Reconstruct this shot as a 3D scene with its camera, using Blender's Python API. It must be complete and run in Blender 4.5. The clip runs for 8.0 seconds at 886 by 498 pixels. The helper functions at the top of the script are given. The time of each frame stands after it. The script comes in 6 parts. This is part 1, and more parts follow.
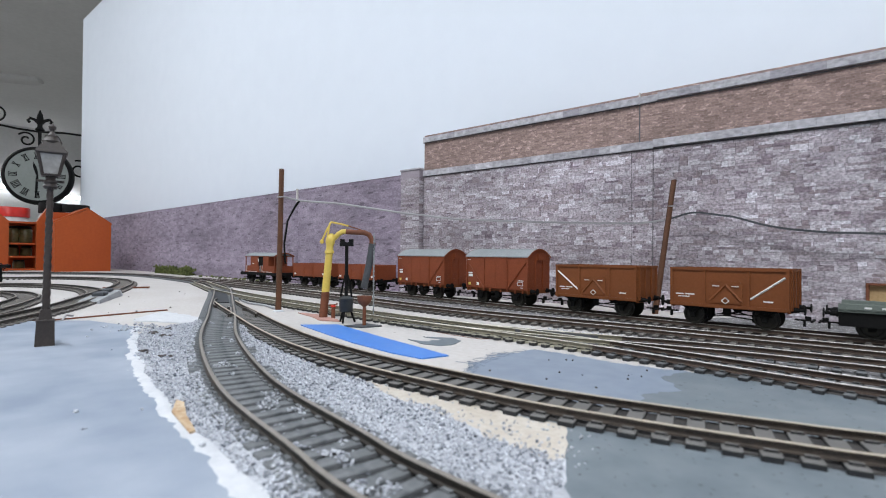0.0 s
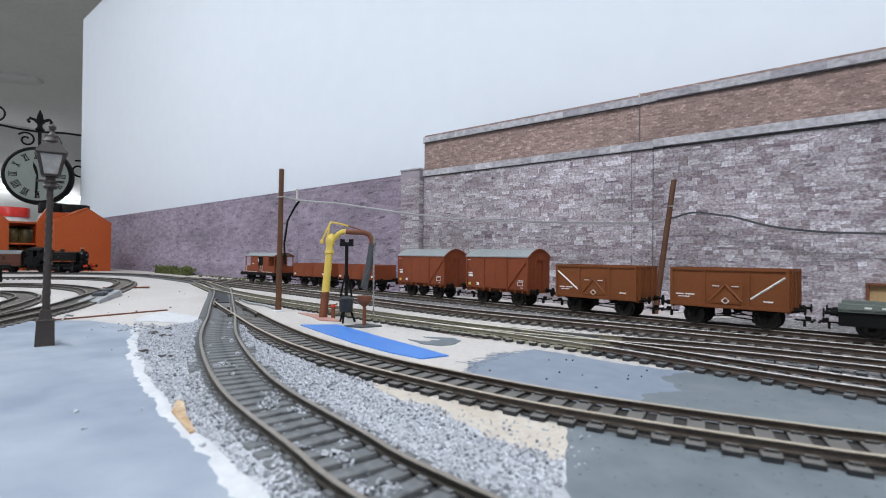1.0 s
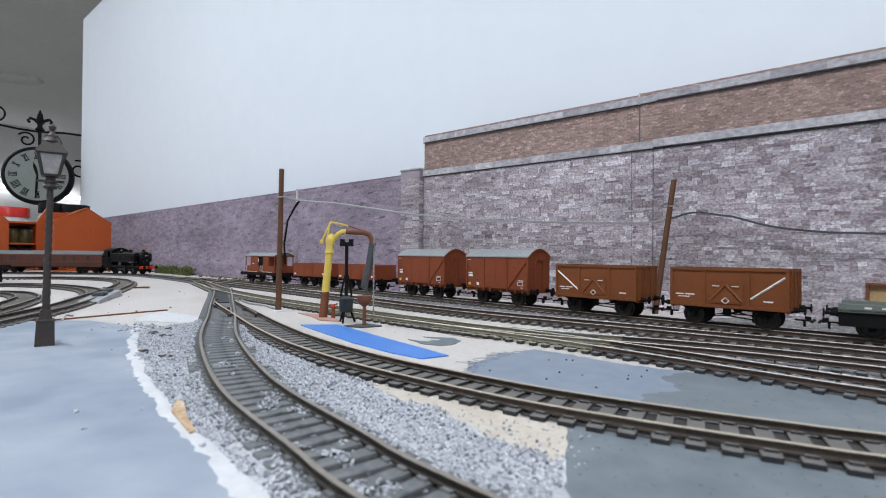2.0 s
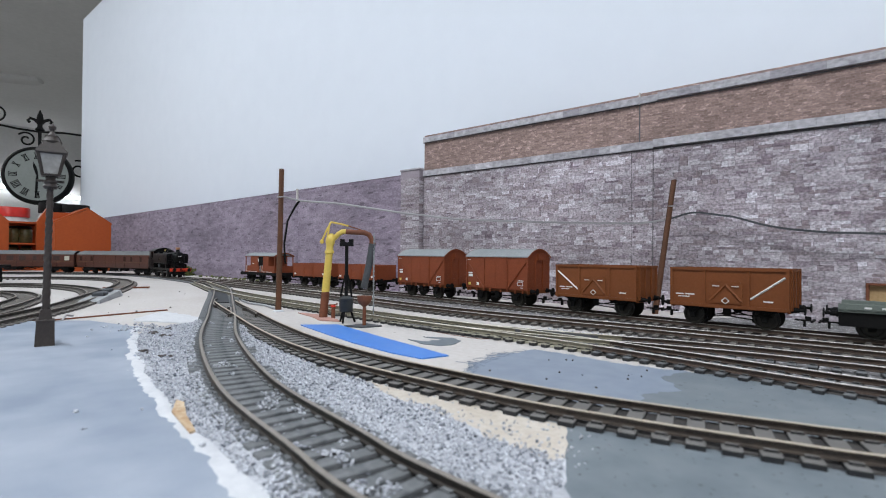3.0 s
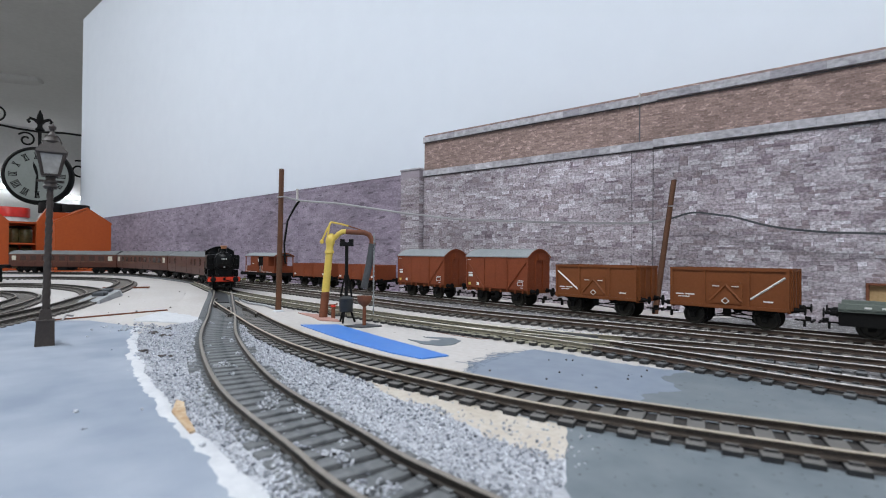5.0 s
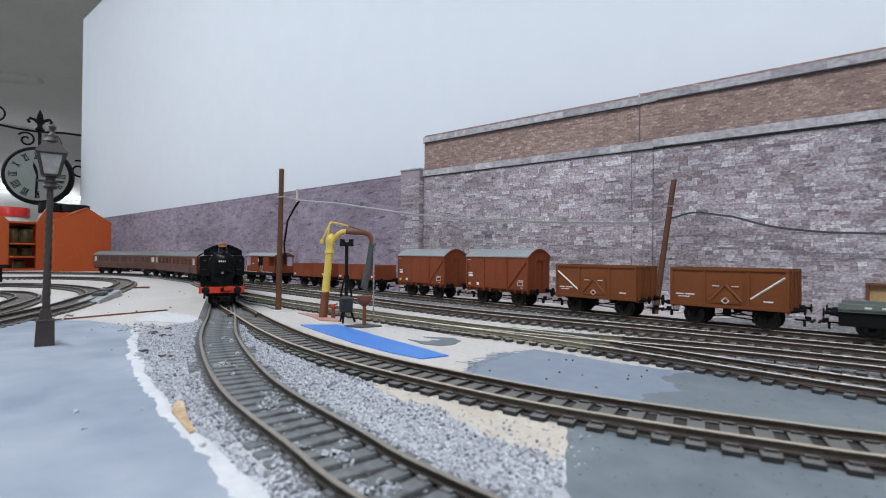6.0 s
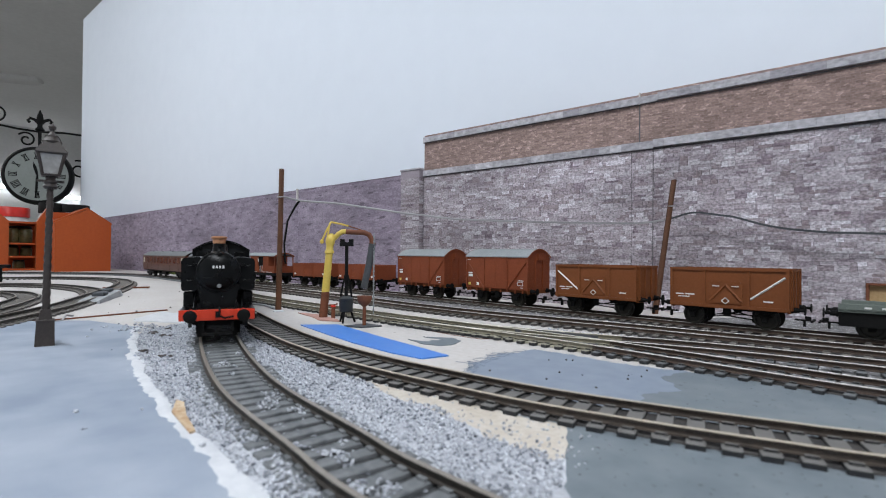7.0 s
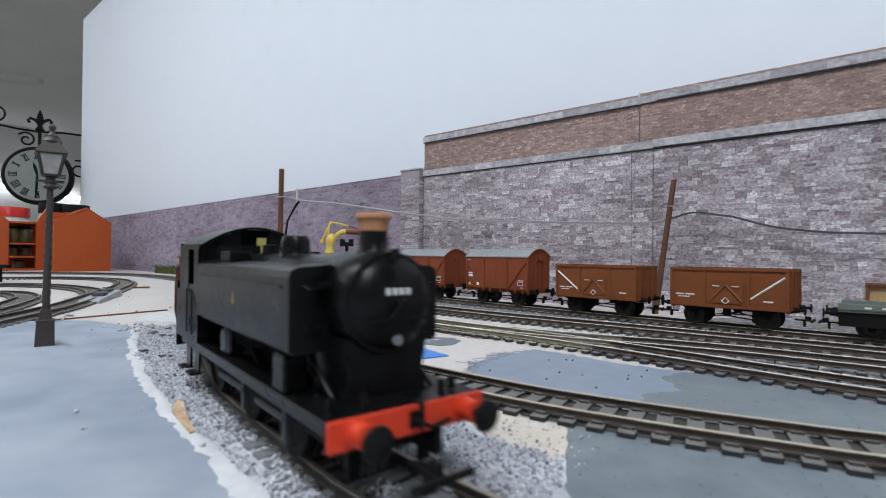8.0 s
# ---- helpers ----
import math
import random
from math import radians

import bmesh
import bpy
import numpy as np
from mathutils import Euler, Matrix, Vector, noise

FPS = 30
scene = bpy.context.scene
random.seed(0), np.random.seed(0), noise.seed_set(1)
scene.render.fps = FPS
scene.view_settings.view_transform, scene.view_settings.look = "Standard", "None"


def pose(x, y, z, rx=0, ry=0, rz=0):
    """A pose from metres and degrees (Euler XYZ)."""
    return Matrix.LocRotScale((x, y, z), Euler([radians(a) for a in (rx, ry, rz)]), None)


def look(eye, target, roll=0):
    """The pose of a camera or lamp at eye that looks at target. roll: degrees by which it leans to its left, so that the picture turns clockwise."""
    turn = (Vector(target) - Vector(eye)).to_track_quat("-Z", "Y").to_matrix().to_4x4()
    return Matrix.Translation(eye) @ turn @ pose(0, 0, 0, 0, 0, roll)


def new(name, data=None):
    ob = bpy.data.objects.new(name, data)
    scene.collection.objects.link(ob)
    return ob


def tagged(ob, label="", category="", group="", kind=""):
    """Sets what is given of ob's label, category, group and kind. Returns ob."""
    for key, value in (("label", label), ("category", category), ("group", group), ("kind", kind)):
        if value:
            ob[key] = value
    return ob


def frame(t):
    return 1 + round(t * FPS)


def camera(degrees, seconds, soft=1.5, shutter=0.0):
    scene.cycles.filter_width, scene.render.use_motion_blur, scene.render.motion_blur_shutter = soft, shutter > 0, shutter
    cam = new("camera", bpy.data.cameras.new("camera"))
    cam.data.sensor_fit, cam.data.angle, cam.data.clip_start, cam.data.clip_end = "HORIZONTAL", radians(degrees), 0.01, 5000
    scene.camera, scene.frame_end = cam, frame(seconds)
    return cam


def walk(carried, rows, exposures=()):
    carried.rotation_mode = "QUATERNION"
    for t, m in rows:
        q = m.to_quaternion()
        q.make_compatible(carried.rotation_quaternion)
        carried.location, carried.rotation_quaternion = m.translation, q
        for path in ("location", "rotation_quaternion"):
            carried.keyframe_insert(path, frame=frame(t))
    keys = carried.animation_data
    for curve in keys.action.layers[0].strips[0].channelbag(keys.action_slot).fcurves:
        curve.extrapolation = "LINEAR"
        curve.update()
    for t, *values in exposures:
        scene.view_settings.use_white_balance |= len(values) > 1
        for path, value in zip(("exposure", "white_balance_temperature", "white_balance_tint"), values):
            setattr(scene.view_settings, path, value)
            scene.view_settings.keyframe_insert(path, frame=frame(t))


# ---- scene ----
# A model railway in 4 mm scale. X runs along the retaining wall, Y towards it, z = 0 is the top of the baseboard.
# Builders below work in millimetres; part() turns them into metres.
MM = 0.001
RAIL = 4.3           # height of the rail tops
cam = camera(83.40, 8.0, soft=1.0, shutter=0.25)
cam.data.dof.use_dof, cam.data.dof.focus_distance, cam.data.dof.aperture_fstop = True, 0.6, 26.0
CAM_POSE = look((0, 0, 0.04796), (-0.6293, 0.7771, 0.04796 + 0.01117), 0.48)
walk(cam, [(0.0, CAM_POSE), (8.0, CAM_POSE)], exposures=[(0.0, 0.02), (1.5, -0.02), (3.0, -0.09), (6.0, -0.14), (8.0, -0.14)])

# ---- light: fluorescent battens assumed on the ceiling of the layout room, out of view ----
world = bpy.data.worlds.new("world")
world.use_nodes = True
scene.world = world
world.node_tree.nodes["Background"].inputs[0].default_value = (0.75, 0.85, 1.0, 1)
world.node_tree.nodes["Background"].inputs[1].default_value = 0.3
CEILING = 1.45
LIGHT_POWER = 13.8
# the four beyond x = -2 are added, unseen, to light the far room
BATTENS = [(-0.95, -0.45, 0), (0.5, -0.5, 0), (-3.0, -0.8, 0), (0.95, -0.7, 0), (-5.6, -1.0, 90), (-4.1, -0.9, 0), (-3.4, 1.9, 0)]
for bx, by, turn in BATTENS:
    lamp = bpy.data.lights.new("batten_light", "AREA")
    lamp.shape, lamp.size, lamp.size_y = "RECTANGLE", 1.2, 0.25
    lamp.energy, lamp.color = LIGHT_POWER, (0.885, 0.945, 1.0)
    ob = new("batten_light", lamp)
    ob.matrix_world = pose(bx, by, CEILING - 0.09, 0, 0, turn)


# daylight through an unseen window, assumed behind the viewer to light walls frontally
WINDOW = (-2.4, 1.2, 0.05, 1.15)      # x from, x to, z from, z to in the south wall
lamp = bpy.data.lights.new("window_light", "AREA")
lamp.shape, lamp.size, lamp.size_y = "RECTANGLE", WINDOW[1] - WINDOW[0], WINDOW[3] - WINDOW[2]
lamp.energy, lamp.color = 5.0, (0.89, 0.95, 1.0)
ob = new("window_light", lamp)
ob.matrix_world = pose((WINDOW[0] + WINDOW[1]) / 2, -2.74, (WINDOW[2] + WINDOW[3]) / 2, 90, 0, 0)


# ---- materials ----
def mat(name, c1, c2=None, rough=0.6, metal=0.0, fine=0.8, coarse=14.0, bump=0.15, spec=0.4, top=None, speck=None, top_metal=0.5, above=None):
    """c1 to c2 by noise at two sizes (fine, coarse in mm). top: colour of faces that look up (only those higher than above, in mm, where it is given). speck: (colour, size, share)."""
    m = bpy.data.materials.new(name)
    m.use_nodes = True
    nt = m.node_tree
    b = nt.nodes["Principled BSDF"]
    c2 = c2 or tuple(v * 0.78 for v in c1)
    tc = nt.nodes.new("ShaderNodeTexCoord")
    n1, n2 = nt.nodes.new("ShaderNodeTexNoise"), nt.nodes.new("ShaderNodeTexNoise")
    for n, s in ((n1, fine), (n2, coarse)):
        nt.links.new(tc.outputs["Object"], n.inputs["Vector"])
        n.inputs["Scale"].default_value = 1000.0 / s
        n.inputs["Detail"].default_value = 5
    add = nt.nodes.new("ShaderNodeMath")
    add.operation = "ADD"
    nt.links.new(n1.outputs["Fac"], add.inputs[0])
    nt.links.new(n2.outputs["Fac"], add.inputs[1])
    mr = nt.nodes.new("ShaderNodeMapRange")
    mr.inputs[1].default_value, mr.inputs[2].default_value = 0.75, 1.25
    nt.links.new(add.outputs[0], mr.inputs[0])
    mix = nt.nodes.new("ShaderNodeMix")
    mix.data_type = "RGBA"
    mix.inputs[6].default_value, mix.inputs[7].default_value = (*c1, 1), (*c2, 1)
    nt.links.new(mr.outputs[0], mix.inputs[0])
    col = mix.outputs[2]
    if speck:
        n3 = nt.nodes.new("ShaderNodeTexNoise")
        nt.links.new(tc.outputs["Object"], n3.inputs["Vector"])
        n3.inputs["Scale"].default_value = 1000.0 / speck[1]
        n3.inputs["Detail"].default_value = 3
        r3 = nt.nodes.new("ShaderNodeMapRange")
        r3.inputs[1].default_value, r3.inputs[2].default_value = speck[2], speck[2] + 0.06
        nt.links.new(n3.outputs["Fac"], r3.inputs[0])
        m3 = nt.nodes.new("ShaderNodeMix")
        m3.data_type = "RGBA"
        m3.inputs[7].default_value = (*speck[0], 1)
        nt.links.new(r3.outputs[0], m3.inputs[0])
        nt.links.new(col, m3.inputs[6])
        col = m3.outputs[2]
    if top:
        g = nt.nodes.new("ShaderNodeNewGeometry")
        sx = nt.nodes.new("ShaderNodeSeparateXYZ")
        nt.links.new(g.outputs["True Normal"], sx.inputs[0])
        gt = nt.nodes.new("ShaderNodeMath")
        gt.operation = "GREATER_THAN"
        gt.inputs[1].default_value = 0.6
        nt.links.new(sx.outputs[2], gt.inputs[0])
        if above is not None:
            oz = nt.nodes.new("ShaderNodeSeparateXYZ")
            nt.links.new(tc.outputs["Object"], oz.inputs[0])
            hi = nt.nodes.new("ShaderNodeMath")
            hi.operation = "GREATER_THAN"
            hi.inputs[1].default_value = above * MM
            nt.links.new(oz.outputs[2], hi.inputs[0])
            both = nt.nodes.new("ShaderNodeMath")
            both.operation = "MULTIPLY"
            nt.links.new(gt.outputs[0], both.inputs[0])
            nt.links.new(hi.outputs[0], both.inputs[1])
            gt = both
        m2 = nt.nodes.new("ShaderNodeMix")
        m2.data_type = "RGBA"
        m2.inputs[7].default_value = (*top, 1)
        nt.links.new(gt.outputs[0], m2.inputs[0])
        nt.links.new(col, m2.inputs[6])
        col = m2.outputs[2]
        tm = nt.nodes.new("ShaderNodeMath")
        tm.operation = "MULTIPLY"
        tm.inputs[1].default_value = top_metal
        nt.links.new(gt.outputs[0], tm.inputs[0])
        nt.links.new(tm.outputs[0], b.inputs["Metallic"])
    nt.links.new(col, b.inputs["Base Color"])
    rr = nt.nodes.new("ShaderNodeMapRange")
    rr.inputs[3].default_value, rr.inputs[4].default_value = max(rough - 0.1, 0.05), min(rough + 0.1, 1)
    nt.links.new(n1.outputs["Fac"], rr.inputs[0])
    nt.links.new(rr.outputs[0], b.inputs["Roughness"])
    if not top:
        b.inputs["Metallic"].default_value = metal
    b.inputs["Specular IOR Level"].default_value = spec
    if bump:
        bp = nt.nodes.new("ShaderNodeBump")
        bp.inputs["Strength"].default_value = bump
        bp.inputs["Distance"].default_value = 0.0003
        nt.links.new(n1.outputs["Fac"], bp.inputs["Height"])
        nt.links.new(bp.outputs[0], b.inputs["Normal"])
    return m


def scaled_by_noise(nt, tc, colour, size, stretch, f0, f1, low, high, detail=4):
    """Multiplies a colour by noise of that size in mm; f0 to f1 of the noise becomes low to high."""
    st = nt.nodes.new("ShaderNodeMapping")
    st.inputs["Scale"].default_value = (1 / stretch, 1, 1)
    st.inputs["Location"].default_value = (0.37 * size * MM, 0, 2.1 * size * MM)
    nt.links.new(tc.outputs["Object"], st.inputs[0])
    n = nt.nodes.new("ShaderNodeTexNoise")
    n.inputs["Scale"].default_value, n.inputs["Detail"].default_value = 1000.0 / size, detail
    nt.links.new(st.outputs[0], n.inputs["Vector"])
    mr = nt.nodes.new("ShaderNodeMapRange")
    for k, v in enumerate((f0, f1, low, high)):
        mr.inputs[k + 1].default_value = v
    nt.links.new(n.outputs["Fac"], mr.inputs[0])
    mul = nt.nodes.new("ShaderNodeVectorMath")
    mul.operation = "SCALE"
    nt.links.new(colour, mul.inputs[0])
    nt.links.new(mr.outputs[0], mul.inputs["Scale"])
    return mul


def by_piece(name, colours, rough=0.85, fine=1.2, islands=True, bump=0.4, low=0.62, high=1.3, stretch=1.0, cloud=None):
    """Each piece takes its own colour from the ramp, with a fine grain over it, drawn out along x by stretch. cloud: (size in mm, low, high) of broad light and dark patches."""
    m = bpy.data.materials.new(name)
    m.use_nodes = True
    nt = m.node_tree
    b = nt.nodes["Principled BSDF"]
    if islands:
        src = nt.nodes.new("ShaderNodeNewGeometry").outputs["Random Per Island"]
    else:
        src = nt.nodes.new("ShaderNodeObjectInfo").outputs["Random"]
    ramp = nt.nodes.new("ShaderNodeValToRGB")
    el = ramp.color_ramp.elements
    while len(el) < len(colours):
        el.new(0.5)
    for i, c in enumerate(colours):
        el[i].position, el[i].color = i / (len(colours) - 1), (*c, 1)
    nt.links.new(src, ramp.inputs[0])
    tc = nt.nodes.new("ShaderNodeTexCoord")
    n = nt.nodes.new("ShaderNodeTexNoise")
    n.inputs["Scale"].default_value, n.inputs["Detail"].default_value = 1000.0 / fine, 6
    st = nt.nodes.new("ShaderNodeMapping")
    st.inputs["Scale"].default_value = (1 / stretch, 1, 1)
    nt.links.new(tc.outputs["Object"], st.inputs[0])
    nt.links.new(st.outputs[0], n.inputs["Vector"])
    mr = nt.nodes.new("ShaderNodeMapRange")
    mr.inputs[1].default_value, mr.inputs[2].default_value = 0.3, 0.7
    mr.inputs[3].default_value, mr.inputs[4].default_value = low, high
    nt.links.new(n.outputs["Fac"], mr.inputs[0])
    mul = nt.nodes.new("ShaderNodeVectorMath")
    mul.operation = "SCALE"
    nt.links.new(ramp.outputs[0], mul.inputs[0])
    nt.links.new(mr.outputs[0], mul.inputs["Scale"])
    if cloud:
        mul = scaled_by_noise(nt, tc, mul.outputs[0], cloud[0], 2.0, 0.38, 0.62, cloud[1], cloud[2])
    nt.links.new(mul.outputs[0], b.inputs["Base Color"])
    b.inputs["Roughness"].default_value = rough
    b.inputs["Specular IOR Level"].default_value = 0.25
    bp = nt.nodes.new("ShaderNodeBump")
    bp.inputs["Strength"].default_value, bp.inputs["Distance"].default_value = bump, 0.0003
    nt.links.new(n.outputs["Fac"], bp.inputs["Height"])
    nt.links.new(bp.outputs[0], b.inputs["Normal"])
    return m


def glow(name, c, strength):
    m = bpy.data.materials.new(name)
    m.use_nodes = True
    b = m.node_tree.nodes["Principled BSDF"]
    b.inputs["Emission Color"].default_value, b.inputs["Emission Strength"].default_value = (*c, 1), strength
    return m


def printed_mat(name, c1, c2, mortar, w, h, gap, layers):
    """Printed masonry card: courses of w by h mm and layers of noise (size, stretch, f0, f1, low, high) over them."""
    m = bpy.data.materials.new(name)
    m.use_nodes = True
    nt = m.node_tree
    b = nt.nodes["Principled BSDF"]
    b.inputs["Roughness"].default_value, b.inputs["Specular IOR Level"].default_value = 0.85, 0.25
    tc = nt.nodes.new("ShaderNodeTexCoord")
    mp = nt.nodes.new("ShaderNodeMapping")
    mp.inputs["Rotation"].default_value = (radians(-90), 0, 0)
    nt.links.new(tc.outputs["Object"], mp.inputs[0])
    br = nt.nodes.new("ShaderNodeTexBrick")
    br.inputs["Color1"].default_value, br.inputs["Color2"].default_value, br.inputs["Mortar"].default_value = (*c1, 1), (*c2, 1), (*mortar, 1)
    br.inputs["Scale"].default_value = 1.0
    br.inputs["Mortar Size"].default_value, br.inputs["Mortar Smooth"].default_value = gap * MM, 0.6
    br.inputs["Brick Width"].default_value, br.inputs["Row Height"].default_value = w * MM, h * MM
    nt.links.new(mp.outputs[0], br.inputs["Vector"])
    col = br.outputs["Color"]
    for layer in layers:
        col = scaled_by_noise(nt, tc, col, *layer).outputs[0]
    nt.links.new(col, b.inputs["Base Color"])
    return m


M_BOARD = mat("white_painted_board", (0.595, 0.565, 0.55), (0.525, 0.488, 0.462), rough=0.7, fine=3, coarse=60, bump=0.1, speck=((0.30, 0.27, 0.24), 4.0, 0.70))
M_GREY = mat("blue_grey_wash", (0.19, 0.232, 0.30), (0.26, 0.302, 0.37), rough=0.55, fine=9, coarse=60, bump=0.15, speck=((0.10, 0.11, 0.13), 2.0, 0.71))
M_GREY_2 = mat("grey_wash_paint", (0.135, 0.162, 0.185), (0.195, 0.222, 0.245), rough=0.6, fine=9, coarse=50, bump=0.2, speck=((0.06, 0.07, 0.08), 2.0, 0.66))
M_PLAT = mat("platform_wash", (0.235, 0.28, 0.355), (0.36, 0.40, 0.47), rough=0.6, fine=22, coarse=70, bump=0.15)
M_PLASTER = mat("white_plaster", (0.66, 0.665, 0.69), (0.56, 0.57, 0.60), rough=0.85, fine=2.5, coarse=9, bump=0.5)
M_CORK = mat("cork", (0.40, 0.24, 0.12), (0.62, 0.50, 0.36), rough=0.9, fine=2.0, coarse=6, bump=0.8)
M_BLUE = mat("blue_card", (0.065, 0.22, 0.66), (0.085, 0.26, 0.70), rough=0.4, fine=3, coarse=30)
M_FILL = mat("gravel_bed", (0.38, 0.39, 0.43), (0.60, 0.61, 0.65), rough=0.95, fine=1.1, coarse=12, bump=1.0)
M_STONES = by_piece("loose_ballast", [(0.14, 0.15, 0.18), (0.41, 0.425, 0.47), (0.535, 0.55, 0.60), (0.46, 0.475, 0.515), (0.64, 0.655, 0.70)], fine=0.7)
M_SLEEPER = mat("sleeper_plastic_dark", (0.055, 0.058, 0.068), (0.10, 0.10, 0.11), rough=0.6, fine=1.5, coarse=20)
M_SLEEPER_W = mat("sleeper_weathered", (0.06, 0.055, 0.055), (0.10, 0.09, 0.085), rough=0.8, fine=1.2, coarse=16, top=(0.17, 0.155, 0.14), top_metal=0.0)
M_SLEEPER_A = mat("sleeper_blue_grey", (0.10, 0.107, 0.115), (0.19, 0.197, 0.205), rough=0.8, fine=2.0, coarse=9)
# dirt, darkened to stand for shade in the gaps between main-line sleepers
M_MAINBED = mat("grey_dirt_and_gap_shade", (0.020, 0.021, 0.023), (0.070, 0.072, 0.076), rough=0.95, fine=1.6, coarse=9, bump=0.8)
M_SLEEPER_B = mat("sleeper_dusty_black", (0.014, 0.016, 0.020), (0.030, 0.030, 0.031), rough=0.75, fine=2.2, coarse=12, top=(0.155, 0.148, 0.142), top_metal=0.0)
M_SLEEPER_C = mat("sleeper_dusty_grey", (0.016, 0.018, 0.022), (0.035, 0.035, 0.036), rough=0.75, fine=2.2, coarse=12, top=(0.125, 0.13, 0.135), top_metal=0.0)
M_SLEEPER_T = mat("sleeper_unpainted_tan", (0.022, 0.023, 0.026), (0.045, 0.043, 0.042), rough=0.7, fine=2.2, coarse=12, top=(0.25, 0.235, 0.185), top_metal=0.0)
# dirt tone that also holds the shade between siding and yard sleepers
M_WEB = mat("bed_dirt_and_gap_shade", (0.035, 0.033, 0.034), (0.07, 0.064, 0.06), rough=0.9, fine=1.5, coarse=8, bump=0.6)
M_RAIL = mat("nickel_silver_rail", (0.085, 0.058, 0.045), (0.052, 0.037, 0.030), rough=0.35, fine=1.5, coarse=25, top=(0.82, 0.78, 0.74), top_metal=0.2, above=3.5)
M_RAIL_T = mat("turnout_rail_tan", (0.26, 0.235, 0.175), (0.18, 0.16, 0.12), rough=0.4, fine=1.5, coarse=25, top=(0.76, 0.73, 0.63), top_metal=0.25, above=3.5)
M_RAIL_D = mat("rail_painted_brown", (0.075, 0.058, 0.046), (0.042, 0.033, 0.028), rough=0.45, fine=1.5, coarse=25, top=(0.47, 0.405, 0.32), top_metal=0.15, above=3.5)
M_WHEEL = mat("brown_black_wheel", (0.022, 0.020, 0.013), (0.010, 0.009, 0.007), rough=0.45, fine=1.2, coarse=8)
M_TAN = mat("unpainted_turnout_plastic", (0.40, 0.38, 0.29), (0.30, 0.28, 0.22), rough=0.6, fine=2, coarse=20)
M_BACK = mat("sky_board", (0.75, 0.795, 0.865), (0.73, 0.775, 0.845), rough=0.8, fine=40, coarse=400, bump=0.03)
M_CEIL = mat("ceiling_paint", (0.74, 0.74, 0.74), (0.68, 0.68, 0.68), rough=0.9, fine=30, coarse=400, bump=0.05)
M_FLOOR = mat("floor_carpet", (0.36, 0.34, 0.31), (0.28, 0.265, 0.24), rough=0.95, fine=5, coarse=200)
M_ROOM = mat("room_wall_paint", (0.68, 0.68, 0.68), (0.62, 0.62, 0.62), rough=0.9, fine=30, coarse=500, bump=0.05)
M_PURPLE = printed_mat("printed_stone_purple", (0.245, 0.20, 0.258), (0.305, 0.257, 0.318), (0.28, 0.235, 0.293), 11.0, 5.0, 0.5, [(70, 3.5, 0.38, 0.62, 0.80, 1.18), (9, 3.5, 0.38, 0.62, 0.84, 1.14), (5, 4.0, 0.60, 0.64, 1.0, 0.55), (4, 3.0, 0.60, 0.67, 1.0, 1.35), (2.0, 1.8, 0.35, 0.65, 0.82, 1.18)])
M_BRICK = printed_mat("printed_brick", (0.20, 0.138, 0.125), (0.345, 0.245, 0.218), (0.265, 0.20, 0.182), 5.6, 1.9, 0.2, [(70, 2.0, 0.38, 0.62, 0.88, 1.15), (2.6, 2.0, 0.59, 0.65, 1.0, 1.6), (1.3, 1.6, 0.35, 0.65, 0.84, 1.16)])
M_WALLBED = mat("printed_mortar", (0.38, 0.335, 0.375), (0.27, 0.23, 0.26), rough=0.9, fine=1.5, coarse=20)
STONE_HUES = [(0.21, 0.165, 0.195), (0.36, 0.315, 0.35), (0.45, 0.405, 0.445), (0.27, 0.22, 0.235), (0.39, 0.345, 0.38), (0.54, 0.505, 0.545), (0.30, 0.25, 0.275), (0.44, 0.40, 0.435), (0.63, 0.61, 0.655)]
M_STONE = by_piece("printed_wall_stone", STONE_HUES, fine=1.5, low=0.52, high=1.42, stretch=1.5, cloud=(60, 0.80, 1.16))
M_STONE_P = by_piece("printed_wall_stone_piece", STONE_HUES, fine=1.5, islands=False, low=0.52, high=1.42, stretch=1.5, cloud=(60, 0.80, 1.16))
M_COPING = by_piece("printed_coping", [(0.37, 0.355, 0.385), (0.47, 0.455, 0.485), (0.31, 0.295, 0.325), (0.52, 0.505, 0.535)], fine=3.0, islands=False, low=0.7, high=1.26, stretch=1.6)
# colour for shade under ledges and inside the joint, and for seams
M_SHADOWLINE = mat("dark_grey_shade_and_seam", (0.10, 0.095, 0.10), (0.15, 0.14, 0.15), rough=0.9, fine=1.5, coarse=10)
M_RAIL_A = mat("rail_dull_grey_brown", (0.050, 0.042, 0.036), (0.028, 0.024, 0.021), rough=0.45, fine=1.5, coarse=25, top=(0.255, 0.228, 0.20), top_metal=0.25, above=3.5)
M_YARDBED = mat("yard_dirt", (0.115, 0.11, 0.112), (0.21, 0.205, 0.21), rough=0.95, fine=1.3, coarse=12, bump=0.8, speck=((0.55, 0.55, 0.57), 2.2, 0.58))
M_LOCO = mat("satin_black_paint", (0.003, 0.0032, 0.0036), (0.005, 0.0053, 0.0058), rough=0.30, fine=4, coarse=30, bump=0.0, spec=0.19)
M_BLACK = mat("matt_black", (0.005, 0.005, 0.0055), (0.010, 0.0095, 0.009), rough=0.7, fine=1.5, coarse=12, bump=0.1, spec=0.14)
M_RED = mat("buffer_beam_red", (0.648, 0.052, 0.01875), (0.576, 0.04, 0.015), rough=0.45, fine=2, coarse=20, bump=0.05)
M_COPPER = mat("copper_cap", (0.62, 0.30, 0.16), (0.55, 0.26, 0.13), rough=0.42, metal=0.7, fine=2, coarse=10)
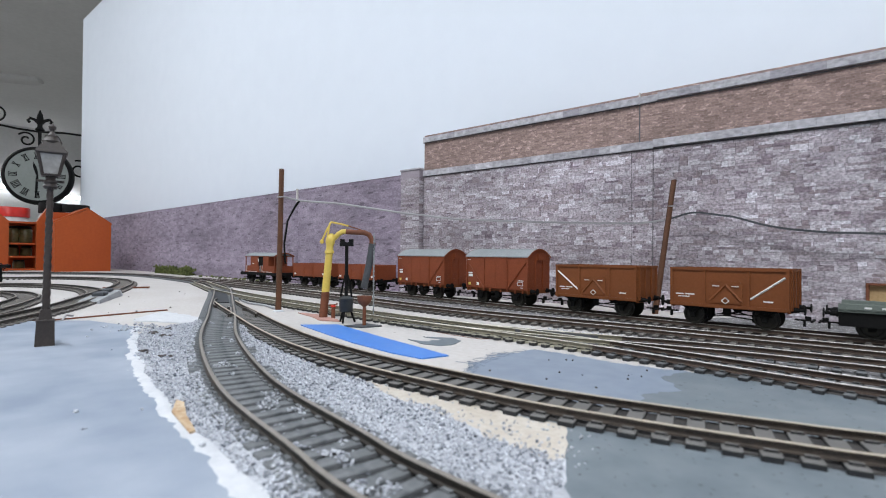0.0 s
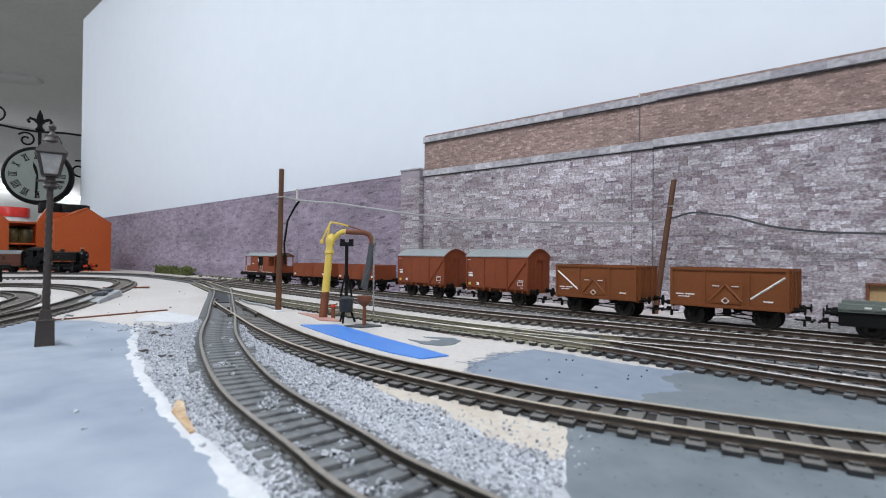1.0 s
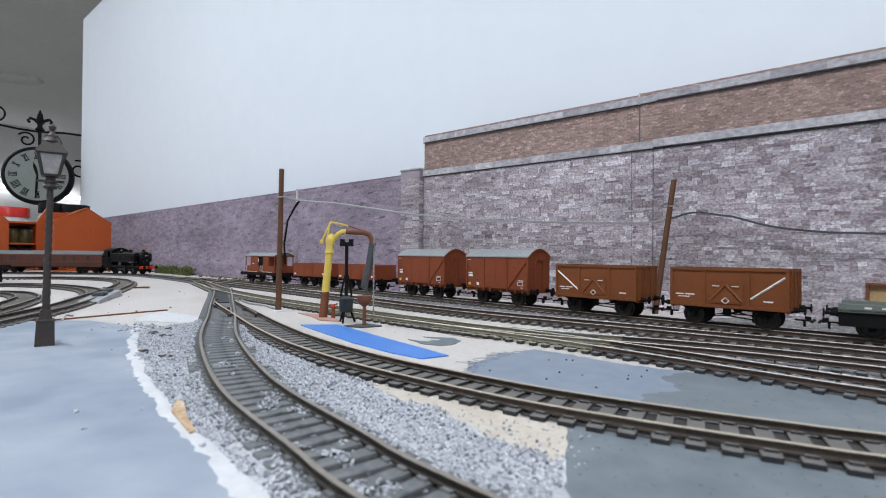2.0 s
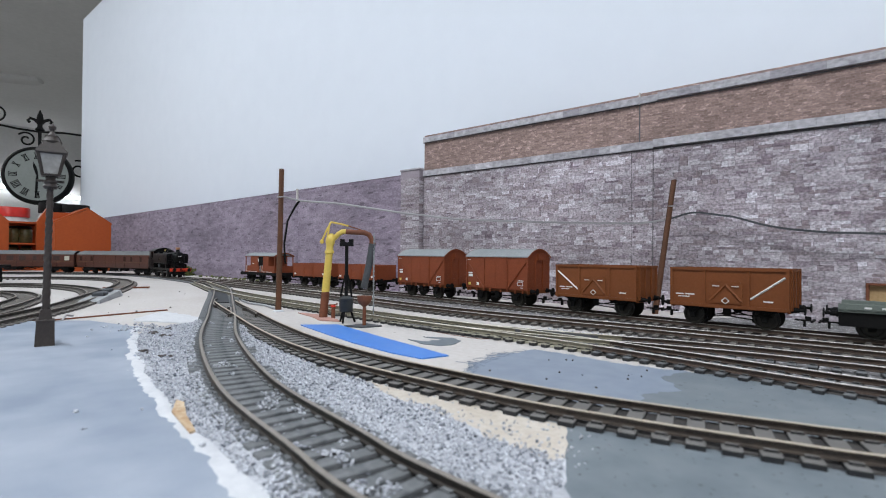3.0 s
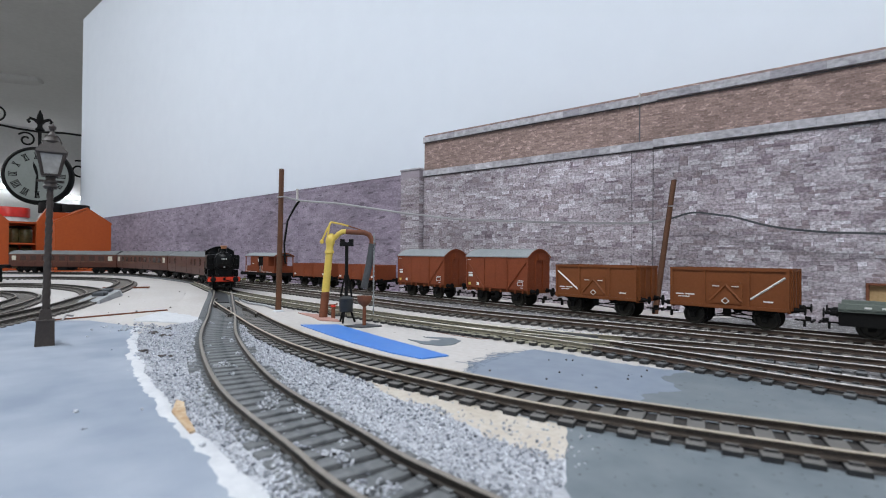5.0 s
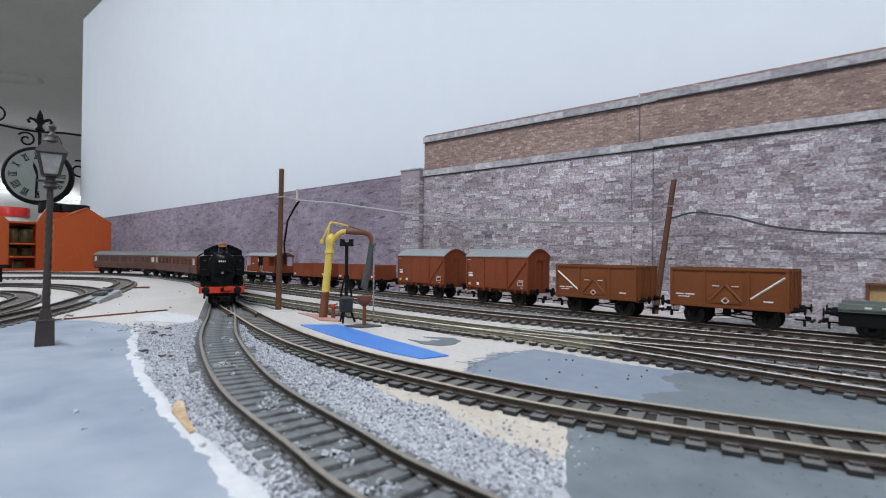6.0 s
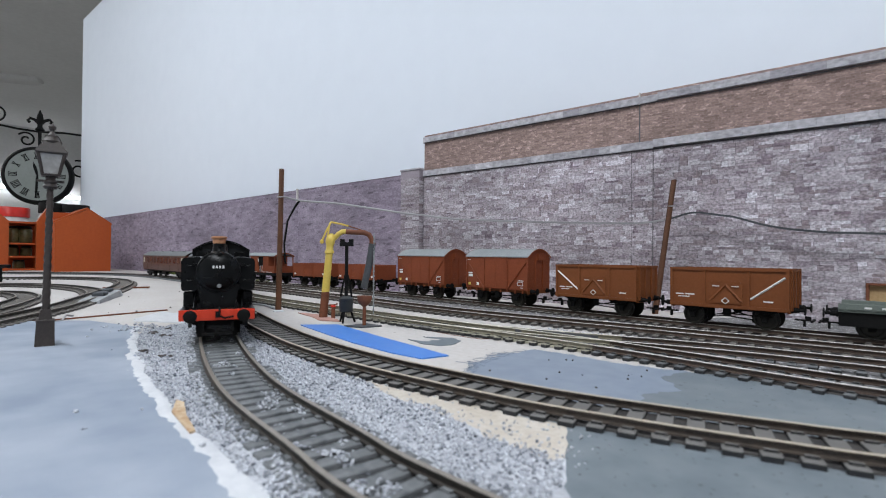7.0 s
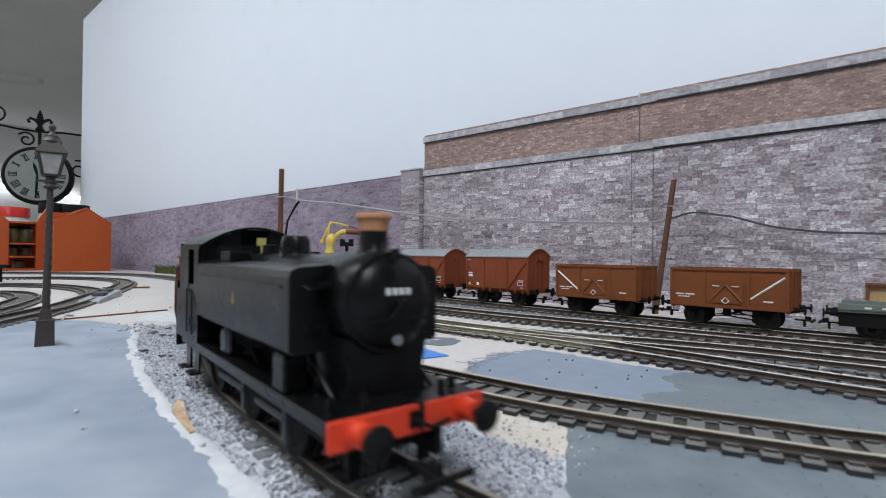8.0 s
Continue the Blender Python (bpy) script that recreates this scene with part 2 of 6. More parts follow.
M_WHITE = mat("white_lettering", (0.78, 0.78, 0.76), (0.68, 0.68, 0.66), rough=0.6, fine=1, coarse=8)
M_GOLD = mat("crest_gold", (0.34, 0.24, 0.08), (0.22, 0.15, 0.05), rough=0.5, fine=0.5, coarse=3)
M_SILVER = mat("bright_metal", (0.65, 0.65, 0.66), (0.5, 0.5, 0.5), rough=0.3, metal=1.0, fine=1, coarse=8)
M_BAUX = mat("bauxite_paint", (0.19, 0.058, 0.016), (0.155, 0.047, 0.013), rough=0.6, fine=1.5, coarse=25, bump=0.08, spec=0.3)
M_BAUX2 = mat("bauxite_van_paint", (0.235, 0.056, 0.020), (0.185, 0.043, 0.016), rough=0.6, fine=1.5, coarse=25, bump=0.08, spec=0.3)
M_ROOFGREY = mat("grey_roof", (0.30, 0.32, 0.33), (0.24, 0.26, 0.27), rough=0.65, fine=2, coarse=25)
M_MAROON = mat("coach_maroon", (0.085, 0.024, 0.013), (0.062, 0.018, 0.010), rough=0.42, fine=2, coarse=30, bump=0.03)
M_LINING = mat("dull_gold_lining", (0.17, 0.095, 0.04), (0.13, 0.075, 0.032), rough=0.5, fine=1, coarse=10)
M_WHISTLE = mat("pale_brass", (0.52, 0.46, 0.16), (0.40, 0.35, 0.12), rough=0.5, fine=0.8, coarse=4)
M_PLATE = mat("oval_plate_grey", (0.15, 0.155, 0.165), (0.22, 0.225, 0.23), rough=0.5, fine=0.5, coarse=3)
M_COACHROOF = mat("coach_roof_grey", (0.17, 0.178, 0.185), (0.13, 0.137, 0.145), rough=0.6, fine=2, coarse=25)
M_DIRT = mat("dark_dirt", (0.055, 0.05, 0.055), (0.12, 0.10, 0.09), rough=0.9, fine=1.0, coarse=5, bump=0.5)
M_CABGLASS = mat("dark_cab_window", (0.012, 0.013, 0.015), (0.018, 0.019, 0.021), rough=0.15, fine=4, coarse=30, bump=0)
M_GLASS = mat("dark_window", (0.05, 0.03, 0.026), (0.065, 0.04, 0.034), rough=0.15, fine=4, coarse=30, bump=0)
M_BLIND = mat("pale_window_blind", (0.62, 0.60, 0.50), (0.5, 0.48, 0.4), rough=0.6, fine=2, coarse=10)
M_FLATGREY = mat("wagon_grey_green", (0.16, 0.185, 0.165), (0.12, 0.14, 0.125), rough=0.6, fine=1.5, coarse=18)
M_YELLOW = mat("yellow_paint", (0.74, 0.55, 0.12), (0.66, 0.48, 0.10), rough=0.5, fine=1.5, coarse=12)
M_RUST = mat("rust_brown_paint", (0.20, 0.068, 0.032), (0.135, 0.045, 0.023), rough=0.65, fine=1.2, coarse=9)
M_POLE = mat("brown_pole", (0.135, 0.055, 0.026), (0.085, 0.036, 0.018), rough=0.6, fine=1.0, coarse=10)
M_LAMP = mat("lamp_post_grey_brown", (0.034, 0.026, 0.024), (0.054, 0.043, 0.038), rough=0.5, fine=1.2, coarse=12)
M_HOSE = mat("grey_hose", (0.052, 0.058, 0.066), (0.078, 0.084, 0.092), rough=0.6, fine=1.5, coarse=10)
M_IRON = mat("dark_cast_iron", (0.026, 0.030, 0.033), (0.042, 0.046, 0.05), rough=0.6, fine=1.5, coarse=8)
M_WIRE = mat("grey_wire", (0.40, 0.39, 0.40), (0.32, 0.31, 0.32), rough=0.5, fine=2, coarse=20)
M_ORANGE = mat("orange_painted_board", (0.42, 0.078, 0.0115), (0.375, 0.066, 0.010), rough=0.5, fine=6, coarse=60, bump=0.05)
M_REDCAP = mat("red_plastic_lid", (0.62, 0.03, 0.02), (0.55, 0.025, 0.018), rough=0.35, fine=10, coarse=60, bump=0)
M_MOSS = by_piece("moss_clumps", [(0.05, 0.06, 0.02), (0.10, 0.12, 0.035), (0.15, 0.16, 0.06)], fine=1.0)
M_DIAL = mat("clock_dial", (0.235, 0.255, 0.24), (0.205, 0.225, 0.21), rough=0.5, fine=6, coarse=60, bump=0)
M_LGLASS = mat("lamp_lens", (0.40, 0.385, 0.37), (0.26, 0.25, 0.235), rough=0.2, fine=3, coarse=9, bump=0)
M_TUBE = glow("fluorescent_tube", (0.92, 0.96, 1.0), 13.0)
M_WOOD = mat("bare_wood", (0.45, 0.30, 0.15), (0.36, 0.23, 0.11), rough=0.7, fine=1.5, coarse=12)
M_DUSTY = mat("dusty_grey_card", (0.30, 0.31, 0.33), (0.40, 0.41, 0.42), rough=0.8, fine=2, coarse=14)
M_JAR = mat("jar_contents_green", (0.07, 0.075, 0.03), (0.12, 0.11, 0.05), rough=0.3, fine=6, coarse=30)


# ---- builders ----
def box(bm, x0, x1, y0, y1, z0, z1, bevel=0.0):
    r = bmesh.ops.create_cube(bm, size=1.0)
    vs = r["verts"]
    for v in vs:
        v.co = Vector(((x0 + x1) / 2 + v.co.x * (x1 - x0), (y0 + y1) / 2 + v.co.y * (y1 - y0), (z0 + z1) / 2 + v.co.z * (z1 - z0)))
    if bevel:
        es = list({e for v in vs for e in v.link_edges})
        bmesh.ops.bevel(bm, geom=es, offset=bevel, segments=1, affect="EDGES", profile=0.5)
    return vs


def rod(bm, p0, p1, r, seg=10, r2=None):
    p0, p1 = Vector(p0), Vector(p1)
    d = p1 - p0
    m = Matrix.Translation((p0 + p1) / 2) @ d.to_track_quat("Z", "Y").to_matrix().to_4x4()
    bmesh.ops.create_cone(bm, cap_ends=True, segments=seg, radius1=r, radius2=r if r2 is None else r2, depth=d.length, matrix=m)


def ball(bm, p, r, sub=2, squash=(1, 1, 1)):
    m = Matrix.Translation(p) @ Matrix.Diagonal((*squash, 1))
    bmesh.ops.create_icosphere(bm, subdivisions=sub, radius=r, matrix=m)


def loft(bm, rings, closed=True, caps=True):
    """Skin rings of points, each a list of the same length."""
    vs = [[bm.verts.new(p) for p in ring] for ring in rings]
    k = len(vs[0])
    for a, b in zip(vs[:-1], vs[1:]):
        for i in range(k if closed else k - 1):
            j = (i + 1) % k
            bm.faces.new((a[i], a[j], b[j], b[i]))
    if caps and closed:
        bm.faces.new(list(reversed(vs[0])))
        bm.faces.new(vs[-1])


def lathe(bm, profile, origin=(0, 0, 0), axis="z", seg=20):
    rings = []
    for r, h in profile:
        ring = []
        for i in range(seg):
            a = 2 * math.pi * i / seg
            c, s = r * math.cos(a), r * math.sin(a)
            p = (c, s, h) if axis == "z" else ((h, c, s) if axis == "x" else (c, h, s))
            ring.append((p[0] + origin[0], p[1] + origin[1], p[2] + origin[2]))
        rings.append(ring)
    loft(bm, rings)


def tube(bm, pts, r, seg=6):
    pts = [Vector(p) for p in pts]
    rings = []
    for i, p in enumerate(pts):
        d = (pts[min(i + 1, len(pts) - 1)] - pts[max(i - 1, 0)]).normalized()
        a = d.cross(Vector((0.13, 0.2, 1))).normalized()
        b = d.cross(a)
        rings.append([p + a * r * math.cos(2 * math.pi * k / seg) + b * r * math.sin(2 * math.pi * k / seg) for k in range(seg)])
    loft(bm, rings)


def extrude_x(bm, poly, x0, x1):
    """poly of (y, z), drawn out along x."""
    loft(bm, [[(x0, y, z) for y, z in poly], [(x1, y, z) for y, z in poly]])


def extrude_z(bm, poly, z0, z1):
    loft(bm, [[(x, y, z0) for x, y in poly], [(x, y, z1) for x, y in poly]])


def part(name, bm, material, parent=None, label="", smooth=False):
    bmesh.ops.recalc_face_normals(bm, faces=bm.faces)
    bmesh.ops.scale(bm, vec=(MM, MM, MM), verts=bm.verts)
    me = bpy.data.meshes.new(name)
    bm.to_mesh(me)
    bm.free()
    me.materials.append(material)
    if smooth:
        me.shade_smooth()
        me.set_sharp_from_angle(angle=radians(38))
    ob = new(name, me)
    if parent:
        ob.parent = parent
    if label:
        tagged(ob, label)
    return ob


def thing(name, label, category, m=None, group="", kind=""):
    ob = new(name)
    ob.empty_display_size = 0.01
    ob.matrix_basis = m or Matrix()
    return tagged(ob, label, category, group, kind)


def at(x, y, z=0, rz=0, rx=0, ry=0):
    return pose(x * MM, y * MM, z * MM, rx, ry, rz)


def B():
    return bmesh.new()


def spline(points, step=4.0):
    """A smooth line through the points, as a list of points at even steps."""
    p = [Vector((*q, 0)) for q in points]
    p = [p[0] * 2 - p[1]] + p + [p[-1] * 2 - p[-2]]
    fine = []
    for i in range(1, len(p) - 2):
        a, b, c, d = p[i - 1:i + 3]
        for k in range(24):
            t = k / 24
            fine.append(0.5 * ((2 * b) + (c - a) * t + (2 * a - 5 * b + 4 * c - d) * t * t + (3 * b - a - 3 * c + d) * t ** 3))
    fine.append(p[-2])
    s = [0.0]
    for a, b in zip(fine[:-1], fine[1:]):
        s.append(s[-1] + (b - a).length)
    n = max(2, int(s[-1] / step))
    tt = np.linspace(0, s[-1], n + 1)
    xs, ys = np.interp(tt, s, [q.x for q in fine]), np.interp(tt, s, [q.y for q in fine])
    return [Vector((x, y, 0)) for x, y in zip(xs, ys)], s[-1]


class Line:
    """A centre line with places by distance from its start."""

    def __init__(self, points):
        self.pts, self.length = spline(points, 4.0)
        self.n = len(self.pts) - 1

    def place(self, s):
        u = min(max(s / self.length, 0), 1) * self.n
        i = min(int(u), self.n - 1)
        return self.pts[i].lerp(self.pts[i + 1], u - i)

    def turn(self, s):
        d = self.place(s + 2) - self.place(s - 2)
        return math.atan2(d.y, d.x)

    def at_x(self, x):
        return min((abs(q.x - x), k) for k, q in enumerate(self.pts))[1] * self.length / self.n


# ---- centre lines of the tracks ----
_c = [(-958 - 500 * math.sin(radians(a)), -92 + 500 * math.cos(radians(a))) for a in (240, 215, 190, 165, 140, 118, 96)]
MAIN_FIT = [(-1436.4, 54.5), (-1401.5, 148.1), (-1348.9, 232.9), (-1279.4, 304.6), (-1195.1, 357.8), (-1099.5, 386.0), (-999.7, 389.6), (-900.2, 380.6), (-801.0, 367.6), (-703.5, 345.6), (-609.9, 310.6), (-520.0, 266.9), (-431.3, 220.8), (-342.4, 175.0), (-253.8, 128.6), (-162.1, 91.3), (-95.0, 75.2), (-63.0, 69.2)]
MAIN = Line(_c + MAIN_FIT + [(35, 62), (135, 70), (260, 97), (420, 142)])
SIDING_B = Line([(-440, 228), (-400, 213), (-352, 196.5), (-279, 171), (-220, 153.5), (-177, 145), (-143, 141), (-110, 140.2), (-86, 140.4), (-66, 141.9), (-35.5, 146.8), (-10.5, 152.2), (7.5, 156.8), (60, 174), (140, 206), (260, 260)])
WAGON = Line([(-930, 387), (-850, 399), (-770, 408), (-700, 412), (-600, 413), (-500, 411.5), (-440, 409), (-365, 402), (-290, 394), (-213, 385), (-125, 374), (-57, 367), (10, 363), (80, 361), (240, 362), (420, 366)])
YARD_2 = Line([(-790, 374), (-690, 368), (-580, 358), (-480, 347), (-391, 335.5), (-341, 328.5), (-296, 322), (-262, 318.5), (-204, 315), (-163, 315.5), (-123, 317), (-89, 317.5), (-48, 318), (0, 318), (80, 316), (240, 316), (420, 320)])
YARD_3 = Line([(-240, 253), (-190, 251), (-150, 253), (-110, 260), (-75, 268), (-40, 274), (0, 275.5), (80, 276), (240, 278), (420, 281)])
YARD_4 = Line([(-760, 355), (-690, 333), (-600, 304), (-500, 281), (-400, 267), (-320, 259.5), (-270, 255.5), (-240, 253), (-190, 250.5), (-150, 249.5), (-112, 247), (-70, 241.5), (-40, 236.5), (-16, 233), (10, 230), (80, 228), (240, 235), (420, 245)])
LOW = 0.976          # plan points of things that stand on the bare board


# ---- the room ----
def room():
    b = B()
    box(b, -7200, 3200, -2700, 3400, -1140, -1100)
    tagged(part("floor", b, M_FLOOR), "dark grey carpet on the floor of the layout room", "floor", kind="structure")
    b = B()
    box(b, -7200, 3200, -2700, 3400, CEILING * 1000, CEILING * 1000 + 60)
    tagged(part("ceiling", b, M_CEIL), "plain pale grey painted ceiling of the layout room", "ceiling", kind="structure")
    for name, x0, x1, y0, y1 in (("wall_north", -7200, 3200, 3400, 3500), ("wall_west", -7300, -7200, -2700, 3400), ("wall_east", 3200, 3300, -2700, 3400)):
        b = B()
        box(b, x0, x1, y0, y1, -1100, CEILING * 1000)
        tagged(part(name, b, M_ROOM), "plain off-white painted wall of the room", "wall", kind="structure")
    x0, x1, z0, z1 = [v * 1000 for v in WINDOW]
    b = B()
    box(b, -7200, x0, -2800, -2700, -1100, CEILING * 1000)
    box(b, x1, 3200, -2800, -2700, -1100, CEILING * 1000)
    box(b, x0, x1, -2800, -2700, -1100, z0)
    box(b, x0, x1, -2800, -2700, z1, CEILING * 1000)
    tagged(part("wall_south", b, M_ROOM), "plain off-white painted wall with a wide assumed window", "wall", kind="structure")
    # frame of the assumed window, which stays out of view
    win = thing("assumed_window", "wide white-framed window assumed in the room wall, out of view", "window", kind="structure")
    for fx0, fx1, fz0, fz1 in ((x0, x1, z0, z0 + 50), (x0, x1, z1 - 50, z1), (x0, x0 + 50, z0 + 50, z1 - 50), (x1 - 50, x1, z0 + 50, z1 - 50)):
        b = B()
        box(b, fx0, fx1, -2735, -2690, fz0, fz1, 4)
        part("window_frame", b, M_ROOM, win)
    for bx, by, turn in BATTENS:
        t = thing("ceiling_light", "white fluorescent batten light assumed on the ceiling, out of view", "ceiling light", pose(bx, by, CEILING, 0, 0, turn), "ceiling lights")
        b = B()
        box(b, -640, 640, -40, 40, -45, -1, 6)
        part("housing", b, M_ROOM, t)
        b = B()
        rod(b, (-600, 0, -62), (600, 0, -62), 13, 12)
        part("tube", b, M_TUBE, t, "glowing white fluorescent tube", True)


def ragged(points, amount, seed, n=7):
    """A closed outline through the corners with an uneven edge."""
    points = [(x * LOW, y * LOW) for x, y in points]
    rnd = random.Random(seed)
    out = []
    for (x0, y0), (x1, y1) in zip(points, points[1:] + points[:1]):
        d = math.hypot(x1 - x0, y1 - y0)
        k = max(2, int(d / n))
        for i in range(k):
            t = i / k
            out.append((x0 + (x1 - x0) * t + rnd.uniform(-amount, amount) * (i > 0), y0 + (y1 - y0) * t + rnd.uniform(-amount, amount) * (i > 0)))
    return out


PLAT_EDGE = [(-352, 126), (-320, 112), (-277, 97), (-235, 84), (-192, 73), (-155, 65), (-118, 59), (-92, 54.5), (-40, 49), (60, 46), (300, 60)]


def ground():
    b = B()
    box(b, -2000, 900, -640, 700, -18, 0, 1.5)
    tagged(part("baseboard", b, M_BOARD), "white painted plywood baseboard under the tracks", "baseboard", kind="structure")
    # two washes of paint, one each side of the brown-railed track
    upper = [(-117.5, 165.5), (-126, 187), (-127.8, 209), (-126, 230), (-108.7, 230.5), (-93.6, 229), (-79.4, 227), (-66.7, 228), (-43, 231), (10, 235), (120, 243), (420, 258), (420, 240), (140, 200), (60, 168), (8, 150), (-36, 140.5), (-70, 138), (-100, 142)]
    lower = [(-100, 141.5), (-70, 137.5), (-36, 140), (8, 149.5), (60, 167.5), (140, 199.5), (420, 239.5), (420, 150), (60, 20), (-40, 52), (-50, 88), (-56, 116), (-63, 126), (-80, 131)]
    b = B()
    extrude_z(b, ragged(upper, 1.3, 3, 3), 0.05, 0.35)
    tagged(part("blue_grey_paint", b, M_GREY), "blue-grey paint brushed over the baseboard", "paint", kind="structure")
    b = B()
    extrude_z(b, ragged(lower, 1.3, 8, 3), 0.05, 0.32)
    tagged(part("grey_paint", b, M_GREY_2), "dull grey paint washed over the baseboard", "paint", kind="structure")
    b = B()
    extrude_z(b, ragged([(-52, 228), (-43, 230.5), (10, 234.5), (120, 242.5), (420, 257.5), (420, 240.5), (140, 200.5), (60, 168.5), (8, 150.5), (-36, 141), (-46, 160), (-56, 180), (-46, 196), (-58, 212)], 1.5, 13, 3), 0.05, 0.4)
    tagged(part("grey_paint", b, M_GREY_2), "dull grey paint lapping over the blue-grey wash", "paint", kind="structure")
    rnd = random.Random(41)
    b = B()
    for _ in range(420):
        k = rnd.random()
        x, y = np.interp(k, (0, 0.35, 0.7, 1), (-117, -126, -127.5, -118)), np.interp(k, (0, 0.35, 0.7, 1), (166, 187, 209, 231))
        l, w, a = rnd.uniform(1.5, 5) * rnd.choice((0.6, 1, 1.7)), rnd.uniform(0.25, 0.8), radians(rnd.gauss(185, 22))
        dx, dy = math.cos(a), math.sin(a)
        x, y = (x + 2.5 - abs(rnd.gauss(0, 2.8))) * LOW, y * LOW
        pts = [(x - dy * w, y + dx * w), (x + dx * l * 0.6 - dy * w * 0.7, y + dy * l * 0.6 + dx * w * 0.7), (x + dx * l, y + dy * l), (x + dx * l * 0.5 + dy * w * 0.6, y + dy * l * 0.5 - dx * w * 0.6), (x + dy * w, y - dx * w)]
        z = rnd.uniform(0.2, 0.34)
        extrude_z(b, pts, z - 0.15, z)
    tagged(part("brush_strokes", b, M_GREY), "feathered brush strokes along the edge of the paint", "paint", kind="stuff")
    # front platform
    e, _ = spline([(x * LOW, y * LOW) for x, y in PLAT_EDGE], 3)
    rnd = random.Random(5)
    edge = [(p.x, p.y + rnd.uniform(-0.5, 0.3)) for p in e]
    b = B()
    extrude_z(b, edge + [(300, -300), (-700, -300), (-440, 70), (-400, 112)], 0.06, 1.1)
    tagged(part("platform_surface", b, M_PLAT), "blue-grey washed plaster platform surface", "platform", kind="structure")
    # plaster lip
    b = B()
    rings = []
    for i in range(1, len(e) - 1):
        d = (e[i + 1] - e[i - 1]).normalized()
        nrm = Vector((-d.y, d.x, 0))
        w = 1.7 + 0.9 * noise.noise(Vector((e[i].x * 0.05, 1.7, 0))) + 0.7 * noise.noise(Vector((e[i].x * 0.3, 3.7, 0)))
        w *= 1.0 + 0.3 * min(1, max(0, (e[i].x + 140) / 60))
        c = e[i] + nrm * (noise.noise(Vector((e[i].x * 0.05, 0, 0))) * 2.0)
        hgt = 1.3 + 0.25 * noise.noise(Vector((e[i].x * 0.11, 5, 0)))
        rag = 0.9 * noise.noise(Vector((e[i].x * 0.6, 8.1, 0)))
        rings.append([c + nrm * (w + rag) + Vector((0, 0, 0.1)), c + nrm * (w * 0.8 + rag) + Vector((0, 0, hgt * 0.75)), c + Vector((0, 0, hgt)), c - nrm * w * 0.8 + Vector((0, 0, hgt)), c - nrm * (w * 1.9 - rag * 2) + Vector((0, 0, 1.0))])
    loft(b, rings)
    tagged(part("plaster_edge", b, M_PLASTER, smooth=True), "ragged white plaster along the platform edge", "plaster", kind="structure")
    b = B()
    extrude_z(b, [(-163.1, 69.2), (-158.8, 69.7), (-145.7, 64.6), (-131.4, 60.6), (-130.9, 59), (-142.2, 61.3), (-152.5, 63.5)], 0.5, 1.85)
    tagged(part("cork_patch", b, M_CORK), "bare cork showing through the broken plaster edge", "cork", kind="structure")
    b = B()
    extrude_z(b, ragged([(-142.3, 133.3), (-125.9, 130.2), (-103.3, 133.0), (-79.6, 132.9), (-62.3, 133.0), (-52.9, 112.9), (-54.1, 107.5), (-66.4, 109.8), (-74.7, 110.3), (-85.0, 116.1), (-111.6, 120.8), (-130.1, 124.7)], 1.2, 44, 4), 0.05, 0.45)
    tagged(part("sand_patch", b, mat("cream_filler", (0.50, 0.435, 0.365), (0.60, 0.55, 0.49), rough=0.9, fine=1.5, coarse=10, bump=0.5)), "cream filler left bare beside the gravel", "filler", kind="structure")
    # blue card
    b = B()
    extrude_z(b, ragged([(-289, 203), (-271, 221), (-236, 211.5), (-195, 200.5), (-149, 189), (-154, 175), (-175, 175.5), (-212, 182), (-259, 194.5)], 0.15, 2, 20), 0.05, 0.6)
    tagged(part("blue_card", b, M_BLUE), "bright blue strip of card lying on the board", "card")
    b = B()
    extrude_z(b, ragged([(-196, 211), (-181, 205), (-170, 206), (-166, 214), (-170, 227), (-180, 231), (-189, 226), (-195, 223), (-188, 223), (-180, 223), (-184, 217), (-182, 213), (-188, 211)], 0.6, 4, 3), 0.05, 0.3)
    tagged(part("grey_smear", b, M_GREY_2), "smear of grey paint on the white board", "paint", kind="structure")
    b = B()
    extrude_z(b, ragged([(-227, 247.6), (-186, 240.2), (-165.5, 239.8), (-160, 244.6), (-165.5, 239.1), (-186, 239.6), (-227, 246.9)], 0.2, 9, 9), 0.05, 0.25)
    tagged(part("board_joint", b, M_RUST), "thin dark joint in the white board", "joint", kind="structure")
    b = B()
    extrude_z(b, ragged([(-345, 352), (-300, 343), (-240, 335), (-170, 332), (-112, 334), (-112, 372), (-180, 388), (-260, 398), (-330, 404), (-420, 408), (-420, 366)], 3.0, 66, 6), 0.02, 0.28)
    tagged(part("yard_dirt", b, M_YARDBED), "grey dirt and fine ballast between two yard tracks", "ballast", kind="structure")
    b = B()
    extrude_z(b, ragged([(-105, 266), (-70, 252), (-20, 246), (80, 243), (420, 258), (420, 470), (-60, 470), (-90, 440)], 3.0, 61, 6), 0.02, 0.3)
    tagged(part("yard_dirt", b, M_YARDBED), "grey dirt and fine ballast between the yard tracks", "ballast", kind="structure")
    b = B()
    extrude_z(b, ragged([(-436, 172), (-392, 176), (-352, 172), (-350, 156), (-372, 146), (-392, 136), (-414, 152)], 2.2, 62, 5), 0.05, 0.7)
    tagged(part("plaster_patch", b, M_PLASTER), "rough patch of white plaster beside the turnout", "plaster", kind="structure")
    # plank edge
    b = B()
    loft(b, [[(-424, 70, 0.1), (-421, 70, 0.1), (-421, 70, 0.9), (-424, 70, 0.9)], [(-436, 176, 0.1), (-433, 176, 0.1), (-433, 176, 0.9), (-436, 176, 0.9)]])
